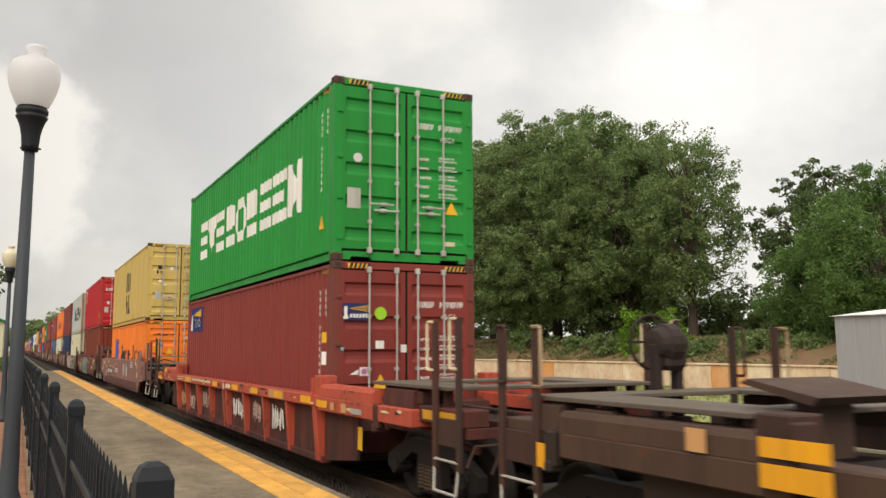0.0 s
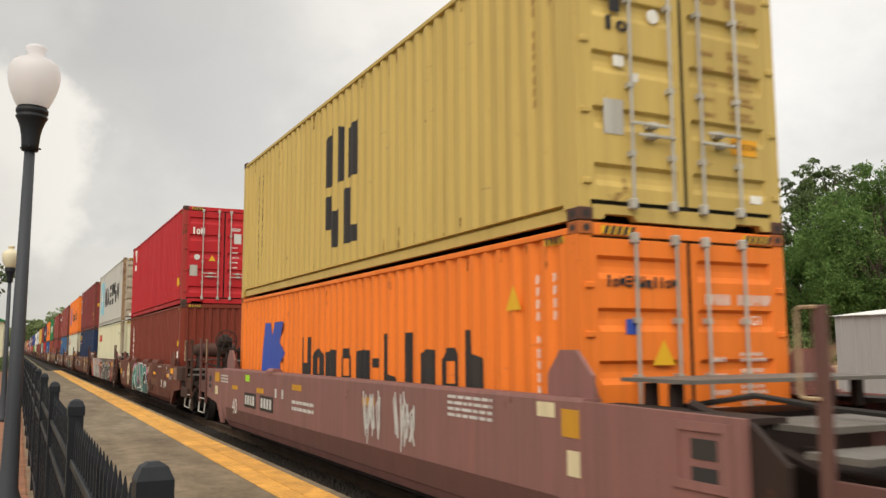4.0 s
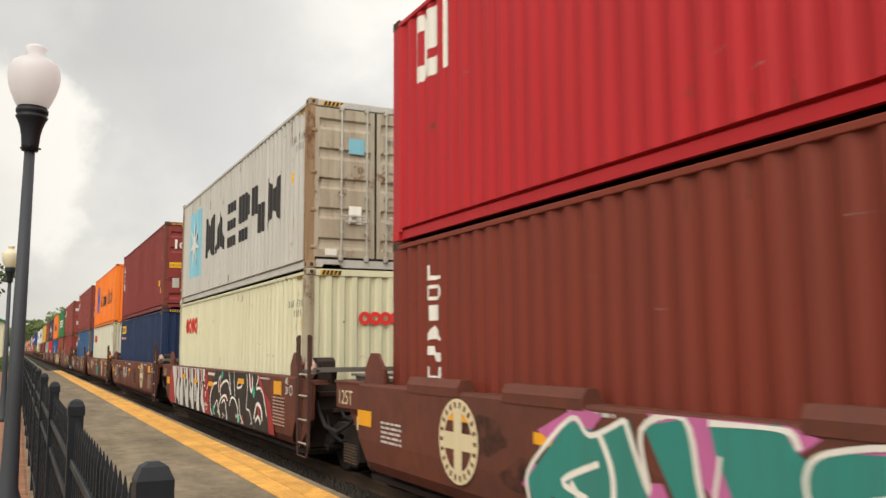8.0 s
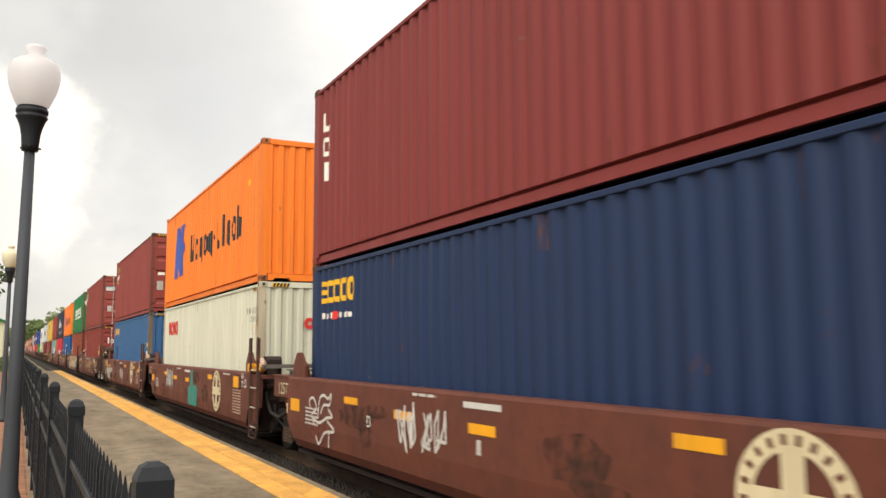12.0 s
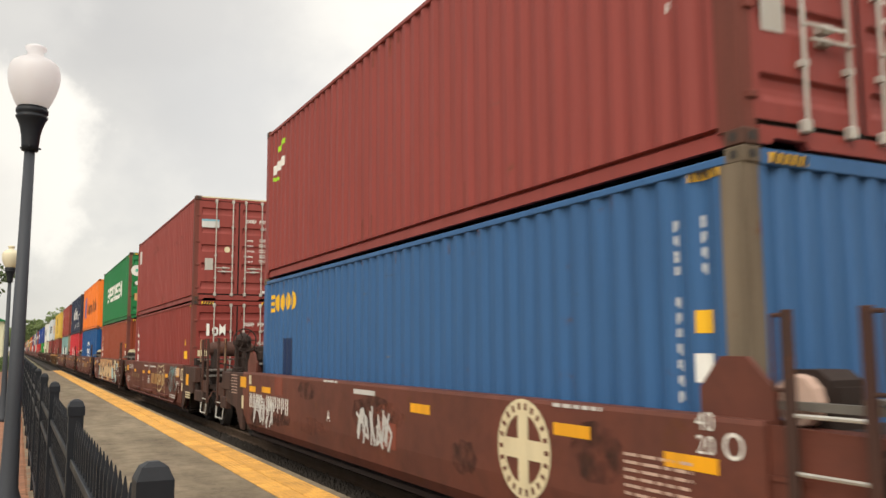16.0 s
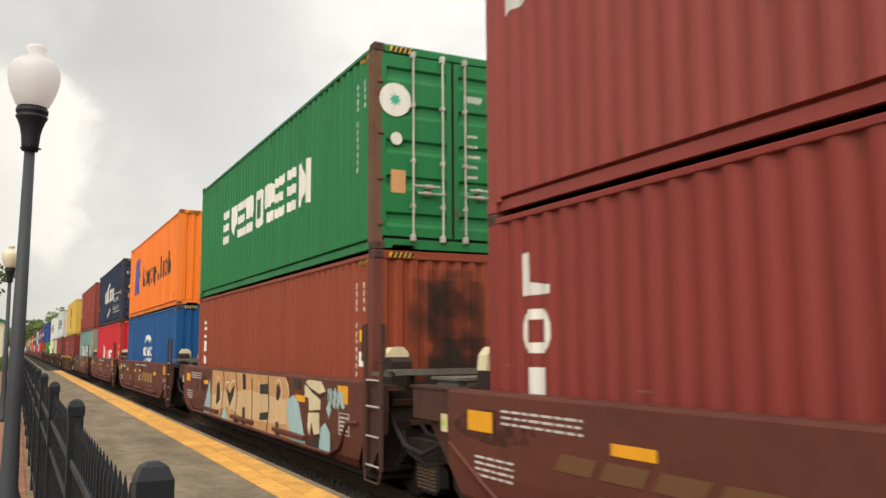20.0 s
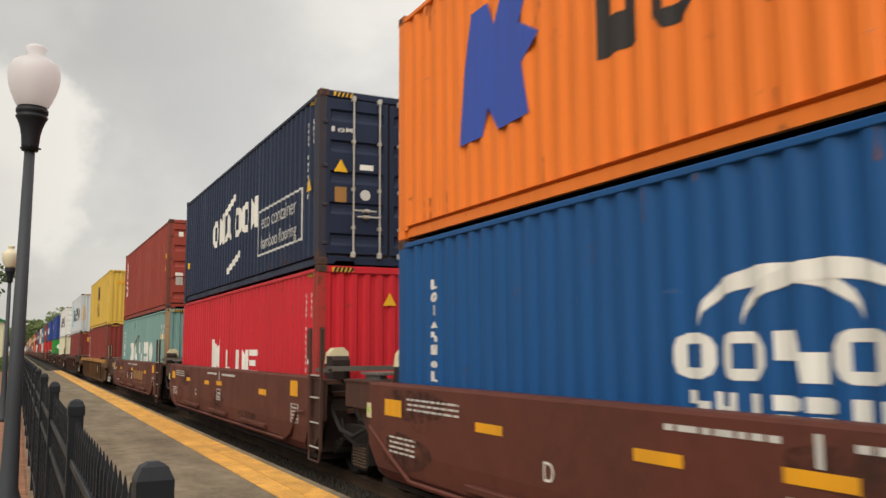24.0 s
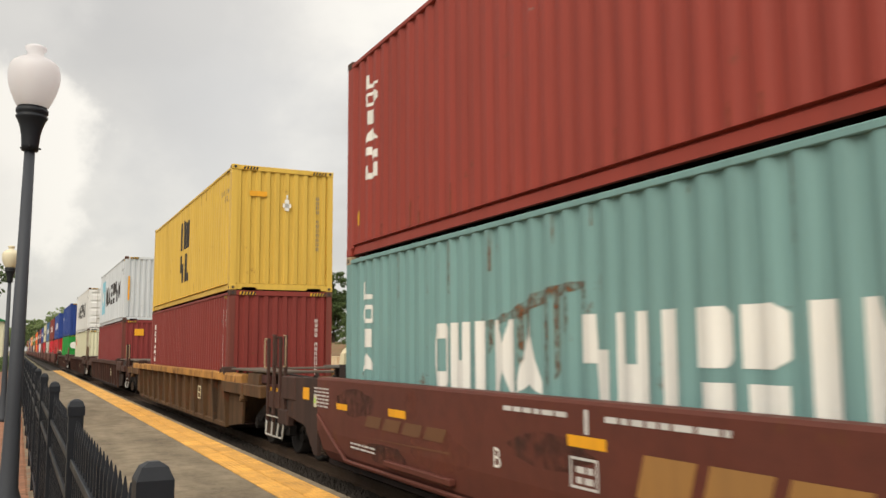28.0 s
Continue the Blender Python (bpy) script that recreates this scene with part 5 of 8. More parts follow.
    part("air_hose", cached(("hose_b",) + tag, lambda: Mesh().pipe([(-0.9, Y(well + 0.5), top - 0.05), (-0.7, Y(well + 1.0), top + 0.05), (-0.5, Y(well + 1.5), top - 0.02), (-0.5, Y(L - 0.5), top - 0.06)], 0.022, 6)), "rubber", car)
    part("uncoupling_lever", cached(("lever",) + tag, lambda: Mesh().pipe([(-1.45, Y(L + 0.10), 0.70), (-1.35, Y(L + 0.10), 0.90), (-0.3, Y(L + 0.10), 0.90), (-0.1, Y(L + 0.3), 0.98)], 0.014, 6)), post_mat, car)
    if brake:
        gy = L - 0.34
        for q, x0 in enumerate((gear_x - 0.16, gear_x + 0.10)):
            part("brake_stand", cached(("stand", q, gear_x) + tag, lambda: bx(bx(Mesh(), x0 - 0.04, x0 + 0.04, gy - 0.06, gy + 0.06, top - 0.25, gear_z, 0.01), x0 - 0.06, x0 + 0.06, gy - 0.16, gy + 0.10, top - 0.25, top - 0.02, 0.02)), "car_dark", car)
        part("stand_brace", cached(("stand_c", gear_x) + tag, lambda: bx(bx(Mesh(), gear_x - 0.2, gear_x + 0.14, gy - 0.02, gy + 0.02, top + 0.14, top + 0.19), gear_x - 0.2, gear_x + 0.14, gy - 0.02, gy + 0.02, top - 0.1, top - 0.02)), "car_dark", car)
        part("gear_case", cached(("gear", gear_x, gear_z) + tag, lambda: Mesh().turned([(0.06, -0.19), (0.13, -0.17), (0.17, -0.10), (0.20, -0.08), (0.20, 0.05), (0.15, 0.08), (0.12, 0.16), (0.05, 0.18)], 16, (gear_x, Y(gy), gear_z), "x").box(gear_x - 0.12, gear_x + 0.16, min(Y(gy - 0.13), Y(gy + 0.13)), max(Y(gy - 0.13), Y(gy + 0.13)), gear_z - 0.26, gear_z - 0.02, 0.05)), brake, car)
        part("chain_box", cached(("chain", gear_x, gear_z) + tag, lambda: Mesh().rod((gear_x + 0.10, Y(gy), gear_z - 0.2), (gear_x + 0.04, Y(gy), top - 0.15), 0.022, 6)), "car_dark", car, "brake chain")

        def hand_wheel():
            m = Mesh()
            c = Vector((gear_x - 0.02, Y(gy + 0.22), gear_z + 0.02))
            pts = [c + Vector((0.27 * math.cos(2 * math.pi * i / 24), 0, 0.27 * math.sin(2 * math.pi * i / 24))) for i in range(25)]
            m.pipe(pts, 0.017, 6)
            for i in range(6):
                m.rod(c - Vector((0, e * 0.06, 0)), pts[4 * i], 0.012, 5)
            return m.rod(c - Vector((0, e * 0.20, 0)), c + Vector((0, e * 0.04, 0)), 0.04, 8)
        part("brake_wheel", cached(("hand_wheel", gear_x, gear_z) + tag, hand_wheel), brake, car)
    if tank:
        part("air_reservoir", cached(("tank",) + tag, lambda: Mesh().turned([(0.05, -0.60), (0.13, -0.57), (0.18, -0.47), (0.195, -0.36), (0.195, 0.36), (0.18, 0.47), (0.13, 0.57), (0.05, 0.60)], 22, (-0.46, Y(well + 0.95), top + 0.42), "x"), True), "car_worn", car, "brown air brake reservoir")
        part("tank_saddle", cached(("saddle",) + tag, lambda: bx(Mesh(), -0.92, -0.84, well + 0.72, well + 1.18, top - 0.1, top + 0.42, 0.01)), dirty, car)
        part("tank_saddle", cached(("saddle_b",) + tag, lambda: bx(Mesh(), -0.20, -0.12, well + 0.72, well + 1.18, top - 0.1, top + 0.42, 0.01)), dirty, car)
        part("valve_rack", cached(("valve",) + tag, lambda: bx(bx(Mesh(), 0.22, 0.44, well + 0.7, well + 0.95, top - 0.1, top + 0.50, 0.04), 0.26, 0.40, well + 0.9, well + 1.05, top + 0.1, top + 0.36, 0.04)), "car_dark", car)
        part("valve", cached(("valve_b",) + tag, lambda: bx(bx(Mesh(), 0.44, 0.64, well + 0.74, well + 0.9, top + 0.18, top + 0.46, 0.05), 0.50, 0.58, well + 0.78, well + 0.86, top - 0.1, top + 0.2)), "car_dark", car)
        part("pipe", cached(("tank_pipe",) + tag, lambda: Mesh().pipe([(0.12, Y(well + 0.95), top + 0.42), (0.24, Y(well + 0.95), top + 0.36), (0.26, Y(well + 0.9), top + 0.3)], 0.03, 8)), dirty, car)
    truck(car, Y(bogie))


def well_floor(car, mat, y0, y1, top):
    part("well_floor", cached(("well_floor", y0, y1), lambda: Mesh().box(-1.30, 1.30, y0, y1, 0.22, 0.28)), "car_dark", car)


def guides(car, mat, top, style, bare=False):
    for s in (-1, 1):
        for e in (-1, 1):
            if style == "plate":
                part("corner_guide", cached(("guide", s, e, top), lambda: guide(s, e, top)), mat, car)
            elif style == "pad":
                q = part("corner_guide", cached(("pad_foot", s, e, top), lambda: Mesh().along([(e * 6.20, top - 0.02), (e * 6.46, top - 0.02), (e * 6.44, top + 0.18), (e * 6.22, top + 0.18)], s * 0.86, s * 1.16, "x")), "car_dark", car)
                if bare and e < 0:
                    continue
                part("pad", cached(("pad", s, e, top), lambda: Mesh().along([(s * 0.83, 0.0), (s * 1.17, 0.0), (s * 1.15, 0.16), (s * 1.08, 0.24), (s * 0.93, 0.25), (s * 0.85, 0.18)], e * 6.24, e * 6.43)), "mark_bone", q, "worn cream corner guide", (0, 0, top + 0.182))
            else:
                part("corner_guide", cached(("fin", s, e, top), lambda: Mesh().along([(e * 6.14 - 0.14, top), (e * 6.14 + 0.18, top), (e * 6.14 + 0.1, top + 0.28), (e * 6.14 - 0.02, top + 0.30)], s * 1.24, s * 1.36, "x")), mat, car)


def side_rect(car, mat, boxes, name="painted_mark", label="", x=-1.494):
    m = Mesh()
    for i, (a, b, z0, z1) in enumerate(boxes):
        x += -0.0002 if i % 2 else 0.0002
        m.cut().box(x, x + 0.003, min(a, b), max(a, b), z0, z1)
    if len(boxes) > 9:
        tagged(part(name, m, mat, car, label), kind="stuff")
    else:
        for q in m.pieces():
            part(name, q, mat, car, label)


def side_poly(car, mat, pts, x=-1.495, label="", name="graffiti"):
    m = Mesh()
    n = len(pts)
    m.add([(x, a, z) for a, z in pts] + [(x + 0.002, a, z) for a, z in pts], [tuple(range(n))] + [(i, (i + 1) % n, n + (i + 1) % n, n + i) for i in range(n)])
    return part(name, m, mat, car, label)


def lines_of_bars(rng, u0, u1, z1, rows, dz, h):
    out = []
    for r in range(rows):
        u = u0
        while u > u1:
            w = rng.uniform(0.06, 0.2)
            out.append((u, max(u - w, u1), z1 - r * dz - h, z1 - r * dz))
            u -= w + 0.035
    return out


def glyph_bars(car, mat, u0, step, z0, z1, n, gaps=()):
    """A row of worn characters as plain strokes, two uprights each."""
    g = random.Random(n + int(100 * u0))
    w, t = 0.66 * step, 0.22 * step
    for k in range(n):
        if k in gaps:
            continue
        a, b = u0 - k * step, u0 - k * step - w
        rows = [(a, a - t, z0, z1), (b + t, b, z0 + (0.3 * (z1 - z0) if g.random() < 0.4 else 0), z1)]
        m = Mesh()
        for p, q, lo, hi in rows:
            m.add([(-1.4962, p, lo), (-1.4962, q, lo), (-1.4962, q, hi), (-1.4962, p, hi)], [(0, 1, 2, 3)])
        part("painted_mark", m, mat, car, "white painted character, worn")


def smooth_car(kind, near, far, label, brake_n="", brake_f="", tank_n=False, tank_f=False):
    mat = dict(early="car_brown", late="car_russet", plum="car_plum")[kind]
    top = dict(early=1.43, late=1.458, plum=1.47)[kind]
    low = dict(early=0.36, late=0.33, plum=0.30)[kind]
    car = thing("well_car", label, "freight car", group="train")
    y0, y1 = -6.46, 6.46
    for s in (-1, 1):
        part("side", cached(("side", kind, s), lambda: side_smooth(s, top, low, y0, y1)), mat, car)
        if kind == "late":
            part("pipe", cached(("late_pipe", s), lambda: Mesh().pipe([(s * 1.50, -6.3, 0.92), (s * 1.50, -5.9, 0.90), (s * 1.50, -5.6, 0.55), (s * 1.50, -5.2, 0.42), (s * 1.50, 5.2, 0.40), (s * 1.50, 5.7, 0.60), (s * 1.50, 6.4, 0.92)], 0.028, 6)), mat, car)
            for u in (-3.22, -0.08, 2.97):
                part("jacking_step", cached(("late_step", s), lambda: Mesh().box(min(s * 1.47, s * 1.55), max(s * 1.47, s * 1.55), -0.86, 0.86, 0.0, 0.07, 0.01)), mat, car, at=(0, u, 0.50))
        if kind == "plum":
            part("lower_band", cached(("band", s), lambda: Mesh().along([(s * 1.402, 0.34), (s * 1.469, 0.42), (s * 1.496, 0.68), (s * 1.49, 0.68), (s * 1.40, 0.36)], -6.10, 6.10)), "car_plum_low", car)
    well_floor(car, mat, y0, y1, top)
    guides(car, mat, top, dict(early="plate", late="pad", plum="plate")[kind], near == "coupler")
    if near == "artic":
        end_artic_near(car, mat if kind == "early" else "car_worn", top)
        loose_hose(car)
    else:
        end_coupler(car, mat, top, -1, dict(early=(8.70, 9.41), late=(8.88, 9.48), plum=(8.66, 9.49))[kind], 6.46, 7.45, brake_n, tank_n, gear_x=-0.55, gear_z=2.06)
    if far == "artic":
        end_artic_far(car, mat if kind == "early" else "car_worn", top, kind == "early")
        truck(car, 7.85)
    else:
        end_coupler(car, mat, top, 1, (8.49, 9.19) if kind == "plum" else (8.33, 9.02), 6.46, 7.45, brake_f, tank_f, gear_x=0.66, gear_z=2.12)
    return car


def ribbed_car(kind, label, half, posts, bogie, loaded=True, brake_n="", brake_f=""):
    """A well car with a heavy top chord and upright posts along its sides."""
    # body paint, then a darker one for webs, foot chords and recessed ends
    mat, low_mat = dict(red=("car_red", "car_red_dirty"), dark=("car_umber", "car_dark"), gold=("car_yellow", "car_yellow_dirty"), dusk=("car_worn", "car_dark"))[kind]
    top = dict(red=1.20, dark=1.22, gold=1.38, dusk=1.38)[kind]
    car = thing("well_car", label, "freight car", group="train")
    for s in (-1, 1):
        part("top_chord", cached(("chord", kind, s), lambda: Mesh().box(min(s * 1.27, s * 1.52), max(s * 1.27, s * 1.52), -half, half, top - 0.17, top, 0.015)), mat, car)
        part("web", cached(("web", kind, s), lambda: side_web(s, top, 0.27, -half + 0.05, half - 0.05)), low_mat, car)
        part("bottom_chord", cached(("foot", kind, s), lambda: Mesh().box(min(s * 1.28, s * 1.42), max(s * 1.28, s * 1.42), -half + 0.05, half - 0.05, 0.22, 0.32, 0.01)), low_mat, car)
        spots = (-5.95, -4.47, -2.98, -1.52, -0.01, 0.28, 1.70, 3.23, 4.76, 6.05) if kind == "red" else [-half + 0.08 + k * (half - 0.08) / 6 for k in range(13)]
        for u in spots:
            wide = 0.10 if abs(u) > half - 0.25 else 0.055
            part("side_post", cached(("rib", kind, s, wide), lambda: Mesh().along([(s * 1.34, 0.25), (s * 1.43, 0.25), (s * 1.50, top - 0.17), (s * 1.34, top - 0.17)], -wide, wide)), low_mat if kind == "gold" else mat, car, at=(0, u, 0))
    well_floor(car, mat, -half, half, top)
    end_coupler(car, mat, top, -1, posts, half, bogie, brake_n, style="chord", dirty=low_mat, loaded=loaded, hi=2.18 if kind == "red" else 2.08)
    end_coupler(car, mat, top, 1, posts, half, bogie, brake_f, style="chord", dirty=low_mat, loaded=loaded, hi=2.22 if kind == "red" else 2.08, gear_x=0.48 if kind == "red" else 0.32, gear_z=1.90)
    return car

# ---- the train ----
rng = random.Random(4)
TRAIN = []          # (thing, its place along the track at the start, height above the rails)


def amber(car, spots, label="yellow reflector patch"):
    side_rect(car, "mark_amber", [(u + w / 2, u - w / 2, z - h / 2, z + h / 2) for u, z, w, h in spots], label=label)


def emblem(car, u=-3.6, z=0.97, r=0.44):
    x = -1.496
    n = 28
    m = Mesh()
    m.add([(x, u + a, z + b) for a, b in ring(r, n)] + [(x, u + a, z + b) for a, b in ring(r * 0.70, n)], [(i, (i + 1) % n, n + (i + 1) % n, n + i) for i in range(n)])
    w = 0.085
    for p0, p1, q0, q1 in ((-w, w, -0.32, 0.32), (-0.32, -w, -w, w), (w, 0.32, -w, w)):
        m.add([(x, u + p0, z + q0), (x, u + p1, z + q0), (x, u + p1, z + q1), (x, u + p0, z + q1)], [(0, 1, 2, 3)])
    part("emblem", m, "mark_bone", car, "worn cream round emblem with a cross")
    k = Mesh()
    for i in range(22):
        a = 2 * math.pi * i / 22
        c, s = math.cos(a), math.sin(a)
        k.add([(x - 0.003, u + r * p * c - q * s, z + r * p * s + q * c) for p, q in ((0.78, -0.02), (0.78, 0.02), (0.92, 0.02), (0.92, -0.02))], [(0, 1, 2, 3)])
    tagged(part("emblem_mark", k, "car_brown", car), kind="stuff")


def scrawl(car, mat, u, z, w, h, seed, n=4, x=-1.4985, r=0.016):
    """A loose spray-can line."""
    g = random.Random(seed)
    m = Mesh()
    for k in range(n):
        a0 = u + w * (0.5 - (k + 0.5) / n)
        pts = []
        for i in range(9):
            pts.append((a0 + g.uniform(-0.5, 0.5) * w / n, z + h * (0.5 * math.sin(i * 1.9 + k) + g.uniform(-0.15, 0.15))))
        for (a, b), (c, d) in zip(pts, pts[1:]):
            L = math.hypot(c - a, d - b) or 1
            nx, nz = -(d - b) / L * r, (c - a) / L * r
            m.add([(x, a + nx, b + nz), (x, a - nx, b - nz), (x, c - nx, d - nz), (x, c + nx, d + nz)], [(0, 1, 2, 3)])
    tagged(part("graffiti", m, mat, car, "spray-painted scrawl"), kind="stuff")


def ribbon(car, mat, pts, w, x=-1.4990, label="white sprayed line"):
    """A thin sprayed line through a few points, rounded between them."""
    P = [Vector((p, q, 0)) for p, q in pts]
    line = []
    for i in range(len(P) - 1):
        a0, a1, a2, a3 = P[max(0, i - 1)], P[i], P[i + 1], P[min(len(P) - 1, i + 2)]
        for t in (0, 0.2, 0.4, 0.6, 0.8):
            line.append(0.5 * ((2 * a1) + (a2 - a0) * t + (2 * a0 - 5 * a1 + 4 * a2 - a3) * t * t + (3 * a1 - a0 - 3 * a2 + a3) * t * t * t))
    line.append(P[-1])
    v = []
    for i, p in enumerate(line):
        d = (line[min(i + 1, len(line) - 1)] - line[max(i - 1, 0)]).normalized()
        v += [(x, p.x - d.y * w, min(1.41, max(0.40, p.y + d.x * w))), (x, p.x + d.y * w, min(1.41, max(0.40, p.y - d.x * w)))]
    part("graffiti", Mesh().add(v, [(2 * i, 2 * i + 1, 2 * i + 3, 2 * i + 2) for i in range(len(line) - 1)]), mat, car, label)


def cloud(car, fill, u, z, w, h, seed, x=-1.4957):
    """A soft spray-painted patch."""
    g = random.Random(seed)
    pts = []
    for i in range(20):
        a = 2 * math.pi * i / 20
        k = g.uniform(0.80, 1.05)
        pts.append((u + 0.5 * w * k * math.cos(a), min(1.40, max(0.44, z + 0.5 * h * k * math.sin(a)))))
    side_poly(car, fill, pts, x, "spray-painted patch")


def grime(car, seed, n=9):
    """Darker and brighter worn patches on a smooth car side."""
    g = random.Random(seed)
    for k in range(n):
        u, z = g.uniform(-6.0, 6.0), g.uniform(0.6, 1.25)
        cloud(car, "scrape_dark" if k % 3 else "scrape_red", u, z, g.uniform(0.4, 1.6), g.uniform(0.15, 0.5), seed * 50 + k, -1.4922)


def stencils(car, top, seed, kind="early", start=-5.15):
    g = random.Random(seed)
    side_rect(car, "mark_rosy", lines_of_bars(g, start, start - (0.7 if start > -6 else 0.55), top - (0.36 if start > -6 else 0.08), 9 if start > -6 else 6, 0.055, 0.021), label="rows of small stencilled writing")
    side_rect(car, "mark_silver", lines_of_bars(g, -4.25, -4.9, top - 0.06, 1, 0.05, 0.03) + lines_of_bars(g, 1.6, 1.0, top - 0.05, 1, 0.05, 0.03))
    if kind == "early":
        letter(car, "40", 0.17, (-1.4965, -5.98, top - 0.14), "mark_white")
        letter(car, "20", 0.17, (-1.4965, -5.98, top - 0.29), "mark_white")
        m = Mesh()
        annulus_x(m, -6.22, top - 0.22, 0.085, 0.06)
        part("painted_mark", m, "mark_white", car)


def annulus_x(m, u, z, r, q, x=-1.4965, n=20):
    v = [(x, u + a, z + b) for a, b in ring(r, n)] + [(x, u + a, z + b) for a, b in ring(q, n)]
    m.add(v, [(i, (i + 1) % n, n + (i + 1) % n, n + i) for i in range(n)])


def put(ob, y, z=0.0):
    TRAIN.append((ob, y, z))
    ob.location = (XC, y, ZR + z)
    return ob


def stack(y, bottom, upper, hb=HC, base=0.308):
    """Two boxes, one on the other, in the well whose near box end lies at y."""
    put(bottom, y + 6.096, base)
    put(upper, y + 6.096, base + hb + 0.004)


WORN = []


def box_of(key, end, label, h=HC, code="mark_white", far=False, stripes=True, across=False):
    c = container(key, end, h, label, far)
    if not far:
        serials(c, h, code, end, across)
        WORN.append(c)
        weather(c, h, 300 + len(WORN), 44 if key in ("grey", "teal", "orange", "mustard", "yellow", "blue") else 26, 0.6 if key in ("grey", "teal", "cream", "cream_b") else 0.35)
        if stripes:
            hazard(c, h)
    return c


def nudge(ob, du):
    """Slide what is painted on the side along it."""
    for k in ob.children:
        if k.name.split(".")[0] in ("painted_mark", "lettering", "emblem", "emblem_mark", "graffiti") and min(v.co.y for v in k.data.vertices) > -6.05:
            k.location.y += du


def plate(c, x=-0.88, z=0.98, mat="galvanised"):
    flag(c, mat, (x - 0.12, x + 0.10, z - 0.16, z + 0.16))


# the empty dark car ahead
car = ribbed_car("dark", "empty dark brown well car with a brake wheel on its end", 6.1, (8.66, 9.24), 8.0, loaded=False, brake_f="car_dark")
amber(car, [(8.5, 0.98, 0.16, 0.2)])
side_rect(car, "mark_amber", [(6.10, 5.60, 1.235, 1.35), (6.10, 5.60, 1.06, 1.20)], x=-1.5565)
side_rect(car, "mark_tan", [(6.74, 6.56, 1.20, 1.35)], x=-1.5265)
put(car, -2.40)

# red car: green over maroon
car = ribbed_car("red", "faded red well car with ribbed sides and chipped paint", 6.15, (9.90, 10.44), 8.95, brake_f="car_dark")
side_rect(car, "mark_tan", [(4.72, 3.80, 1.055, 1.185), (-3.49, -4.40, 1.055, 1.185)], x=-1.5222, label="worn tan paint patch")
side_rect(car, "mark_amber", [(u + 0.25, u - 0.25, 1.065, 1.17) for u in (4.28, 0.97, -0.95, -2.49, -4.08, -5.6)] + [(8.06, 7.60, 1.22, 1.32), (9.2, 8.5, 1.0, 1.09), (-6.13, -6.60, 1.04, 1.14)], x=-1.5235, label="faded amber reflector strip")
side_rect(car, "mark_white", [(0.14, 0.08, 1.04, 1.195)], x=-1.5235, label="white painted joint line")
for dark, (u, z, w, h) in enumerate(((-0.32, 1.12, 0.52, 0.10), (1.95, 1.17, 0.35, 0.03), (-1.5, 1.18, 0.3, 0.03), (-3.1, 1.17, 0.5, 0.035), (0.05, 1.17, 0.3, 0.03))):
    cloud(car, "car_dark" if dark else "mark_bone", u, z, w, h, 720 + dark, -1.5245)
for k, (u, z, w, mat, r) in enumerate(((-0.85, 0.70, 1.0, "mark_white", 0.026), (4.1, 0.58, 0.7, "mark_rosy", 0.014), (2.5, 0.70, 0.7, "mark_rosy", 0.012), (-2.3, 0.72, 0.6, "mark_rosy", 0.014), (5.4, 0.60, 0.6, "mark_tan", 0.018), (-3.7, 0.70, 0.8, "mark_white", 0.022))):
    scrawl(car, mat, u, z, w, 0.34, 730 + k, 5, x=-1.41, r=r)
side_rect(car, "mark_bone", lines_of_bars(rng, 5.85, 4.9, 1.17, 2, 0.055, 0.025) + lines_of_bars(rng, 3.70, 1.45, 1.165, 1, 0.05, 0.055), x=-1.5235)
side_rect(car, "mark_tan", [(-7.18, -7.37, 1.02, 1.14), (-6.75, -6.9, 1.03, 1.13)], x=-1.5235)
side_rect(car, "galvanised", [(-7.55, -7.93, 1.03, 1.10)], x=-1.5235)
side_rect(car, "mark_yellow", [(-7.45, -7.60, 0.55, 0.85)], x=-1.378)
g = random.Random(23)
for k in range(34):
    # chipped paint along the chords
    lowend = k % 3 == 0
    u = g.uniform(8.3, 9.4) * (1 if k % 2 else -1) if lowend else g.uniform(-8.2, 8.2)
    u = u if not lowend else g.uniform(6.4, 9.2) * (1 if k % 2 else -1)
    z = g.uniform(1.03, 1.15) if lowend else g.uniform(1.23, 1.32) if abs(u) > 6.3 else g.uniform(1.07, 1.16)
    w, h = (g.uniform(0.08, 0.22), g.uniform(0.03, 0.07)) if lowend else (g.uniform(0.04, 0.20), g.uniform(0.012, 0.05))
    side_poly(car, ("mark_bone" if lowend and k % 4 else ("car_dark", "mark_bone", "car_red_dirty")[k % 3 if k % 4 else 0]), [(u + w * math.cos(a) * g.uniform(0.3, 1.0), z + 0.6 * h * math.sin(a) * g.uniform(0.3, 1.0)) for a in (0.2, 0.7, 1.2, 1.9, 2.5, 2.9, 3.4, 3.9, 4.7, 5.2, 5.8)], -1.5225, "chipped paint", "paint_chip")
put(car, 12.2 + 6.096 - 0.16)
b = box_of("maroon", "door", "maroon corrugated shipping container in the lower well")
flag(b, "mark_navy", (-1.06, -0.62, 1.99, 2.25))
flag(b, "mark_white", (-1.035, -0.985, 2.01, 2.20, -6.098), (-1.05, -0.97, 2.01, 2.05, -6.099), *[(-0.94 + 0.05 * k, -0.905 + 0.05 * k, 2.03, 2.09, -6.098) for k in range(6)])
m = Mesh().add([(-0.97, -6.098, 2.17)] + [(-0.64, -6.098, 2.12 + 0.015 * k) for k in range(8)], [(0, 2 * k + 1, 2 * k + 2) for k in range(4)])
part("sticker", m, "mark_yellow", b, "yellow rays")
dot(b, "mark_lime", -0.44, 2.10, 0.10, label="lime green round sticker")
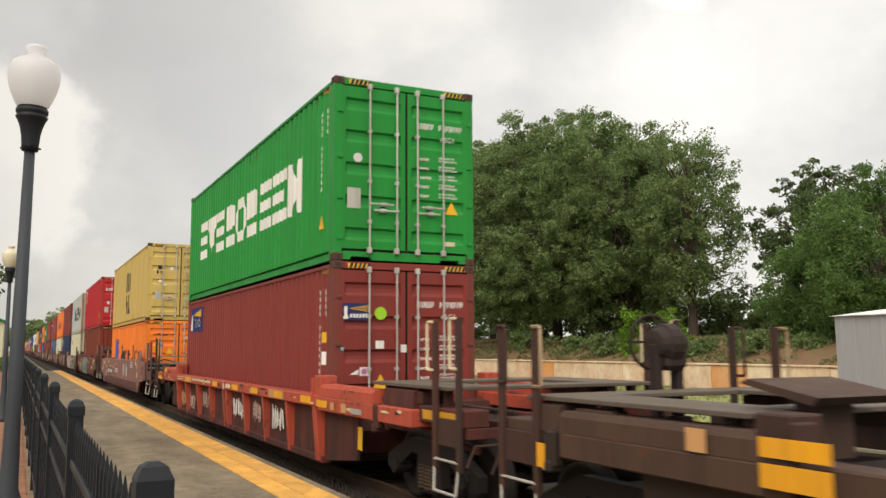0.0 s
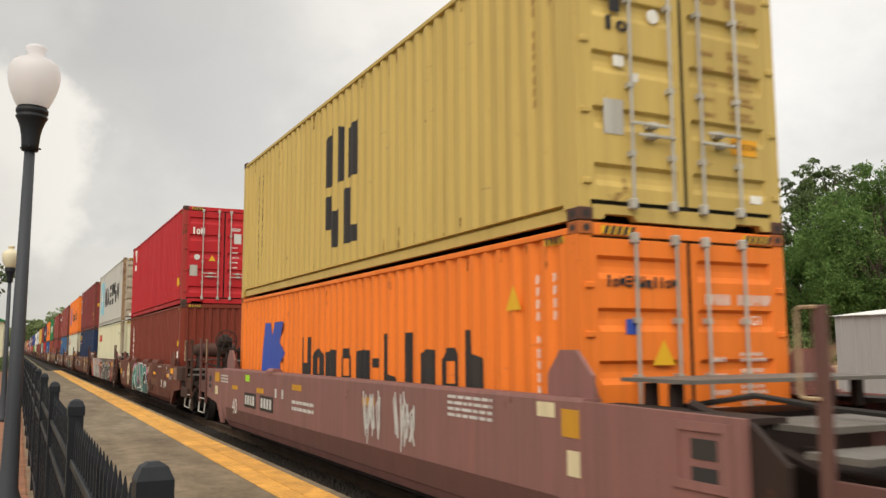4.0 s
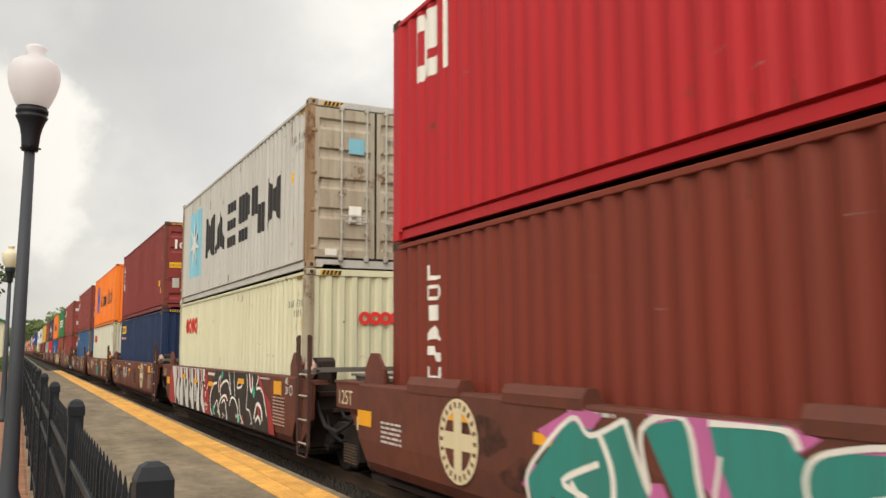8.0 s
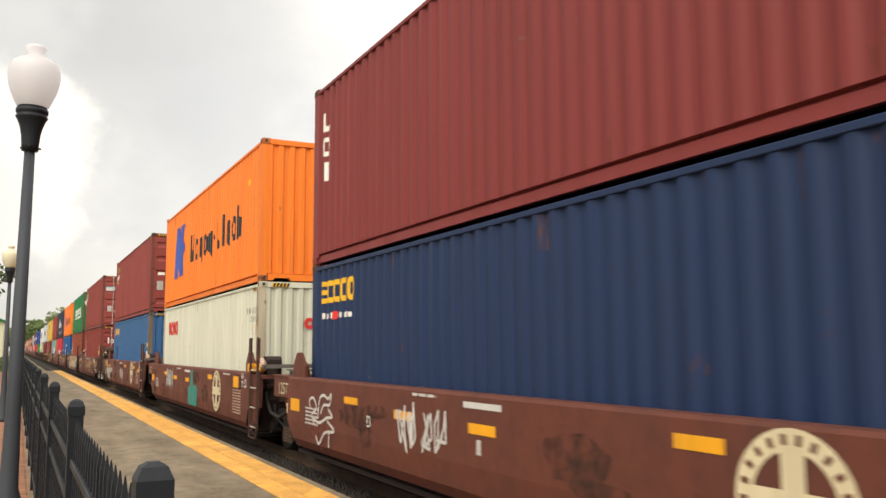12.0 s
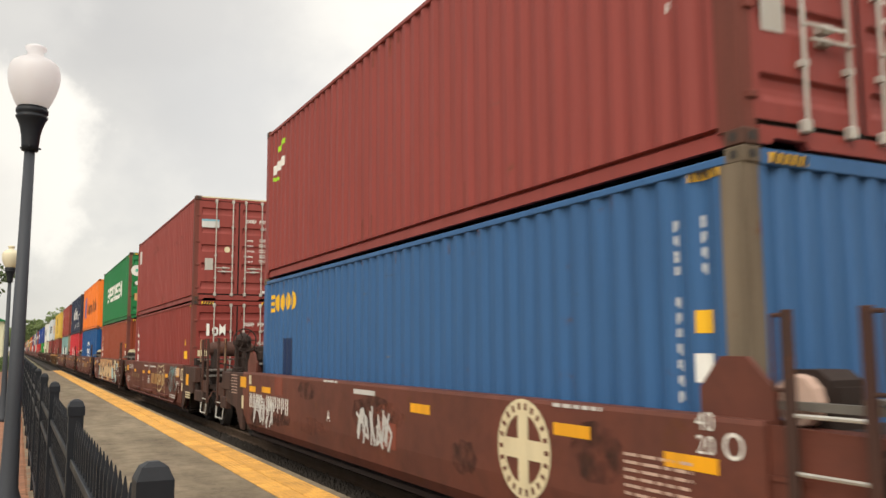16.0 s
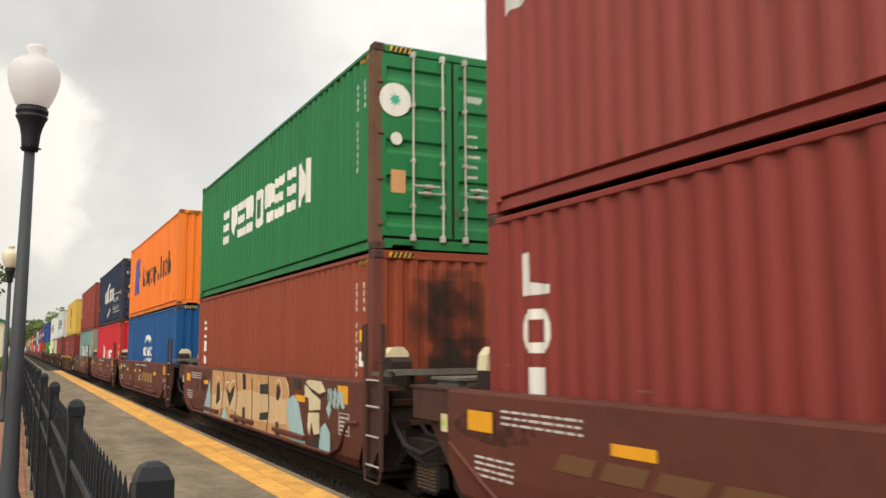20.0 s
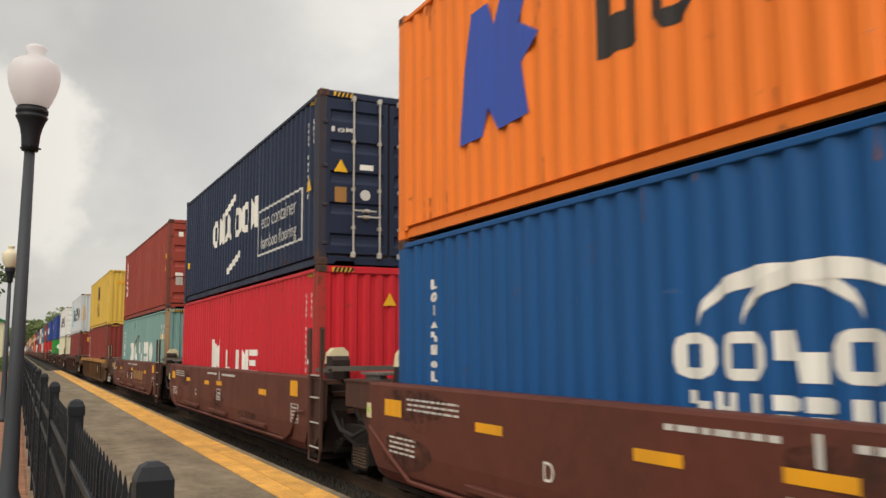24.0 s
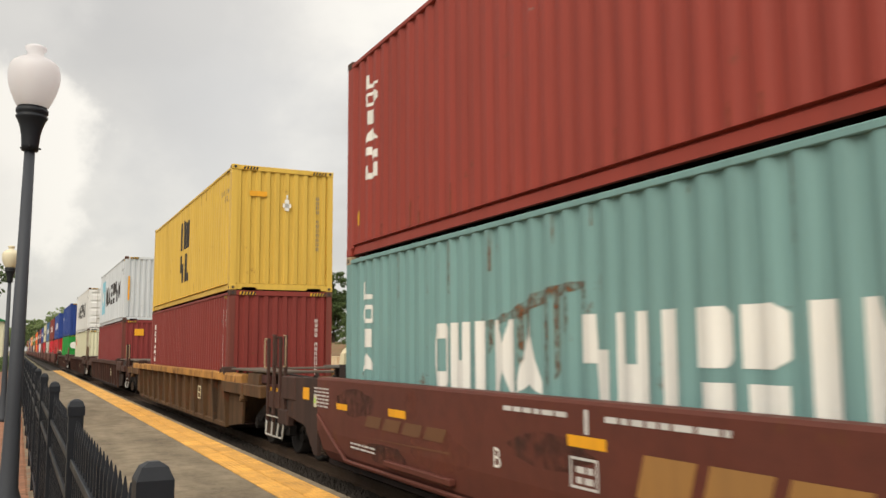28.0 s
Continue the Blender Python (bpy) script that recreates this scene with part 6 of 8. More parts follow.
dot(b, "mark_sea", -1.06, 1.56, 0.03, label="small blue-green sticker")
flag(b, "mark_white", (-0.52, -0.38, 1.56, 1.68), (-0.10, 0.0, 1.50, 1.62), (-0.78, -0.64, 1.15, 1.28))
m = Mesh().add([(-0.94, -6.095, 1.17), (-0.80, -6.095, 1.17), (-0.80, -6.095, 1.25)], [(0, 1, 2)])
part("sticker", m, "mark_white", b, "torn white sticker")
dot(b, "mark_pink", -0.71, 1.215, 0.045, label="pink printed spot")
flag(b, "galvanised", (-0.88, -0.66, 0.76, 0.92))
m = Mesh()
triangle(m, -0.44, 0.95, 0.13)
part("sticker", m, "mark_yellow", b, "yellow warning triangle")
side_tags(b, HC, 1.02)
mark(b, "mark_navy", lambda m: on_side(m, 4.12, 5.65, 2.02, 2.66))
mark(b, "mark_white", lambda m: [strip_on_side(m, [(5.58, 2.06, 2.12), (5.53, 2.06, 2.48), (5.40, 2.06, 2.48), (5.34, 2.06, 2.12)], 0.008), word_blocks(m, 5.26, 4.22, 2.14, 2.36, "slab bars slab tile tile slab", 0.84)])
mark(b, "mark_yellow", lambda m: [strip_on_side(m.cut(), [(5.30, 2.46, 2.48), (4.20, 2.40 + 0.055 * k, 2.435 + 0.055 * k)], 0.008) for k in range(4)])
a = box_of("green", "door", "bright green corrugated shipping container stacked on another")
m_white_word(a)
plate(a)
dot(a, "mark_silver", -0.83, 1.62, 0.075)
m = Mesh()
triangle(m, 0.80, 0.82, 0.12)
part("sticker", m, "mark_yellow", a, "yellow warning triangle")
m = Mesh()
triangle(m, 0, 0.62, 0.13, False, -5.50)
part("sticker", m, "mark_yellow", a, "yellow warning triangle")
flag(a, "mark_bone", (0.66, 0.86, 0.30, 0.37))
stack(12.2, b, a)

# plum car: mustard over orange
car = smooth_car("plum", "coupler", "coupler", "dusty plum well car with smooth sides", brake_n="", brake_f="car_dark")
side_rect(car, "mark_ochre", [(7.08, 6.64, 1.17, 1.37), (5.41, 4.92, 1.07, 1.15), (3.44, 2.95, 1.08, 1.17), (-6.18, -6.42, 1.16, 1.38), (-1.9, -2.3, 1.16, 1.26), (1.2, 0.7, 1.22, 1.31)], label="faded yellow patch")
side_rect(car, "mark_bone", [(-5.82, -6.08, 1.30, 1.42), (-6.25, -6.42, 0.86, 1.06), (7.05, 6.78, 0.90, 1.08)])
side_rect(car, "mark_lime", [(7.03, 6.93, 0.92, 1.02), (4.3, 3.98, 1.26, 1.38)])
side_rect(car, "mark_silver", lines_of_bars(rng, 6.5, 5.8, 1.33, 3, 0.06, 0.03) + lines_of_bars(rng, -4.3, -5.2, 1.40, 4, 0.06, 0.03) + lines_of_bars(rng, 1.2, 0.1, 1.06, 2, 0.10, 0.05) + [(2.2, 2.1, 1.05, 1.2), (1.8, 1.7, 1.05, 1.2)])
letter(car, "40", 0.42, (-1.4975, 5.15, 0.60), "mark_white")
for u in (3.93, 2.75):
    side_rect(car, "mark_black", [(u + 0.44, u - 0.44, 0.78, 1.05)])
    side_rect(car, "mark_silver", [(u + 0.36 - 0.19 * k, u + 0.23 - 0.19 * k, 0.83, 1.0) for k in range(4)], x=-1.4985)
part("top_cover", cached("short_cover", lambda: Mesh().along([(-1.500, 1.42), (-1.505, 1.49), (-1.46, 1.53), (-1.36, 1.53), (-1.30, 1.47)], -0.2, 0.2)), "car_plum", car, at=(0, 2.72, 0))
for u, sd in ((-3.2, 11), (-2.2, 12)):
    scrawl(car, "mark_silver", u, 1.05, 0.6, 0.55, sd, 4)
put(car, 33.16 + 6.096)
b = box_of("orange", "door", "orange corrugated shipping container sunk in the well", 2.591)
m_emblem_word(b, 0.98, 1.70, 1.9, -4.45, 4.4, 2.75, 0.75, 2.0)
end_word(b, "mark_black", -0.95, -0.15, 2.03, 2.13, 11)
flag(b, "mark_blue", (-0.74, -0.58, 1.62, 1.75))
m = Mesh()
triangle(m, -0.33, 1.35, 0.13)
part("sticker", m, "mark_yellow", b, "yellow warning triangle")
m = Mesh()
triangle(m, 0, 1.95, 0.14, False, -5.0)
part("sticker", m, "mark_yellow", b, "yellow warning triangle")
a = box_of("mustard", "door", "mustard yellow corrugated shipping container stacked on another", code="mark_gold")
m_tall_word(a)
column_blocks(a, "mark_black", 4.83, 0.14, 2.45, 0.45, 13)
column_blocks(a, "mark_black", 4.55, 0.14, 2.45, 0.70, 10)
end_word(a, "mark_black", -0.92, -0.62, 1.92, 2.06, 1)
end_word(a, "mark_black", -0.92, -0.62, 1.75, 1.88, 2)
dot(a, "mark_white", -0.33, 1.95, 0.07)
plate(a, -0.80, 0.95)
flag(a, "mark_amber", (0.58, 0.92, 0.74, 0.90))
letter(a, "CAUTION", 0.075, (0.75, -6.098, 0.80), "mark_black", "end")
flag(a, "mark_white", (0.80, 0.95, 0.28, 0.36), (-0.80, -0.68, 1.42, 1.52), (-0.62, -0.52, 1.30, 1.38))
nudge(car, 0.15)
stack(33.16, b, a, 2.591, 0.36)

# first five-unit car
PACK = "brown articulated well car unit with stencilled sides"


def early_unit(y, near, far, seed=1, **kw):
    car = smooth_car("early", near, far, PACK, **kw)
    ahead = [(-5.83, 1.12, 0.50, 0.10)] if seed == 5 else [(-5.42, 1.22, 0.46, 0.22)] if near == "artic" else [(-6.68, 1.265, 0.46, 0.15), (-6.01, 1.12, 0.46, 0.09)]
    behind = [(3.55, 1.19, 0.50, 0.09), (6.05, 1.0, 0.46, 0.19)] if far == "artic" else [(4.74, 1.155, 0.56, 0.10), (5.70, 1.135, 0.46, 0.10), (6.43, 1.24, 0.46, 0.20)]
    middle = [(-4.50, 1.215, 0.50, 0.10), (-1.66, 1.215, 0.50, 0.10)] if seed == 5 else [(-3.50, 1.135, 0.50, 0.08) if seed == 1 else (-2.85, 1.25, 0.46, 0.10), (0.02, 1.10, 0.52, 0.10), (1.85, 1.11, 0.52, 0.10)]
    amber(car, ahead + middle + behind)
    side_rect(car, "mark_silver", [(0.38, -0.35, 1.29, 1.35)])
    side_rect(car, "mark_silver", lines_of_bars(random.Random(seed + 50), 5.5, 4.9, 1.0, 5, 0.055, 0.025), label="small stencilled writing")
    grime(car, 200 + seed)
    stencils(car, 1.48 if seed == 5 else 1.43, seed, "early", -5.15 if near == "artic" else -7.0)
    put(car, y + 6.096)
    return car


car = early_unit(52.96, "coupler", "artic", seed=1, brake_n="car_dark", tank_n=True)
for u in (4.3, 2.2, -1.1, -3.3):
    part("top_cover", cached("long_cover", lambda: Mesh().along([(-1.500, 1.38), (-1.505, 1.47), (-1.46, 1.55), (-1.36, 1.55), (-1.30, 1.45), (-1.30, 1.38)], -0.62, 0.62)), "car_brown", car, at=(0, u, 0))
emblem(car, 3.5, 0.95, 0.42)
side_rect(car, "mark_faded", [(-2.9 - 0.3 * k, -3.12 - 0.3 * k, 0.78, 0.98) for k in range(4)], label="faded painted blocks")
side_rect(car, "mark_white", [(-4.98, -5.08, 0.76, 0.97)], label="white painted stroke, worn")
glyph_bars(car, "mark_white", -5.44, 0.19, 0.75, 0.96, 3)
letter(car, "L 266-0 FT", 0.15, (-1.4965, -6.6, 1.02), "mark_white")
b = box_of("brown", "front", "dark brown corrugated shipping container sunk in the well")
column_blocks(b, "mark_white", 4.95, 0.42, 2.52, 1.12, 6)
side_tags(b, HC, 0.9)
a = box_of("red", "door", "red corrugated shipping container stacked on another")
mark(a, "mark_white", lambda m: word_blocks(m, 5.45, 4.45, 1.88, 2.72, "tile flag stem", 0.9))
end_word(a, "mark_white", -0.97, -0.58, 2.06, 2.27, 3)
flag(a, "mark_silver", (0.28, 0.50, 1.82, 2.12))
plate(a)
dot(a, "mark_silver", -0.80, 1.38, 0.085)
flag(a, "mark_amber", (0.66, 0.86, 0.82, 1.02))
flag(a, "mark_yellow", (-5.36, -5.14, 0.55, 0.80), end=False)
m = Mesh()
triangle(m, 0, 0.66, 0.14, False, -5.58)
part("sticker", m, "mark_yellow", a, "yellow warning triangle")
m = Mesh()
triangle(m, -0.36, 1.28, 0.10)
part("sticker", m, "mark_yellow", a, "yellow warning triangle")
nudge(car, 0.20)
# blue-green sprayed shards with white rims on pink
for pts in ([(2.25, 1.18), (1.67, 1.41), (1.34, 1.36), (1.77, 1.01)], [(0.84, 1.41), (-0.38, 1.42), (-0.61, 1.36), (0.19, 0.88)], [(-0.61, 1.3), (-1.3, 1.36), (-1.66, 1.21), (-1.78, 1.11), (-1.48, 1)], [(1.1, 0.9), (0.7, 0.95), (0.5, 0.6), (0.9, 0.5)], [(2.5, 0.7), (2.3, 0.95), (2.2, 0.6)]):
    side_poly(car, "mark_pink", pts, -1.4955, "pink sprayed patch")
for pts in ([(2.42, 0.76), (1.78, 1.3), (1.34, 1.21), (1.23, 0.86), (1.33, 0.42), (1.76, 0.62), (2.05, 0.67), (1.99, 0.42), (2.23, 0.42)], [(1.39, 1.26), (1.03, 1.35), (0.83, 0.79), (0.55, 0.43), (0.73, 0.42), (1.33, 0.74)], [(0.88, 1.32), (0.46, 1.4), (0.28, 0.84), (0.55, 0.81)],
            [(0.24, 1.39), (-0.34, 1.42), (-0.42, 1.3), (-0.53, 1.2), (-0.38, 0.86), (-0.53, 0.69), (-0.06, 0.67), (0.2, 1.22)], [(-0.38, 1.2), (-0.68, 1.3), (-1.27, 1.33), (-1.45, 0.99), (-1.6, 0.75), (-1.88, 0.57), (-1.82, 0.42), (-1.15, 0.44), (-1.26, 0.77), (-1.1, 1.05), (-0.75, 1.05), (-0.67, 0.77), (-0.89, 0.5), (-0.6, 0.42), (-0.45, 0.74)]):
    side_poly(car, "mark_teal", pts, -1.4968, "blue-green sprayed shard")
side_poly(car, "mark_deep", [(1.2, 0.75), (0.3, 0.66), (-0.5, 0.62), (-0.6, 0.42), (1.33, 0.42)], -1.4974, "dark green sprayed shade")
side_poly(car, "mark_deep", [(-1.15, 0.85), (-1.6, 0.75), (-1.88, 0.57), (-1.82, 0.42), (-0.75, 0.42), (-0.95, 0.7)], -1.4974, "dark green sprayed shade")
side_poly(car, "mark_slate", [(-1.28, 1.28), (-1.5, 0.98), (-1.6, 0.8), (-1.3, 0.8)], -1.4977, "grey-blue sprayed shade")
for k, (w, pts) in enumerate(((0.022, [(1.87, 0.42), (2.23, 0.42), (2.42, 0.76), (2.12, 1.07), (1.72, 1.32), (1.5, 1.2), (1.08, 1.35)]), (0.026, [(1.08, 1.35), (0.83, 0.86), (0.9, 1.29), (0.46, 1.4), (0.33, 0.93), (0.19, 0.78)]), (0.03, [(1.77, 0.82), (1.33, 0.45), (1.23, 0.9), (1.39, 1.23)]), (0.024, [(0.24, 1.39), (-0.34, 1.4), (-0.46, 1.29)]),
                           (0.018, [(0.15, 1.19), (0.19, 0.64), (-0.53, 0.69), (-0.49, 1.13), (-0.68, 1.3), (-1.3, 1.33), (-1.54, 0.86), (-1.91, 0.6), (-1.82, 0.42)]), (0.03, [(-0.82, 1.04), (-1.16, 1.09), (-1.26, 0.77), (-0.99, 0.8)]), (0.026, [(1.55, 0.72), (1.88, 0.81), (1.4, 1.0)]), (0.04, [(-0.06, 0.63), (-0.14, 0.81), (-0.2, 0.95)]), (0.016, [(0.9, 0.5), (0.1, 0.55), (-0.6, 0.5), (-0.2, 0.42)]))):
    ribbon(car, "mark_white", pts, w, -1.4985 - 0.0003 * k, "white sprayed rim")
scrawl(car, "mark_bone", -1.95, 1.2, 0.4, 0.22, 91, 2, r=0.02)
stack(52.86, b, a)

car = early_unit(68.65, "artic", "artic", seed=2)
side_poly(car, "mark_crimson", [(5.75, 0.42), (5.7, 1.2), (5.45, 1.41), (5.25, 1.41), (4.8, 0.42)], -1.4955, "red spray-painted ground")
side_poly(car, "mark_silver", [(5.35, 1.41), (0.77, 1.41), (0.62, 0.42), (4.75, 0.42)], -1.4960, "silvery white spray-painted ground")
g = random.Random(41)
for k, (u, d, w) in enumerate(((4.62, -0.02, 0.05), (4.20, 0.10, 0.045), (3.75, 0.26, 0.06), (3.32, 0.05, 0.04), (2.95, 0.25, 0.055), (2.55, -0.10, 0.04), (2.22, 0.22, 0.055), (1.80, 0.06, 0.04), (1.42, 0.15, 0.06), (1.05, -0.12, 0.045))):
    # black gaps between the slabs, each with a wedge at its foot
    ribbon(car, "mark_black", [(u, 1.41), (u - 0.3 * d - 0.05, 1.12), (u - d + 0.05, 0.80), (u - d - 0.03, 0.42)], w, -1.4972 - 0.0002 * k, "black sprayed gap")
    if k % 2 == 0:
        side_poly(car, "mark_black", [(u - d + 0.05, 0.42), (u - d - 0.12, 0.60 + 0.1 * g.random()), (u - d - 0.42, 0.42)], -1.4985, "black sprayed wedge")
        side_poly(car, "mark_crimson", [(u - 0.1, 1.39), (u - 0.24, 1.39), (u - 0.26, g.uniform(1.1, 1.2)), (u - 0.16, g.uniform(0.98, 1.05))], -1.4982, "red sprayed shard")
    else:
        side_poly(car, "mark_black", [(u - 0.08, g.uniform(1.0, 1.15)), (u - 0.26, g.uniform(1.02, 1.18)), (u - 0.18, 0.86)], -1.4985, "black sprayed wedge")
side_poly(car, "mark_crimson", [(0.80, 1.25), (0.62, 1.33), (0.44, 1.26), (0.28, 0.9), (0.12, 0.51), (0.02, 0.42), (0.62, 0.42), (0.93, 0.81)], -1.4978, "red spray-painted patch")
for k in range(12):
    cloud(car, "mark_white", g.uniform(0.25, 0.8), g.uniform(0.5, 1.28), 0.07, 0.07, 640 + k, -1.4998)
side_poly(car, "mark_black", [(0.16, 0.42), (0.12, 0.73), (-0.12, 1.12), (-0.45, 1.41), (-4.05, 1.41), (-4.31, 1.18), (-4.7, 0.95), (-4.95, 0.42)], -1.4968, "black spray-painted ground")
side_poly(car, "mark_crimson", [(-3.95, 1.41), (-4.25, 1.38), (-4.6, 1.1), (-5.0, 0.95), (-5.3, 0.42), (-4.95, 0.42), (-4.7, 0.95), (-4.31, 1.18)], -1.4962, "red spray-painted patch")
for k, (w, pts) in enumerate(((0.028, [(-0.2, 0.42), (-0.03, 0.52), (0.07, 0.77), (-0.21, 1.08), (-0.6, 1.14)]), (0.022, [(-0.84, 0.95), (-0.78, 1.15), (-1.01, 1.3), (-0.93, 0.96)]), (0.024, [(-1.78, 1.41), (-1.98, 0.95), (-1.70, 1.2), (-1.33, 1.19), (-0.98, 1.05), (-1.01, 0.87)]), (0.026, [(-1.01, 0.47), (-0.84, 0.62), (-1.09, 0.84), (-1.48, 0.91), (-1.70, 0.81)]),
                           (0.024, [(-1.15, 0.74), (-1.40, 0.81), (-1.6, 0.6), (-1.70, 0.42)]), (0.016, [(-2.25, 1.41), (-2.28, 1.16), (-2.37, 0.93)]), (0.024, [(-1.87, 0.73), (-2.05, 0.89), (-2.37, 0.87), (-2.61, 0.7), (-2.66, 0.45)]), (0.022, [(-2.56, 1.21), (-2.56, 1.11), (-2.91, 1.15), (-2.91, 1.23), (-2.56, 1.21)]), (0.018, [(-3.29, 1.41), (-3.38, 1.16), (-3.32, 0.77), (-3.56, 0.72), (-3.80, 0.5)]),
                           (0.035, [(-3.51, 1.41), (-3.62, 1.12), (-3.74, 1.12), (-3.76, 1.38)]), (0.022, [(-4.2, 1.38), (-4.06, 1.16), (-4.31, 1.17), (-4.55, 1.05), (-4.80, 0.7)]), (0.034, [(-3.92, 0.60), (-4.05, 0.84), (-4.22, 0.88), (-4.41, 0.80), (-4.5, 0.6)]), (0.03, [(-4.0, 0.55), (-4.2, 0.66), (-4.4, 0.55)]), (0.02, [(-0.40, 0.6), (-0.67, 0.77), (-0.8, 0.6), (-1.01, 0.42)]), (0.022, [(-2.7, 0.9), (-2.85, 0.6), (-3.1, 0.45)]))):
    ribbon(car, "mark_white", pts, w, -1.4988 - 0.0003 * k)
for k, (u, z, col) in enumerate(((-0.85, 1.05, "crimson"), (-1.40, 0.86, "crimson"), (-3.62, 1.25, "crimson"), (-4.22, 0.76, "crimson"), (-1.15, 1.36, "green"), (-2.7, 0.52, "green"), (-3.85, 1.08, "green"), (-0.3, 0.55, "green"), (-3.0, 0.5, "crimson"))):
    cloud(car, "mark_" + col, u, z, 0.16, 0.22, 660 + k, -1.4984)
for k in range(16):
    cloud(car, "mark_white", g.uniform(-4.2, -0.3), g.uniform(0.43, 0.58), 0.05, 0.05, 690 + k, -1.4996)
side_rect(car, "mark_amber", [(p + 0.25, p - 0.25, z - 0.05, z + 0.05) for p, z in ((0.02, 1.10), (1.85, 1.11), (3.55, 1.19), (-2.85, 1.25))], x=-1.5030, label="yellow reflector patch")
b = box_of("cream", "front", "cream corrugated shipping container with rust at its edges", code="mark_black")
m_red_rings(b, HC)
flag(b, "mark_soot", (-5.52, -5.42, 1.88, 2.06), end=False)
flag(b, "mark_amber", (-5.82, -5.70, 1.88, 2.06), end=False)
a = box_of("grey", "door", "pale grey corrugated shipping container with rusty doors", code="mark_black")
m_star_word(a)
flag(a, "mark_sky", (-0.50, -0.21, 1.99, 2.26))
flag(a, "mark_white", (-0.49, -0.26, 0.77, 1.08), (-0.91, -0.70, 0.22, 0.33))
flag(a, "mark_yellow", (-5.2, -5.05, 1.60, 1.78), (-5.25, -5.1, 0.78, 0.94), end=False)
stack(68.65, b, a)

car = early_unit(84.23, "artic", "artic", seed=3)
emblem(car)
letter(car, "D", 0.20, (-1.4965, 2.9, 0.90), "mark_white")
for k, pts in enumerate(([(5.24, 0.99), (5.28, 1.11), (5.1, 1.15), (4.96, 1.01), (5.17, 0.9), (5.03, 0.76)], [(4.89, 0.86), (4.82, 1.14), (4.63, 1.21), (4.44, 1.17), (4.31, 1.24), (4.38, 1.09), (4.63, 1.07), (4.76, 0.94)], [(5.1, 0.87), (4.83, 0.81), (4.5, 0.9), (4.26, 0.93), (4.44, 1.03)], [(4.47, 0.86), (4.18, 0.74), (4.57, 0.69), (4.83, 0.51), (4.97, 0.62)], [(4.38, 0.72), (4.40, 0.62), (4.39, 0.5)])):
    ribbon(car, "mark_silver", pts, 0.02, -1.4975 - 0.0003 * k, "thin silver sprayed line")
scrawl(car, "mark_silver", 1.4, 1.0, 1.3, 0.5, 23, 4, r=0.018)
side_rect(car, "mark_silver", [(0.12, 0.04, 0.86, 1.0)])
b = box_of("navy", "front", "navy blue corrugated shipping container sunk in the well")
mark(b, "mark_yellow", lambda m: word_blocks(m, 5.7, 4.2, 2.26, 2.60, "bars tile tile tile tile", 0.94))
mark(b, "mark_white", lambda m: [on_side(m.cut(), 5.6 - 0.115 * k - 0.075, 5.6 - 0.115 * k, 2.02, 2.09 + 0.02 * (k % 3 == 0)) for k in range(11)])
mark(b, "mark_red", lambda m: on_side(m, 4.95, 5.22, 2.00, 2.12, 0.008))
a = box_of("maroon_b", "door", "dark maroon corrugated shipping container stacked on another")
end_word(a, "mark_white", -0.95, -0.36, 2.00, 2.30, 3)
dot(a, "mark_bone", -0.45, 2.45, 0.08)
flag(a, "mark_yellow", (-1.05, -0.65, 1.36, 1.54))
letter(a, "CAUTION", 0.085, (-0.85, -6.098, 1.41), "mark_black", "end")
plate(a, -0.82, 0.86)
flag(a, "mark_yellow", (0.66, 0.80, 0.80, 0.90))
flag(a, "mark_white", (0.76, 0.88, 0.10, 0.16))
flag(a, "mark_yellow", (-5.3, -4.95, 0.80, 1.0), (-5.58, -5.48, 1.66, 1.80), end=False)
column_blocks(a, "mark_white", 5.5, 0.34, 2.40, 1.20, 3)
m_tri(a, HC)
stack(84.23, b, a)

car = early_unit(99.77, "artic", "artic", seed=4)
emblem(car)
side_poly(car, "mark_teal", [(-0.25, 0.5), (-0.15, 0.92), (-0.45, 0.98), (-0.55, 1.36), (-0.75, 1.36), (-0.8, 1.0), (-1.25, 1.0), (-1.4, 0.9), (-1.35, 0.5)], -1.4965, "blue-green spray-painted figure", "graffiti")
scrawl(car, "mark_silver", 2.8, 1.05, 1.2, 0.5, 31, 5)
letter(car, "E", 0.14, (-1.4965, 3.3, 0.86), "mark_white")
part("twist_guard", Mesh().box(-1.47, -1.25, -6.55, -6.25, 1.43, 1.60, 0.02).box(-1.42, -1.3, -6.95, -6.55, 1.45, 1.58, 0.03), "mark_amber", car, "orange-yellow painted corner guide")
b = box_of("cream_b", "front", "pale grey-cream corrugated shipping container sunk in the well", code="mark_black")
m_red_rings(b, HC)
flag(b, "mark_soot", (-5.52, -5.42, 1.88, 2.06), end=False)
flag(b, "mark_amber", (-5.82, -5.70, 1.88, 2.06), end=False)
a = box_of("orange", "front", "orange corrugated shipping container stacked on another", code="mark_gold", stripes=False)
m_emblem_word(a, 1.08, 1.84, 1.75, -4.4, 4.3, 2.55, 0.80, 2.32)
m = Mesh()
triangle(m, 0.0, 2.24, 0.12)
part("sticker", m, "mark_yellow", a, "yellow warning triangle")
flag(a, "mark_yellow", (-5.06, -4.95, 2.10, 2.22), (-5.76, -5.66, 2.0, 2.27), end=False)
stack(99.77, b, a)

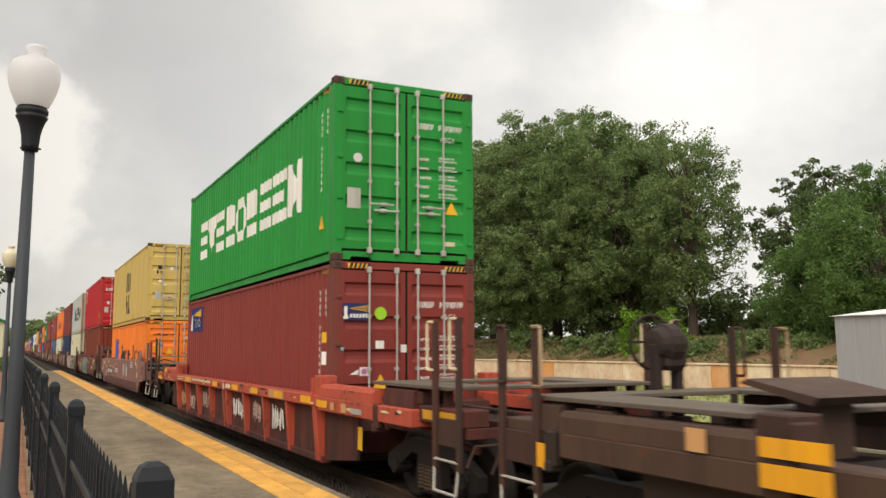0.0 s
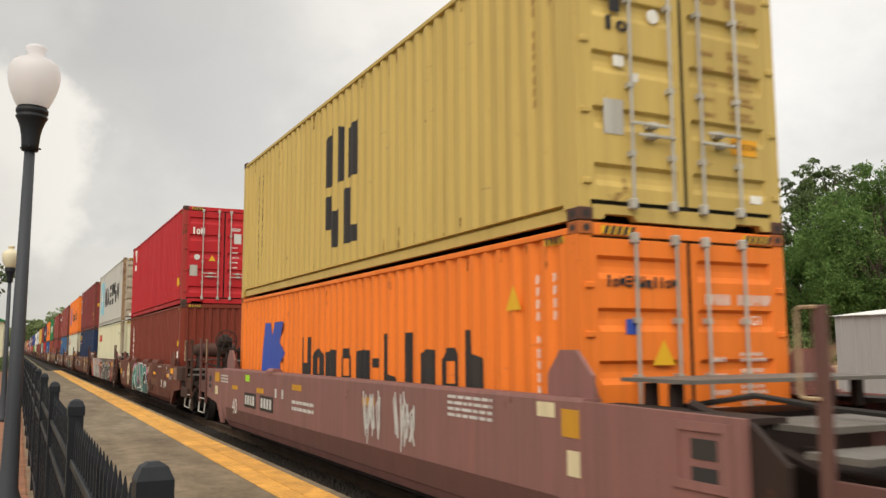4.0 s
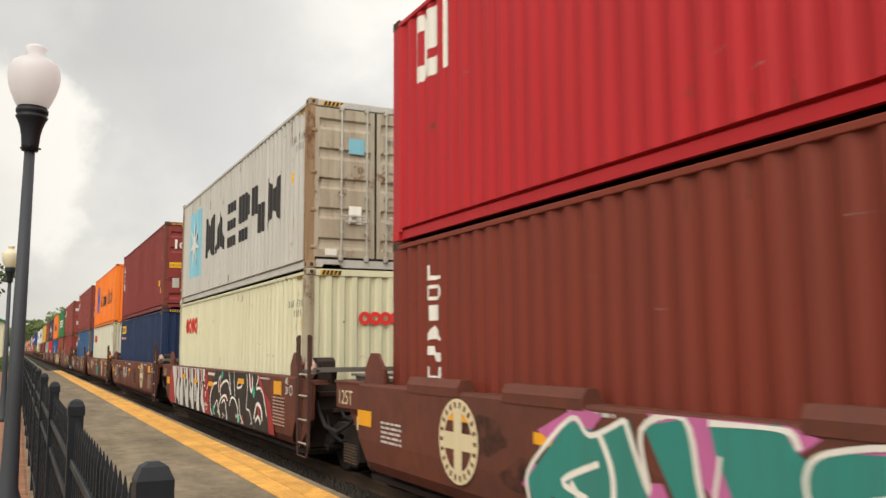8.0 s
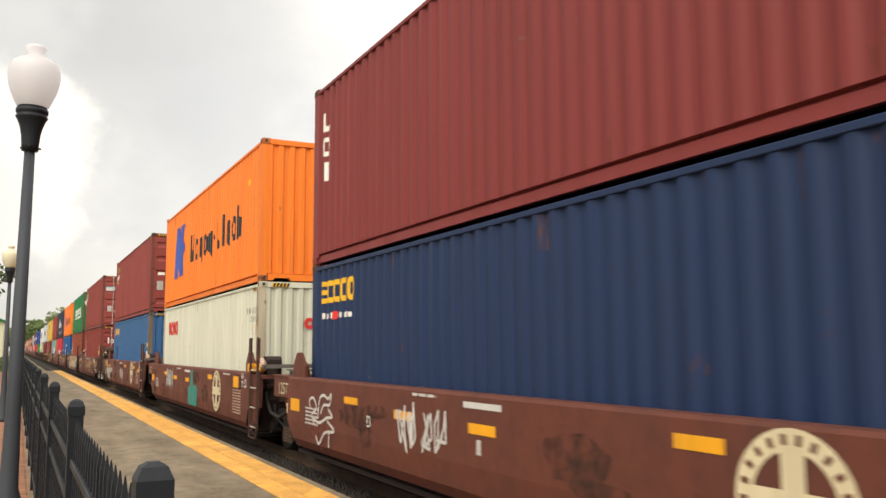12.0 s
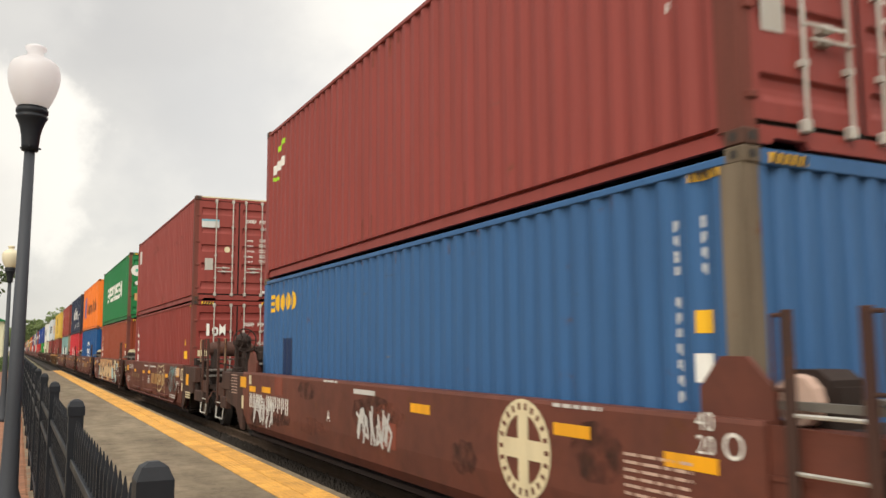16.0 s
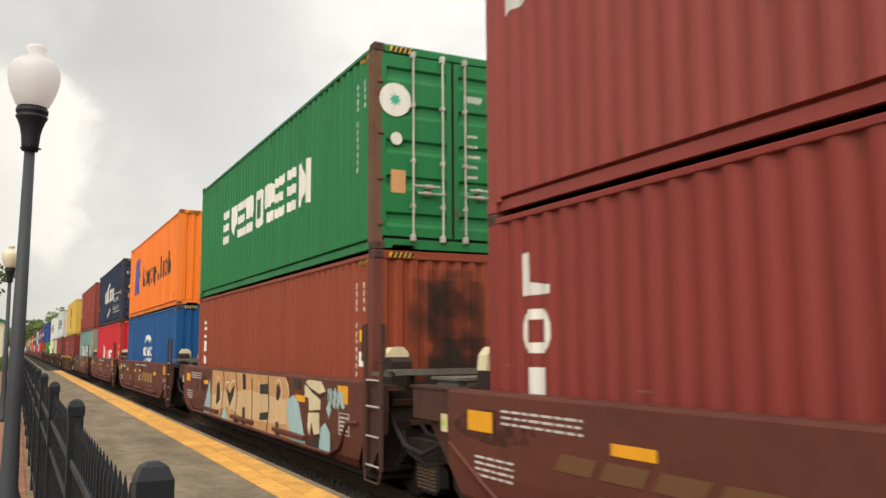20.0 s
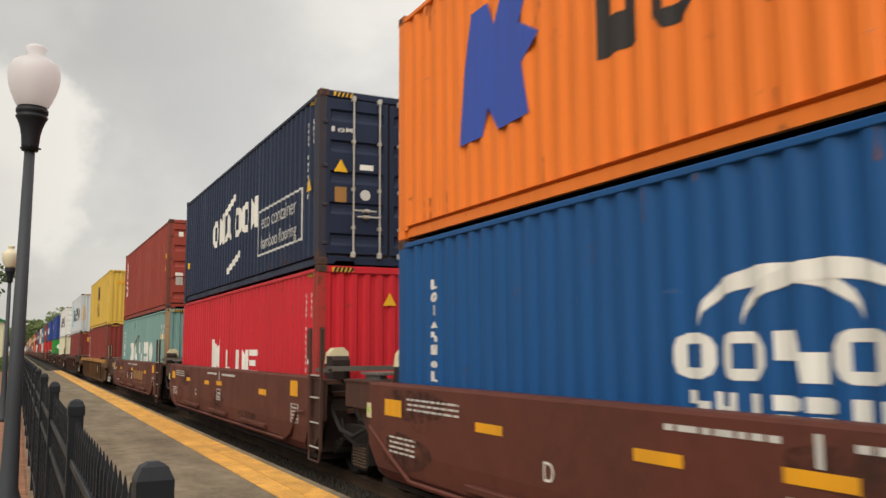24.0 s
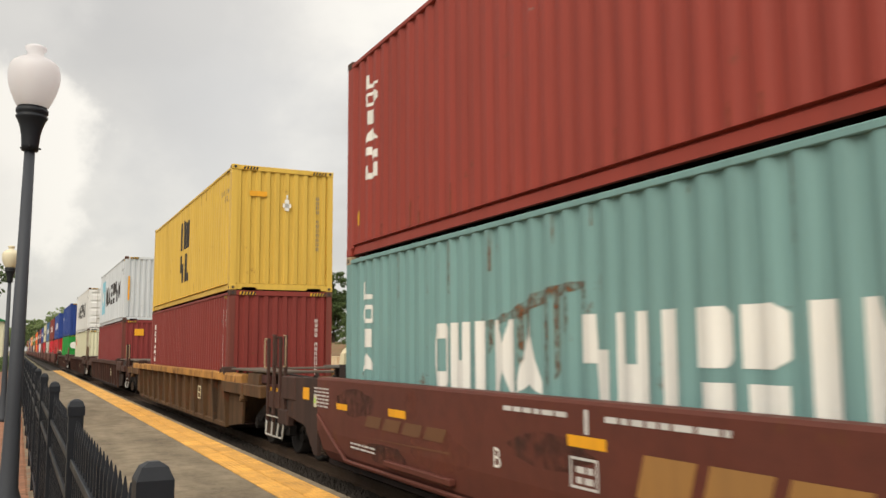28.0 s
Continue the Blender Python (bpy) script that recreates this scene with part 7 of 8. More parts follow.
car = early_unit(115.44, "artic", "coupler", seed=5, brake_f="brake_orange")
emblem(car, -3.78, 1.0, 0.43)
glyph_bars(car, "mark_white", 5.88, 0.236, 0.80, 1.06, 11, gaps=(4,))
letter(car, "A", 0.22, (-1.4965, 1.37, 0.86), "mark_white")
scrawl(car, "mark_silver", 4.9, 0.75, 1.4, 0.45, 41, 5, r=0.02)
scrawl(car, "mark_silver", -0.3, 0.9, 1.2, 0.45, 43, 5, r=0.024)
g = random.Random(19)
side_rect(car, "mark_rosy", lines_of_bars(g, 7.45, 6.95, 1.36, 7, 0.058, 0.017), x=-1.492, label="worn cream stencilled rows")
side_rect(car, "mark_bone", [(6.50, 6.36, 0.74, 0.98), (5.95, 5.78, 1.22, 1.38)], x=-1.500)
side_rect(car, "car_patch", [(4.18, 3.73, 1.10, 1.40), (-0.5, -1.0, 0.7, 1.0)], label="brighter repaired paint patch")
b = box_of("blue", "front", "faded blue corrugated shipping container with scuffs")
mark(b, "mark_yellow", lambda m: word_blocks(m, 5.60, 4.10, 2.24, 2.56, "bars tile tile tile tile", 0.94))
mark(b, "paint_navy", lambda m: on_side(m, 4.2, 4.75, 1.0, 1.75))
side_tags(b, HC, 0.9)
a = box_of("chalk", "door", "maroon corrugated shipping container with chalky sides")
mark(a, "mark_lime", lambda m: [slant(m, 4.95, 5.3, 2.46, 2.56, -0.35), slant(m.cut(), 5.25, 5.62, 1.80, 1.87, 0.1)])
mark(a, "mark_white", lambda m: slant(m, 4.95, 5.6, 2.04, 2.22, -0.15))
plate(a)
flag(a, "mark_white", (-0.97, -0.73, 1.36, 1.46))
m = Mesh()
triangle(m, -0.35, 1.55, 0.12)
part("sticker", m, "mark_yellow", a, "yellow warning triangle")
stack(115.39, b, a)


# second five-unit car
def late_unit(y, near, far, seed, **kw):
    car = smooth_car("late", near, far, "brown well car unit with pipes along its foot", **kw)
    amber(car, [(-5.7, 1.25, 0.40, 0.24), (-3.77, 1.11, 0.50, 0.10), (-0.12, 1.14, 0.50, 0.09), *([(1.21, 1.115, 0.50, 0.09)] if seed != 10 else []), (3.55, 1.12, 0.50, 0.09), *([(5.80, 1.18, 0.48, 0.19)] if seed != 10 else [(5.41, 1.09, 0.42, 0.08), (7.0, 1.20, 0.30, 0.18)])])
    side_rect(car, "mark_bone", [(6.62, 6.48, 1.02, 1.20)], label="pale yellow inspection sticker")
    side_rect(car, "mark_lime", [(6.59, 6.53, 1.08, 1.15)], x=-1.4975)
    grime(car, 220 + seed, 5)
    g = random.Random(seed)
    side_rect(car, "mark_silver", lines_of_bars(g, 1.13, 0.14, 1.355, 1, 0.06, 0.042) + lines_of_bars(g, -0.36, -1.62, 1.355, 1, 0.06, 0.045) + [(-0.10, -0.15, 1.20, 1.39)] + (lines_of_bars(g, 6.60, 5.95, 1.31, 6, 0.05, 0.022) + lines_of_bars(g, 5.05, 4.2, 0.66, 2, 0.05, 0.022) if seed == 10 else lines_of_bars(g, 5.40, 4.15, 1.31, 3, 0.055, 0.022) + lines_of_bars(g, 5.90, 5.2, 0.86, 4, 0.055, 0.022)) + [(0.10, 0.08, 0.78, 1.02), (-0.24, -0.26, 0.78, 1.02), (0.1, -0.26, 1.0, 1.02), (0.1, -0.26, 0.78, 0.80)] + lines_of_bars(g, 0.02, -0.2, 0.95, 2, 0.08, 0.05), label="small stencilled writing")
    side_rect(car, "mark_silver", [(-5.55, -5.95, 0.72, 0.73), (-5.55, -5.95, 1.0, 1.01), (-5.55, -5.57, 0.72, 1.0), (-5.93, -5.95, 0.72, 1.0)] + lines_of_bars(g, -5.60, -5.90, 0.96, 4, 0.055, 0.025))
    put(car, y + 6.096)
    return car


def faded_blocks(car, u0, u1, z0, z1, mat="mark_gold"):
    """Four slanted plain blocks where a worn trade mark was painted."""
    n = 4
    w = (u1 - u0) / n
    for k in range(n):
        a = u0 + k * w
        sl = -0.10
        side_poly(car, mat, [(a + 0.08 * w, z0), (a + 0.90 * w, z0), (a + 0.90 * w + sl, z1), (a + 0.08 * w + sl, z1)], -1.4965, "faded gold painted block", "painted_mark")
    side_poly(car, mat, [(u0 + 0.1, z0 - 0.14), (u1 - 0.1, z0 - 0.10), (u1 - 0.1, z0 - 0.08)], -1.4965, "faded gold painted wedge", "painted_mark")


car = late_unit(135.1, "coupler", "artic", 6, brake_n="car_dark", tank_n=True)
letter(car, "A", 0.24, (-1.4965, 1.3, 0.79), "mark_white")
faded_blocks(car, -0.6, -3.4, 0.80, 1.12)
faded_blocks(car, 4.6, 2.2, 0.88, 1.02, "mark_faded")
for k, (col, pts) in enumerate((("bone", [(-2.24, 1.40), (-2.03, 1.17), (-2.18, 0.96), (-2.13, 0.65), (-2.73, 0.66), (-3.4, 1.0), (-3.28, 1.23), (-3.45, 1.28), (-3.1, 1.24), (-3.27, 1.40), (-2.65, 1.34), (-2.24, 1.40)]), ("bone", [(-2.39, 1.14), (-2.78, 1.21), (-2.73, 0.95), (-2.39, 0.91)]), ("bone", [(-2.97, 1.17), (-3.16, 1.1), (-3.04, 0.93)]), ("bone", [(-3.4, 1.0), (-3.5, 0.7), (-3.47, 0.42)]), ("bone", [(-2.73, 0.66), (-2.54, 0.47), (-2.93, 0.42)]),
                              ("sea", [(-4.57, 1.40), (-4.27, 1.05), (-4.43, 0.77), (-4.67, 0.72), (-4.57, 1.11), (-4.76, 1.40), (-4.86, 0.95), (-5.03, 1.35), (-5.21, 1.08), (-5.46, 0.87), (-5.3, 0.7)]), ("sea", [(-4.67, 1.3), (-4.8, 1.0), (-4.95, 0.75)]), ("sea", [(-5.3, 1.34), (-5.51, 1.41), (-5.38, 1.3)]), ("sea", [(-5.03, 1.40), (-4.9, 1.17), (-5.12, 1.32)]))):
    ribbon(car, "mark_" + col, pts, 0.016, -1.4975 - 0.0003 * k, "thin sprayed line")
side_rect(car, "mark_bone", [(-6.2, -6.24, 1.06, 1.36), (-6.5, -6.54, 1.06, 1.36), (-6.2, -6.54, 1.33, 1.36), (-6.2, -6.54, 1.06, 1.09), (-6.33, -6.36, 1.06, 1.36), (-6.36, -6.5, 0.78, 1.0)])
side_rect(car, "mark_amber", [(-7.0, -7.34, 0.96, 1.24)], x=-1.492)
side_rect(car, "mark_bone", lines_of_bars(random.Random(8), -6.95, -7.6, 0.80, 3, 0.06, 0.035), x=-1.492)
side_rect(car, "mark_silver", lines_of_bars(rng, -5.2, -6.0, 1.36, 4, 0.055, 0.03) + lines_of_bars(rng, -4.5, -5.6, 0.62, 2, 0.06, 0.03))
b = box_of("maroon", "door", "maroon corrugated shipping container sunk in the well")
end_word(b, "mark_white", -0.89, -0.30, 1.93, 2.26, 3)
column_blocks(b, "mark_white", 5.25, 0.5, 2.45, 0.85, 3)
flag(b, "mark_yellow", (-5.34, -4.89, 1.30, 1.51), end=False)
flag(b, "mark_bone", (-1.05, -0.76, 1.38, 1.54))
m = Mesh()
triangle(m, 0, 1.74, 0.11, False, -5.11)
part("sticker", m, "mark_yellow", b, "yellow warning triangle")
m_tri(b, HC)
a = box_of("chalk", "door", "worn maroon corrugated shipping container with dents", stripes=False)
m = Mesh()
g = random.Random(15)
for k in range(26):
    u = -4.2 + 0.24 * k + g.uniform(-0.1, 0.1)
    z = 1.82 + 0.012 * k + g.uniform(-0.10, 0.10)
    slant(m, u, u + g.uniform(0.05, 0.22), z, z + g.uniform(0.02, 0.07), g.uniform(-0.3, 0.3))
tagged(part("scrape", m, "scrape_dark", a, "dark scrapes across the ribs"), kind="stuff")
flag(a, "mark_silver", (-1.03, -0.55, 2.02, 2.25))
flag(a, "mark_sky", (-1.03, -0.55, 2.20, 2.25, -6.097))
mark(a, "mark_silver", lambda m: on_side(m, 5.1, 5.75, 2.0, 2.5))
dot(a, "mark_bone", -0.32, 1.42, 0.08)
plate(a, -0.80, 1.0)
flag(a, "mark_white", (0.68, 0.86, 0.22, 0.29))
part("roof_edge", on_end(Mesh(), -1.05, 1.05, HC - 0.045, HC - 0.012), "mark_bone", a, "pale dusty roof edge")
stack(135.1, b, a)

car = late_unit(150.4, "artic", "artic", 7)
# tan and cream sprayed slabs with dark slots on pale blue
for pts in ([(3.45, 0.81), (3.1, 1.2), (2.85, 0.42), (3.8, 0.42)], [(-3.0, 1.02), (-3.43, 1.15), (-3.71, 1.03), (-4.1, 0.42), (-3.0, 0.42)], [(1.84, 0.42), (1.55, 0.7), (1.1, 0.42)], [(-4.79, 0.74), (-4.98, 0.83), (-5.19, 0.71), (-5.22, 0.42), (-4.72, 0.42)], [(-5.03, 1.04), (-5.14, 1.12), (-5.24, 1.03), (-5.14, 0.9)]):
    side_poly(car, "mark_pale", pts, -1.4958, "pale blue sprayed patch")
side_poly(car, "mark_tan", [(2.82, 1.41), (-2.96, 1.41), (-3.15, 1.3), (-3.2, 1.15), (-3.04, 0.88), (-3.35, 0.42), (-2.62, 0.42), (-2.5, 0.5), (-2.4, 0.42), (0.30, 0.42), (0.42, 0.6), (0.60, 0.42), (1.04, 0.42), (1.6, 0.70), (1.85, 0.42), (2.94, 0.42)], -1.4964, "tan spray-painted ground")
side_poly(car, "mark_sand", [(2.78, 0.86), (1.9, 0.98), (0.47, 1.04), (-0.58, 1.10), (-1.99, 1.07), (-3.10, 1.05), (-3.06, 0.66), (-1.99, 0.60), (-0.09, 0.56), (1.2, 0.70), (2.76, 0.52)], -1.4970, "cream sprayed band")
for pts in ([(2.33, 1.11), (2.06, 1.19), (1.96, 0.81), (2.36, 0.66)], [(1.42, 1.08), (1.06, 0.98), (0.62, 1.17), (0.73, 0.94), (1.05, 0.70)], [(0, 1.39), (-0.26, 1.4), (-0.33, 1.11), (-0.07, 1.09)], [(-1.35, 1.24), (-1.94, 1.27), (-1.91, 1.09), (-1.36, 1.07)], [(-2.45, 1.24), (-2.58, 1.30), (-2.71, 1.17), (-2.58, 1.01), (-2.43, 1.03)],
            [(-1.36, 0.73), (-1.94, 0.79), (-1.91, 0.65), (-1.36, 0.61)], [(-0.06, 0.76), (-0.26, 0.77), (-0.28, 0.42), (-0.03, 0.42)], [(-2.41, 0.65), (-2.58, 0.67), (-2.67, 0.42), (-2.45, 0.42)], [(-3.43, 1.40), (-3.79, 1.40), (-3.8, 1.25), (-3.46, 1.25)]):
    side_poly(car, "mark_black", pts, -1.4978, "black sprayed slot")
for k, pts in enumerate(([(1.72, 1.40), (1.62, 1.2), (1.72, 0.85), (1.88, 0.45)], [(-0.76, 1.32), (-0.80, 0.9), (-0.78, 0.44)], [(-1.90, 1.40), (-1.96, 0.9), (-1.86, 0.44)], [(0.55, 1.38), (0.42, 1.1), (0.45, 0.8), (0.6, 0.44)], [(2.86, 1.40), (2.90, 0.9), (2.96, 0.44)])):
    ribbon(car, "mark_shade", pts, 0.03, -1.4982 - 0.0003 * k, "dark brown sprayed edge")
for k, pts in enumerate(([(2.45, 1.14), (2.12, 1.27), (1.86, 0.9), (2.3, 0.6)], [(1.48, 1.15), (1.15, 1.2), (1.06, 1.06), (0.9, 1.2), (0.58, 1.22), (0.68, 0.9), (1.05, 0.62)], [(-2.4, 1.28), (-2.62, 1.36), (-2.80, 1.17), (-2.6, 0.95)], [(-3.02, 1.36), (-3.2, 1.15), (-3.02, 0.88), (-3.3, 0.45)], [(0.06, 1.40), (-0.02, 1.05)], [(-1.30, 1.30), (-1.30, 1.02)])):
    ribbon(car, "mark_bone", pts, 0.016, -1.4996 - 0.0003 * k, "cream sprayed rim")
# a plain cream patch beside them
for col, pts in (("bone", [(-4.06, 1.38), (-4.25, 1.41), (-4.80, 1.40), (-5.0, 1.27), (-4.72, 1.22), (-4.25, 1.30)]), ("bone", [(-4.02, 1.33), (-4.22, 1.29), (-4.55, 1.19), (-4.78, 1.13), (-4.77, 1.0), (-4.24, 0.95), (-4.21, 1.14), (-4.02, 1.15)]), ("bone", [(-4.21, 0.92), (-4.71, 0.95), (-4.75, 0.66), (-4.48, 0.62), (-4.36, 0.8), (-4.26, 0.59), (-4.17, 0.72)]), ("black", [(-4.42, 0.58), (-4.76, 0.64), (-4.72, 0.44), (-4.35, 0.44)])):
    side_poly(car, "mark_" + col, pts, -1.4972, "sprayed patch")
ribbon(car, "mark_black", [(-4.05, 1.36), (-4.4, 1.24), (-4.72, 1.19), (-5.0, 1.25)], 0.014, -1.4986, "black sprayed line")
scrawl(car, "mark_pale", -5.45, 1.18, 0.7, 0.25, 60, 4)
b = box_of("oxide", "front", "rust-red corrugated shipping container with soot on its end")
column_blocks(b, "mark_white", 5.3, 0.4, 2.45, 1.1, 4)
side_tags(b, HC, 0.98)
for x0, x1, z0, z1, y in ((-0.7, 0.5, 0.4, 2.5, -6.078), (-0.4, 0.3, 0.9, 2.65, -6.081), (-0.1, 0.8, 0.3, 1.7, -6.084)):
    part("soot_stain", on_end(Mesh(), x0, x1, z0, z1, y), "soot", b, "sooty stain")
a = box_of("green_b", "door", "weathered green corrugated shipping container stacked on another")
m_white_word(a, a=3.5, b=-3.25, z0=1.1, z1=1.86)
dot(a, "mark_white", -0.90, 2.1, 0.24)
dot(a, "mark_white", -0.88, 1.55, 0.09)
plate(a, -0.84, 0.95, "mark_tan")
m = Mesh()
m.add([(-0.90, -6.099, 2.1)] + [(-0.90 + p, -6.099, 2.1 + q) for p, q in star(8, 0.10, 0.05)], [(0, 1 + i, 1 + (i + 1) % 16) for i in range(16)])
part("sticker", m, "mark_green", a)
stack(150.4, b, a)

car = late_unit(166.04, "artic", "artic", 8)
letter(car, "D", 0.24, (-1.4965, 2.55, 0.77), "mark_white")
faded_blocks(car, -0.6, -3.3, 0.80, 1.10)
b = box_of("cobalt", "front", "cobalt blue corrugated shipping container sunk in the well")
mark(b, "mark_white", lambda m: [word_blocks(m, 1.45, -0.80, 1.34, 1.66, "tile tile step tile tile", 0.86), word_blocks(m, 1.32, -0.72, 1.10, 1.26, "step cup stem flag flag stem crest tile", 0.86)])
def globe_lines(m):
    """Two thick arches that cross."""
    for c in (0.52, 0.14):
        m.cut()
        pts = []
        for i in range(17):
            a = math.pi * i / 16
            pts.append((c - 0.64 * math.cos(a), 1.70 + 0.26 * math.sin(a), 1.70 + 0.05 + 0.34 * math.sin(a)))
        strip_on_side(m, pts, 0.004 if c > 0.3 else 0.007)


mark(b, "mark_white", globe_lines, "white arched lines")
column_blocks(b, "mark_white", 5.4, 0.22, 2.35, 1.15, 8)
a = box_of("orange", "front", "orange corrugated shipping container stacked on another", code="mark_gold")
m_emblem_word(a, 1.05, 1.82, 2.3, -4.3, 4.7, 3.1, 0.85, 2.25)
nudge(car, -0.10)
for k in (a, b):
    nudge(k, -PITCH)
stack(166.125, b, a)

car = late_unit(181.42, "artic", "artic", 9)
letter(car, "C", 0.24, (-1.4965, 2.48, 0.77), "mark_white")
b = box_of("scarlet", "front", "scarlet corrugated shipping container sunk in the well")
mark(b, "mark_white", lambda m: [on_side(m, 1.85, 2.05, 1.0, 1.80), m.cut(), shape_on_side(m, "bow", 1.78, -0.62, 1.0, 0.8), word_blocks(m, 0.6, -2.35, 1.02, 1.55, "hook stem crest bars", 0.8)])
m = Mesh()
triangle(m, 0.02, 2.26, 0.12)
part("sticker", m, "mark_yellow", b, "yellow warning triangle")
side_tags(b, HC, 1.02)
a = box_of("ink", "door", "blue-black corrugated shipping container stacked on another")
mark(a, "mark_white", lambda m: [word_blocks(m, 2.3, 0.2, 1.13, 1.78, "tile crest peak", 0.85), word_blocks(m, 0.0, -2.15, 1.13, 1.78, "tile tile crest", 0.85), slant(m, -0.05, 1.3, 1.98, 2.14, -0.25), slant(m.cut(), -0.6, 0.6, 0.65, 0.80, -0.25)])
mark(a, "mark_silver", lambda m: [on_side(m, -5.06, -2.24, 1.38, 1.42), on_side(m.cut(), -5.06, -2.24, 0.50, 0.54), on_side(m.cut(), -5.1, -5.06, 0.5, 1.42), on_side(m.cut(), -2.24, -2.2, 0.5, 1.42)], "thin white painted frame")
letter(a, "eco container", 0.42, (-1.2135, -3.65, 1.02), "mark_silver")
letter(a, "bamboo flooring", 0.36, (-1.2135, -3.65, 0.62), "mark_silver")
m = Mesh()
triangle(m, -0.85, 1.53, 0.12)
part("sticker", m, "mark_yellow", a, "yellow warning triangle")
m = Mesh()
triangle(m, 0, 1.35, 0.13, False, -5.55)
part("sticker", m, "mark_yellow", a, "yellow warning triangle")
end_word(a, "mark_silver", -1.06, -0.64, 2.19, 2.28, 3)
flag(a, "mark_white", (-0.52, -0.28, 1.59, 1.68))
flag(a, "mark_gold", (-0.95, -0.75, 1.03, 1.28))
dot(a, "mark_silver", -0.42, 1.17, 0.09)
flag(a, "mark_yellow", (5.40, 5.66, 0.92, 1.08), end=False)
stack(181.505, b, a)

car = late_unit(196.99, "artic", "coupler", 10)
letter(car, "B", 0.26, (-1.4965, 1.25, 0.79), "mark_white")
faded_blocks(car, -0.65, -3.2, 0.82, 1.12)
faded_blocks(car, 4.6, 2.3, 0.90, 1.04, "mark_faded")
b = box_of("teal", "front", "pale teal corrugated shipping container with rust streaks", across=True)
mark(b, "mark_white", lambda m: [word_blocks(m, 3.28, 1.0, 1.16, 1.86, "tile cup stem crest peak", 0.84), word_blocks(m, 0.42, -3.15, 1.16, 1.86, "step cup stem flag flag stem crest tile", 0.84)])
column_blocks(b, "mark_white", 5.3, 0.4, 2.5, 1.2, 4)
mark(b, "rust_smear", lambda m: [strip_on_side(m, [(2.05, 1.80, 1.84), (1.75, 1.82, 1.90), (1.45, 1.86, 1.97), (1.15, 1.94, 2.08), (0.85, 2.02, 2.13), (0.55, 2.06, 2.15), (0.30, 2.10, 2.14)])]
     + [strip_on_side(m.cut(), [(u, lo, hi), (u - w, lo + 0.08, hi + 0.03)]) for u, w, lo, hi in ((1.95, 0.05, 1.52, 1.84), (1.40, 0.07, 1.40, 1.90), (1.28, 0.05, 1.62, 1.95), (0.98, 0.10, 1.18, 2.02), (0.80, 0.06, 1.30, 2.06), (0.62, 0.05, 1.70, 2.08), (0.36, 0.05, 1.86, 2.11))], "brown rust streak")
flag(b, "mark_white", *[(-0.56 + 0.115 * k + q, -0.535 + 0.115 * k + q, 2.49, 2.59) for k in range(8) if k != 3 for q in (0.0, 0.045)])
m = Mesh()
triangle(m, 0.01, 1.92, 0.12)
part("sticker", m, "mark_yellow", b, "yellow warning triangle")
m = Mesh()
triangle(m, 0, 2.0, 0.13, False, -5.09)
part("sticker", m, "mark_yellow", b, "yellow warning triangle")
flag(b, "mark_yellow", (-5.77, -5.60, 1.92, 2.08), end=False)
flag(b, "mark_white", (-5.46, -5.30, 1.93, 2.09), end=False)
a = box_of("brick", "door", "red-brown corrugated shipping container stacked on another", stripes=False)
column_blocks(a, "mark_white", 5.2, 0.45, 2.5, 0.95, 6)
flag(a, "mark_white", (-0.57, -0.17, 1.94, 2.31), (-0.90, -0.75, 2.34, 2.49), (-0.97, -0.73, 1.06, 1.16))
flag(a, "mark_silver", (0.75, 0.92, 0.84, 1.06))
flag(a, "galvanised", (-0.95, -0.73, 0.76, 1.02))
m = Mesh()
triangle(m, -0.40, 1.20, 0.11)
part("sticker", m, "mark_yellow", a, "yellow warning triangle")
side_tags(a, HC, 1.30, False)
flag(a, "mark_yellow", (5.6, 5.75, 0.42, 0.62), end=False)
stack(196.92, b, a, base=0.285)

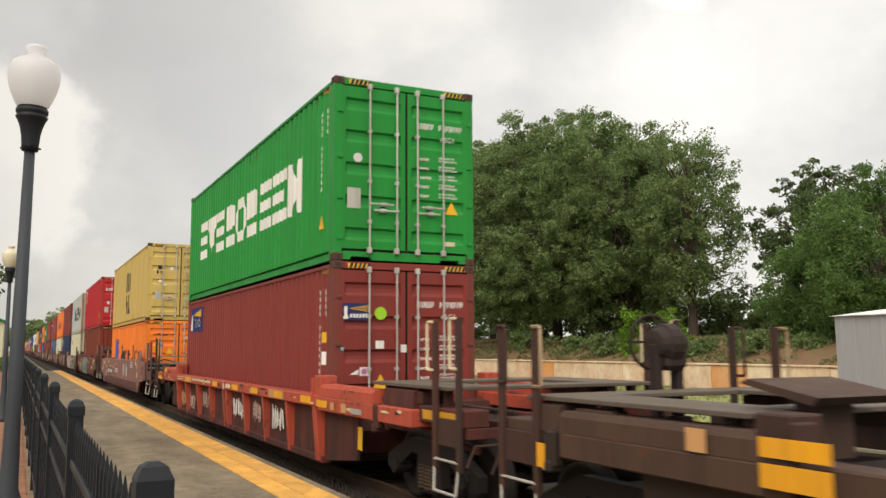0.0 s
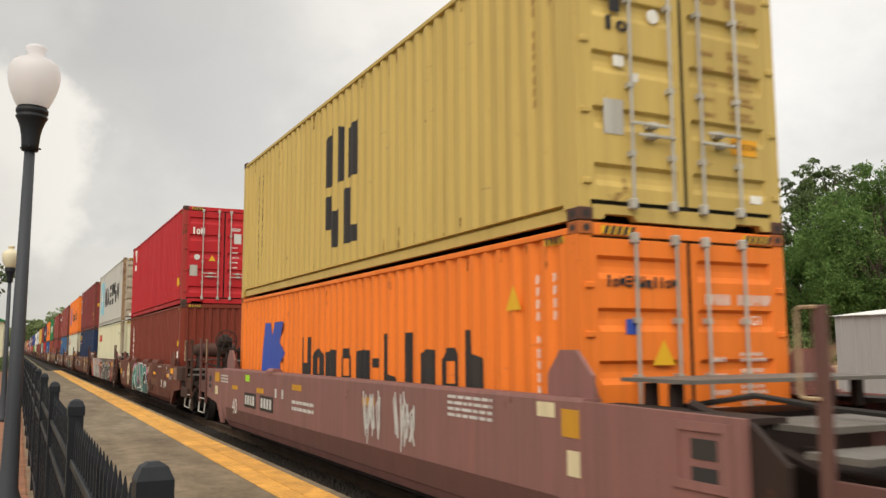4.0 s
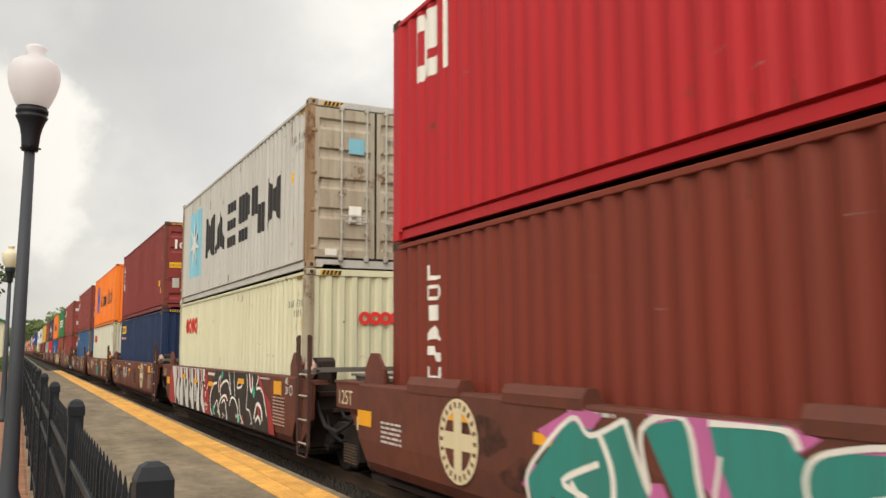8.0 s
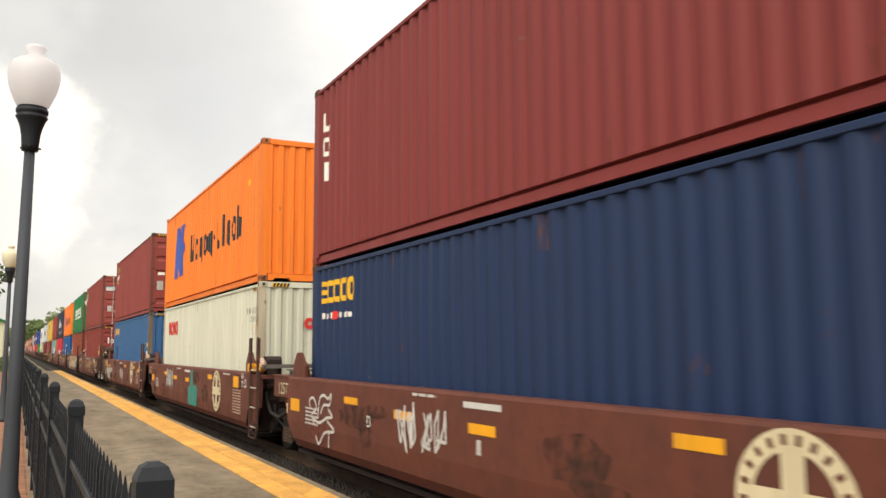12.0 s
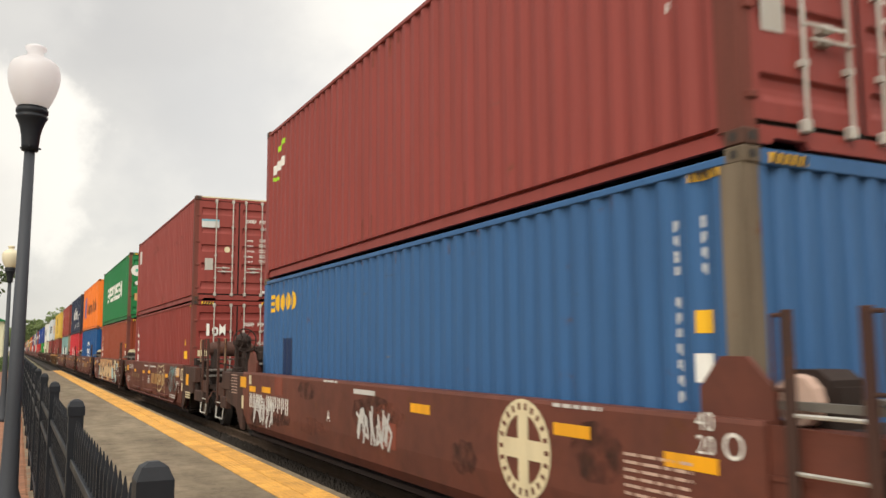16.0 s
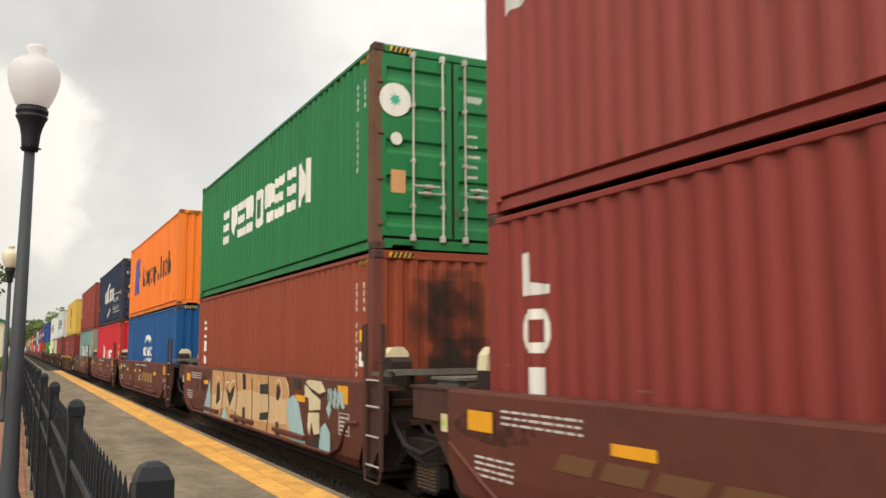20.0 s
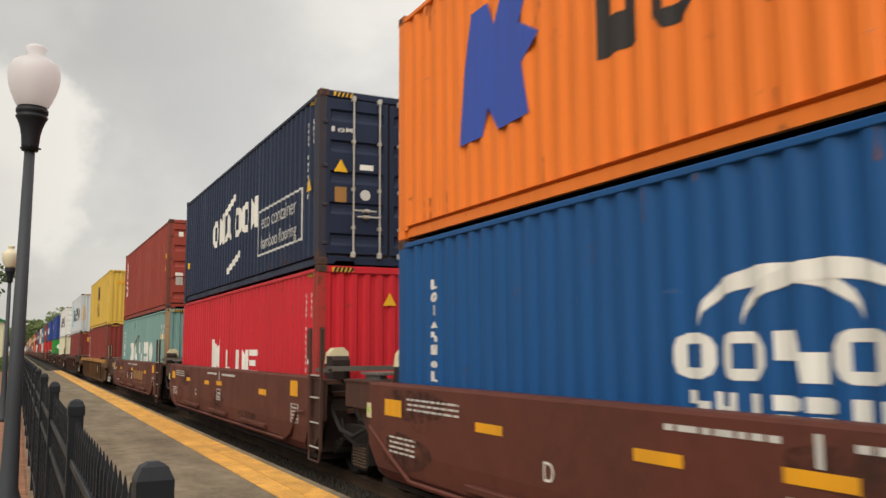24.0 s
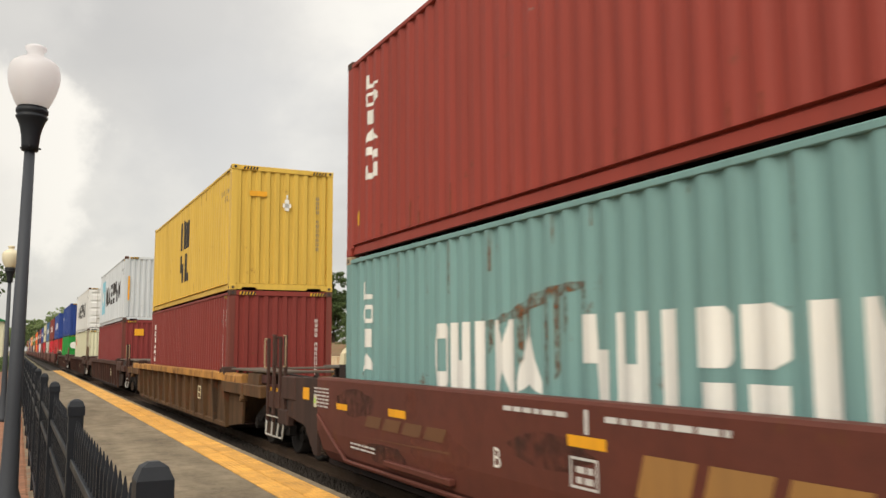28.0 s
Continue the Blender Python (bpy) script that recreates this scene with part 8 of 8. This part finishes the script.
# yellow cars and the rest of the train
SINGLE = [
    (216.75, ("maroon", "front", "dull maroon corrugated shipping container"), ("yellow", "front", "yellow corrugated shipping container stacked on another")),
    (238.3, ("maroon_b", "front", "dark maroon corrugated shipping container"), ("silver", "front", "silver-grey corrugated shipping container")),
    (260.1, ("cream", "front", "cream corrugated shipping container"), ("white", "door", "white corrugated shipping container")),
    (282.1, ("green", "door", "green corrugated shipping container"), ("royal", "front", "royal blue corrugated shipping container")),
]
for i, (y, lo, hi) in enumerate(SINGLE):
    car = ribbed_car("dusk" if i else "gold", "grimy dark brown well car with upright side posts" if i else "grimy yellow well car with upright side posts", 6.98, (10.37, 11.13), 9.3)
    side_rect(car, "mark_bone", [(-4.0, -4.05, 0.7, 1.0), (-4.3, -4.35, 0.7, 1.0), (-4.0, -4.35, 0.97, 1.0), (-4.0, -4.35, 0.7, 0.73), (-4.0, -4.35, 0.83, 0.86)], x=-1.46)
    put(car, y + 6.096)
    b = box_of(lo[0], lo[1], lo[2])
    a = box_of(hi[0], hi[1], hi[2], code="mark_black" if i < 3 else "mark_white", stripes=True)
    if i == 0:
        m_tall_word(a, 0.3, 0.6, 2.45)
        flag(a, "mark_white", (-0.02, 0.18, 1.95, 2.05), (0.03, 0.13, 1.88, 2.14), (0.06, 0.10, 2.14, 2.26))
        flag(a, "mark_amber", (-0.80, -0.40, 2.18, 2.30))
        column_blocks(b, "mark_white", 5.2, 0.35, 2.4, 0.9, 7)
        nudge(a, -PITCH)
    elif i == 1:
        m_star_word(a)
        flag(a, "mark_amber", (-1.05, -0.98, 0.9, 2.0))
        flag(b, "mark_amber", (-0.7, -0.3, 2.2, 2.5))
    elif i == 2:
        mark(a, "mark_black", lambda m: word_blocks(m, 4.0, -3.5, 1.0, 2.0, "peak bow bars flag step cup", 0.8))
        mark(b, "mark_red", lambda m: on_side(m, 4.4, 5.0, 1.9, 2.4))
    else:
        dot(b, "mark_white", -0.8, 2.0, 0.3)
        mark(a, "mark_white", lambda m: on_side(m, 5.0, 5.4, 1.4, 2.0))
    stack(y, b, a)

FAR = [("red", "royal"), ("scarlet", "maroon"), ("grey", "blue"), ("scarlet", "cream"), ("maroon", "royal"), ("silver", "maroon_b"), ("scarlet", "ink"), ("orange", "orange"), ("maroon", "red"), ("cream", "green"),
       ("navy", "maroon"), ("maroon", "mustard"), ("teal", "orange"), ("oxide", "grey"), ("blue", "maroon_b"), ("red", "cobalt"), ("cream", "yellow"), ("maroon", "green_b"), ("grey", "oxide"), ("navy", "red")]
first = None
for i, (lo, hi) in enumerate(FAR):
    y = 304.4 + 16.2 * i
    if first is None:
        first = smooth_car("late", "artic", "artic", "brown well car unit further down the train")
        del ROLL[-2:]
        put(first, y + 6.096)
    else:
        put(copy_thing(first, Matrix.Translation((0, 0, 0))), y + 6.096)
    b = box_of(lo, "door" if i % 3 else "front", "corrugated shipping container far down the train, " + lo.replace("_b", "") + " paint", far=True)
    a = box_of(hi, "front" if i % 2 else "door", "corrugated shipping container far down the train, " + hi.replace("_b", "") + " paint", far=True)
    mark(a, "mark_white" if hi not in ("cream", "grey", "mustard", "yellow") else "mark_black", lambda m: word_blocks(m, 3.5, -3.5, 1.1, 1.9, "tile peak slab bow step wedge", 0.8))
    stack(y, b, a)

# ---- beyond the train ----
def leaves(name, clumps, per, size, material, parent, seed, flat=0.6, droop=0.0):
    """Small leaf blades scattered through clumps (x, y, z, radius)."""
    g = np.random.default_rng(seed)
    c = np.repeat(np.array(clumps, float), per, 0)
    n = len(c)
    d = g.normal(size=(n, 3))
    d /= np.linalg.norm(d, axis=1)[:, None]
    rad = c[:, 3] * g.uniform(0.25, 1.0, n) ** 0.5
    p = c[:, :3] + d * rad[:, None] * np.array([1, 1, flat])
    p[:, 2] -= droop * np.abs(g.normal(size=n)) * c[:, 3]
    a = g.normal(size=(n, 3))
    a /= np.linalg.norm(a, axis=1)[:, None]
    b = np.cross(a, g.normal(size=(n, 3)))
    b /= np.linalg.norm(b, axis=1)[:, None]
    s = size * g.uniform(0.6, 1.4, n)[:, None]
    v = np.stack([p - a * s, p - b * s * 0.45, p + a * s, p + b * s * 0.45], 1).reshape(-1, 3)
    me = bpy.data.meshes.new(name)
    me.vertices.add(len(v))
    me.vertices.foreach_set("co", v.astype(np.float32).ravel())
    me.loops.add(4 * n)
    me.loops.foreach_set("vertex_index", np.arange(4 * n, dtype=np.int32))
    me.polygons.add(n)
    me.polygons.foreach_set("loop_start", np.arange(0, 4 * n, 4, dtype=np.int32))
    me.materials.append(None)
    me.update(calc_edges=True)
    return part(name, me, material, parent)


def crown(g, cx, cy, z0, z1, rx, ry, n, r0, r1, seed):
    """Clump places in an uneven crown: a lumpy outline, denser towards the skin, with gaps; and the ends of the limbs."""
    off = Vector((seed * 3.7, seed * 1.3, seed * 2.1))
    cz, up, down = z0 + 0.46 * (z1 - z0), 0.54 * (z1 - z0), 0.46 * (z1 - z0)

    def at(d, k):
        env = 0.98 + 0.36 * noise.noise(d * 1.9 + off) + 0.20 * noise.noise(d * 4.6 + off)
        return Vector((cx + rx * d.x * env * k, cy + ry * d.y * env * k, cz + (up if d.z > 0 else down) * d.z * min(env, 1.12) * k))

    def way():
        return Vector((g.gauss(0, 1), g.gauss(0, 1), g.gauss(0.12, 1))).normalized()

    out = []
    while len(out) < n:
        p = at(way(), g.uniform(0.12, 1.0) ** 0.36)
        if noise.noise(p * 0.42 + off) + 0.5 * noise.noise(p * 1.1 + off) > -0.16 + 0.22 * (g.random() - 0.5):
            out.append((*p, g.uniform(r0, r1)))
    limbs = [tuple(at(way(), g.uniform(0.45, 0.8))) for _ in range(34 if n > 400 else 16)]
    return out, limbs


def tree(name, label, x, y, z0, bole, top, rx, ry, n, per, leaf, mat, seed, r=(0.7, 1.3), trunk=0.45, droop=0.0, group=""):
    t = thing(name, label, "tree", group=group)
    g = random.Random(seed)
    cl, limbs = crown(g, x, y, bole, top, rx, ry, n, r[0], r[1], seed)
    m = Mesh()
    m.rod((x, y, z0), (x + 0.1, y, bole), trunk, 10, trunk * 0.75)
    m.rod((x + 0.1, y, bole), (x, y, top - 0.2 * (top - bole)), trunk * 0.75, 8, trunk * 0.2)
    for lx, ly, lz in limbs:
        s = Vector((x, y, max(bole, min(lz - 0.5, bole + 0.5 * (lz - bole)))))
        mid = s.lerp(Vector((lx, ly, lz)), 0.5) + Vector((g.uniform(-0.3, 0.3), g.uniform(-0.3, 0.3), 0.12 * (lz - s.z)))
        m.rod(s, mid, trunk * 0.32, 6, trunk * 0.2)
        m.rod(mid, (lx, ly, lz), trunk * 0.2, 6, trunk * 0.08)
    for px, py, pz, rr in cl[::5]:
        lx, ly, lz = min(limbs, key=lambda q: (q[0] - px) ** 2 + (q[1] - py) ** 2 + (q[2] - pz) ** 2)
        m.rod((lx, ly, lz), (px, py, pz), trunk * 0.08, 4, trunk * 0.025)
    part("trunk", m, "bark", t)
    leaves("crown", cl, per, leaf, mat, t, seed, 0.55, droop)
    return t


def beyond():
    wall = thing("retaining_wall", "low stained concrete wall with orange rust patches", "wall", kind="structure")
    for i in range(60):
        y = -10 + 2.44 * i
        part("panel", cached("wall_panel", lambda: Mesh().box(32.6, 32.9, 0.02, 2.42, -0.6, 0.72, 0.02)), "wall_orange" if i in (13, 17, 24) else "wall_concrete", wall, at=(0, y, 0.04 * math.sin(i * 1.7)))
    part("coping", Mesh().box(32.52, 32.95, -10, 136, 0.72, 0.80, 0.01), "wall_concrete", wall)
    bank = Mesh()
    g = random.Random(12)
    nx, ny = 12, 90
    v = []
    for j in range(ny):
        for i in range(nx):
            x = 32.9 + i * 2.6
            y = -20 + j * 3.0
            z = 0.55 + 2.3 * (1 - math.exp(-i * 0.45)) + 0.35 * noise.noise(Vector((x * 0.23, y * 0.23, 0)))
            v.append((x, y, z if i else 0.5))
    bank.add(v, [(j * nx + i, j * nx + i + 1, (j + 1) * nx + i + 1, (j + 1) * nx + i) for j in range(ny - 1) for i in range(nx - 1)])
    solid("bank", bank, "bank_earth", "reddish earth bank behind the wall with scrub", "bank", kind="structure")
    # trees
    G = "trees behind the wall"
    tree("oak_tree", "large dense dark green oak behind the wall", 42, 62, 1.5, 2.6, 22.3, 11.0, 11.0, 2500, 100, 0.12, "leaf_oak", 3, (0.35, 0.95), 0.6, droop=0.3, group=G)
    tree("oak_tree", "round dark green oak close to its neighbour", 42, 52.6, 1.5, 2.2, 19.8, 6.8, 6.8, 1300, 95, 0.115, "leaf_oak", 4, (0.3, 0.85), 0.5, droop=0.3, group=G)
    tree("oak_tree", "slim dark green oak with a hanging crown", 41, 44.2, 1.5, 4.2, 16.9, 4.0, 4.0, 430, 75, 0.11, "leaf_oak", 5, (0.3, 0.75), 0.4, droop=0.6, group=G)
    tree("oak_tree", "dark green oak further along the wall", 45, 78.5, 1.5, 2.4, 25.0, 7.8, 8.4, 1300, 75, 0.18, "leaf_oak", 8, (0.5, 1.1), 0.5, droop=0.3, group=G)
    tree("oak_tree", "ragged dark oak with thin outer twigs", 47, 37.6, 1.5, 3.4, 13.5, 5.0, 5.0, 560, 48, 0.13, "leaf_dark", 9, (0.25, 0.6), 0.35, droop=0.2, group=G)
    tree("cedar_tree", "feathery green cedar behind the wall", 39, 28.6, 1.2, 1.8, 10.8, 3.6, 3.6, 620, 105, 0.085, "leaf_cedar", 11, (0.3, 0.7), 0.3, droop=0.7, group=G)
    tree("cedar_tree", "spreading green cedar with drooping boughs", 40.5, 33.2, 1.2, 1.4, 8.4, 3.2, 3.2, 560, 105, 0.085, "leaf_cedar", 14, (0.3, 0.7), 0.3, droop=0.7, group=G)
    tree("oak_tree", "dark green tree in the shade of its neighbours", 42, 22, 1.2, 1.8, 10.5, 5.0, 5.0, 300, 70, 0.18, "leaf_dark", 15, group=G)
    for i, (x, y, h, w) in enumerate(((35.2, 43.6, 4.0, 0.6), (35.2, 39.9, 3.9, 0.6), (35.6, 50.4, 2.3, 1.2), (35.4, 46.4, 2.4, 1.0), (35.0, 37.4, 2.0, 0.8), (36.8, 31.0, 2.2, 1.0), (35.2, 70.0, 3.5, 1.6), (35.5, 34.0, 2.4, 1.4), (36, 58, 3.0, 1.3))):
        b = thing("bush", "bright green leafy bush on the bank" if i < 2 else "dull green leafy bush on the bank", "bush", group="bushes on the bank")
        g = random.Random(60 + i)
        cl = [(x + g.gauss(0, w * 0.5), y + g.gauss(0, w * 0.6), g.uniform(1.0, h), g.uniform(0.25, 0.55)) for _ in range(46)]
        leaves("foliage", cl, 45, 0.12, "leaf_bright" if i < 2 else "leaf_oak", b, 80 + i)
        m = Mesh()
        for k in range(5):
            m.rod((x, y, 0.6), cl[k][:3], 0.05, 5, 0.02)
        part("stem", m, "bark", b)
    tree("oak_tree", "upright dark green tree far along the bank", 44, 126.5, 1.2, 2.4, 13.6, 3.3, 3.3, 260, 70, 0.18, "leaf_dark", 18, (0.5, 0.9), 0.3, group=G)
    tree("conifer", "tall dark conical tree behind the wall", 43.5, 94, 1.2, 1.6, 19.2, 4.0, 4.0, 420, 80, 0.18, "leaf_dark", 17, (0.6, 1.0), 0.35, droop=0.4, group=G)
    for i, (x, y, h, w) in enumerate(((46, 60, 6.0, 1.8), (54, 72, 7.0, 2.2), (55, 80, 7.4, 2.4), (55, 88, 7.6, 2.4), (56, 97, 8.0, 2.6), (53, 64, 6.6, 2.2), (46, 56, 5.4, 1.7), (46.5, 52, 5.6, 1.7), (46.5, 48.5, 5.2, 1.6), (46, 45, 5.6, 1.7), (46, 41.5, 5.0, 1.6), (44.5, 38, 5.0, 1.6), (44, 33, 5.4, 1.6), (44, 27, 5.2, 1.7), (43, 68, 5.6, 1.8), (40, 84, 3.6, 1.6), (38, 96, 3.4, 1.6), (37.5, 88, 3.0, 1.4), (44.5, 90.5, 8.6, 2.3), (45, 120, 6.4, 1.8), (44, 114.5, 6.8, 1.9), (42.5, 107, 5.6, 1.7), (40, 100, 4.6, 1.6))):
        b = thing("bush", "dark leafy undergrowth bush below the trees", "bush", group="undergrowth below the trees")
        g = random.Random(160 + i)
        cl = [(x + g.gauss(0, w * 0.6), y + g.gauss(0, w * 0.75), g.uniform(1.6, h), g.uniform(0.4, 0.8)) for _ in range(70)]
        # leaf_dark here paints in the shade that lies below the canopy
        leaves("foliage", cl, 50, 0.16, "leaf_dark" if i < 15 or i > 17 else "leaf_bright", b, 180 + i)
        m = Mesh()
        for k in range(5):
            m.rod((x, y, 1.2), cl[k][:3], 0.06, 5, 0.02)
        part("stem", m, "bark", b)
    # rough scrub and grass along the wall's foot
    g = random.Random(5)
    cl = [(g.uniform(33.3, 40), g.uniform(15, 90), 0, g.uniform(0.25, 0.6)) for _ in range(620)]
    cl = [(x, y, 0.55 + 2.3 * (1 - math.exp(-(x - 32.9) / 2.6 * 0.45)), r) for x, y, z, r in cl]
    s = leaves("scrub", cl, 30, 0.13, "leaf_scrub", None, 21)
    tagged(s, "dry scrub and weeds on the earth bank", "scrub", kind="stuff")
    tuft = [(g.uniform(14.6, 32.4), g.uniform(10, 75), -0.47, g.uniform(0.2, 0.5)) for _ in range(2600)]
    s = leaves("grass_tufts", tuft, 14, 0.06, "blade", None, 22, 0.12)
    tagged(s, "short dry grass blades", "grass", kind="stuff")
    # equipment hut beside the track
    hut = thing("equipment_hut", "grey metal trackside hut with a pale roof", "hut")
    HX, HY, W, D, H = 16.8, 11.4, 2.5, 2.2, 2.42
    m = Mesh()
    n = 7
    part("pad", Mesh().box(HX - W / 2 - 0.4, HX + W / 2 + 0.4, HY - D / 2 - 0.4, HY + D / 2 + 0.4, -0.62, -0.35, 0.02), "kerb_concrete", hut)
    part("wall", Mesh().box(HX - W / 2, HX + W / 2, HY - D / 2, HY + D / 2, -0.35, H - 0.1, 0.01), "hut_metal", hut)
    for k in range(n):
        x = HX - W / 2 + (k + 0.5) * W / n
        m.box(x - 0.012, x + 0.012, HY - D / 2 - 0.012, HY - D / 2, -0.33, H - 0.12)
        y = HY - D / 2 + (k + 0.5) * D / n
        m.box(HX - W / 2 - 0.012, HX - W / 2, y - 0.012, y + 0.012, -0.33, H - 0.12)
    tagged(part("seam", m, "hut_metal", hut), kind="stuff")
    part("roof", Mesh().add([(HX - W / 2 - 0.08, HY - D / 2 - 0.08, H - 0.12), (HX + W / 2 + 0.08, HY - D / 2 - 0.08, H - 0.12), (HX + W / 2 + 0.08, HY + D / 2 + 0.08, H - 0.12), (HX - W / 2 - 0.08, HY + D / 2 + 0.08, H - 0.12),
                              (HX - 0.5, HY - 0.4, H + 0.02), (HX + 0.5, HY - 0.4, H + 0.02), (HX + 0.5, HY + 0.4, H + 0.02), (HX - 0.5, HY + 0.4, H + 0.02)],
                             [(0, 3, 2, 1), (0, 1, 5, 4), (1, 2, 6, 5), (2, 3, 7, 6), (3, 0, 4, 7), (4, 5, 6, 7)]), "hut_roof", hut)
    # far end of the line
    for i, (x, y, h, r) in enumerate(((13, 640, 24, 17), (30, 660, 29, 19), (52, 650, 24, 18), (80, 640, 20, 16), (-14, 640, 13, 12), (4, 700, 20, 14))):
        tree("far_tree", "broad tree at the end of the line, haze in its leaf colour", x, y, -0.7, 3, h, r, r, 150, 36, 0.9, "leaf_far", 100 + i, (1.8, 3.2), 0.8, group="trees at the end of the line")
    tree("street_tree", "dark leafy tree behind the fence", -4.9, 62, -0.7, 2.5, 10.5, 3.9, 3.9, 160, 50, 0.16, "leaf_dark", 130, (0.5, 0.9), 0.25)
    house = thing("station_house", "pale building beyond the end of the walkway", "house")
    part("wall", Mesh().box(-13, -1.9, 150, 162, -0.75, 6.2, 0.05), "paint_cream", house)
    part("roof", Mesh().along([(-13.6, 6.2), (-1.4, 6.2), (-7.4, 8.6)], 149.5, 162.5), "paint_green_b", house)
    for k in range(4):
        part("window", Mesh().box(-4.2 - 2.4 * k, -2.9 - 2.4 * k, 149.96, 150.03, 1.0, 3.2), "dark_gasket", house)
    hedge = [(-0.9 + 0.1 * math.sin(i), 74 + 1.1 * i, 0.5 + 0.15 * math.sin(i * 2.2), 0.75) for i in range(50)]
    hd = thing("hedge", "clipped dark green hedge along the walkway", "hedge")
    leaves("foliage", hedge, 110, 0.10, "leaf_dark", hd, 33)


beyond()


# ---- small stuff near the camera ----
def near_ground():
    strip = thing("tactile_strip", "orange-yellow tactile warning tiles along the platform edge", "paving", kind="structure")
    tile = cached("tile", lambda: Mesh().box(2.745, 3.036, 0.010, 0.600, -0.04, 0.004, 0.004))
    tile_b = cached("tile_b", lambda: Mesh().box(3.054, 3.345, 0.010, 0.600, -0.04, 0.004, 0.004))
    part("bedding", Mesh().box(2.738, 3.350, -8, 77.3, -0.05, -0.012), "joint_dark", strip)
    for i in range(-20, 110):
        y = 4.0 + 0.61 * i
        part("tile", tile, "tactile_yellow", strip, at=(0, y, 0))
        part("tile", tile_b, "tactile_yellow", strip, at=(0, y, 0))
    part("far_tiles", Mesh().box(2.742, 3.348, 71.11, 77.3, -0.04, 0.004), "tactile_yellow", strip)
    dom = Mesh()
    for j in range(340):
        y = 7.5 + 0.061 * j
        for i in range(10):
            x = 2.772 + i * 0.0605
            dom.add([(x + a * 0.013, y + b * 0.013, 0.004) for a, b in ((1, 0), (0, 1), (-1, 0), (0, -1))] + [(x + a * 0.007, y + b * 0.007, 0.009) for a, b in ((1, 0), (0, 1), (-1, 0), (0, -1))], [(0, 1, 5, 4), (1, 2, 6, 5), (2, 3, 7, 6), (3, 0, 4, 7), (4, 5, 6, 7)])
    tagged(part("dome", dom, "tactile_yellow", strip), kind="stuff")
    walk_way = thing("walkway", "red-brown brick paving beside the fence", "paving", kind="structure")
    part("bedding", Mesh().box(-1.8, 0.2, -8, 230, -0.6, -0.012), "ground_earth", walk_way)
    br = cached("paver", lambda: Mesh().box(0.003, 0.197, 0.003, 0.097, -0.05, 0.0, 0.004))
    for j in range(60):
        for i in range(5):
            part("paver", br, "paver", walk_way, at=(-0.82 + 0.2 * i + (0.1 if j % 2 else 0), 8.2 + 0.1 * j * 1.0, 0.001 * math.sin(i * 3 + j)))
    rest = Mesh()
    for j in [*range(-222, -60), *range(0, 140)]:
        for i in range(5):
            x, y = -0.82 + 0.2 * i + (0.1 if j % 2 else 0), 14.2 + 0.1 * j
            rest.box(x + 0.003, x + 0.197, y + 0.003, y + 0.097, -0.05, 0.001 * math.sin(i * 3 + j))
    tagged(part("far_pavers", rest, "paver", walk_way), kind="stuff")
    part("far_paving", Mesh().box(-1.0, 0.19, 28.2, 230, -0.05, -0.002), "paver", walk_way)
    side_walk = Mesh().box(-40, -1.8, -8, 600, -0.6, -0.02)
    solid("pavement", side_walk, "concrete", "plain grey pavement beyond the brick strip", "pavement", kind="structure")
    # ballast stones and ties
    g = random.Random(9)
    st = Mesh()
    for k in range(16000):
        y = 5.5 + 30 * g.random() ** 1.6
        x = 3.49 + 1.1 * g.random()
        r = g.uniform(0.02, 0.045)
        z = -0.385 + 0.03 * g.random() - 0.10 * max(0.0, (3.75 - x))
        p = [(x + r * g.uniform(0.7, 1.3) * a, y + r * g.uniform(0.7, 1.3) * b, z + r * c * g.uniform(0.7, 1.3)) for a, b, c in ((1, 0, 0), (0, 1, 0), (-1, 0, 0), (0, -1, 0), (0, 0, 1), (0.3, 0.2, -0.8))]
        st.add(p, [(0, 1, 4), (1, 2, 4), (2, 3, 4), (3, 0, 4), (1, 0, 5), (2, 1, 5), (3, 2, 5), (0, 3, 5)])
    me = bpy.data.meshes.new("ballast_stones")
    me.from_pydata(st.v, [], st.f)
    me.materials.append(None)
    tagged(part("ballast_stones", me, "ballast"), "loose ballast stones beside the rail, darkened like the bed", "ballast", kind="stuff")
    ties = thing("ties", "dark creosoted timber ties under the rails", "tie", kind="structure")
    tie = cached("tie", lambda: Mesh().box(XC - 1.3, XC + 1.3, -0.115, 0.115, -0.55, -0.365, 0.01))
    for k in range(110):
        part("tie", tie, "tie_wood", ties, at=(0, 2.0 + 0.53 * k, 0))


near_ground()


# ---- what moves ----
def motions():
    times = [1.0 * k for k in range(29)]
    for ob, y, z in TRAIN:
        walk(ob, [(t, pose(XC, y - gone(t), ZR + z)) for t in times])
    steps = [k / 15.0 for k in range(421)]
    for w in ROLL:
        x, y, z = w.location
        walk(w, [(t, pose(x, y, z, math.degrees(gone(t) / 0.42) % 360.0)) for t in steps])


motions()
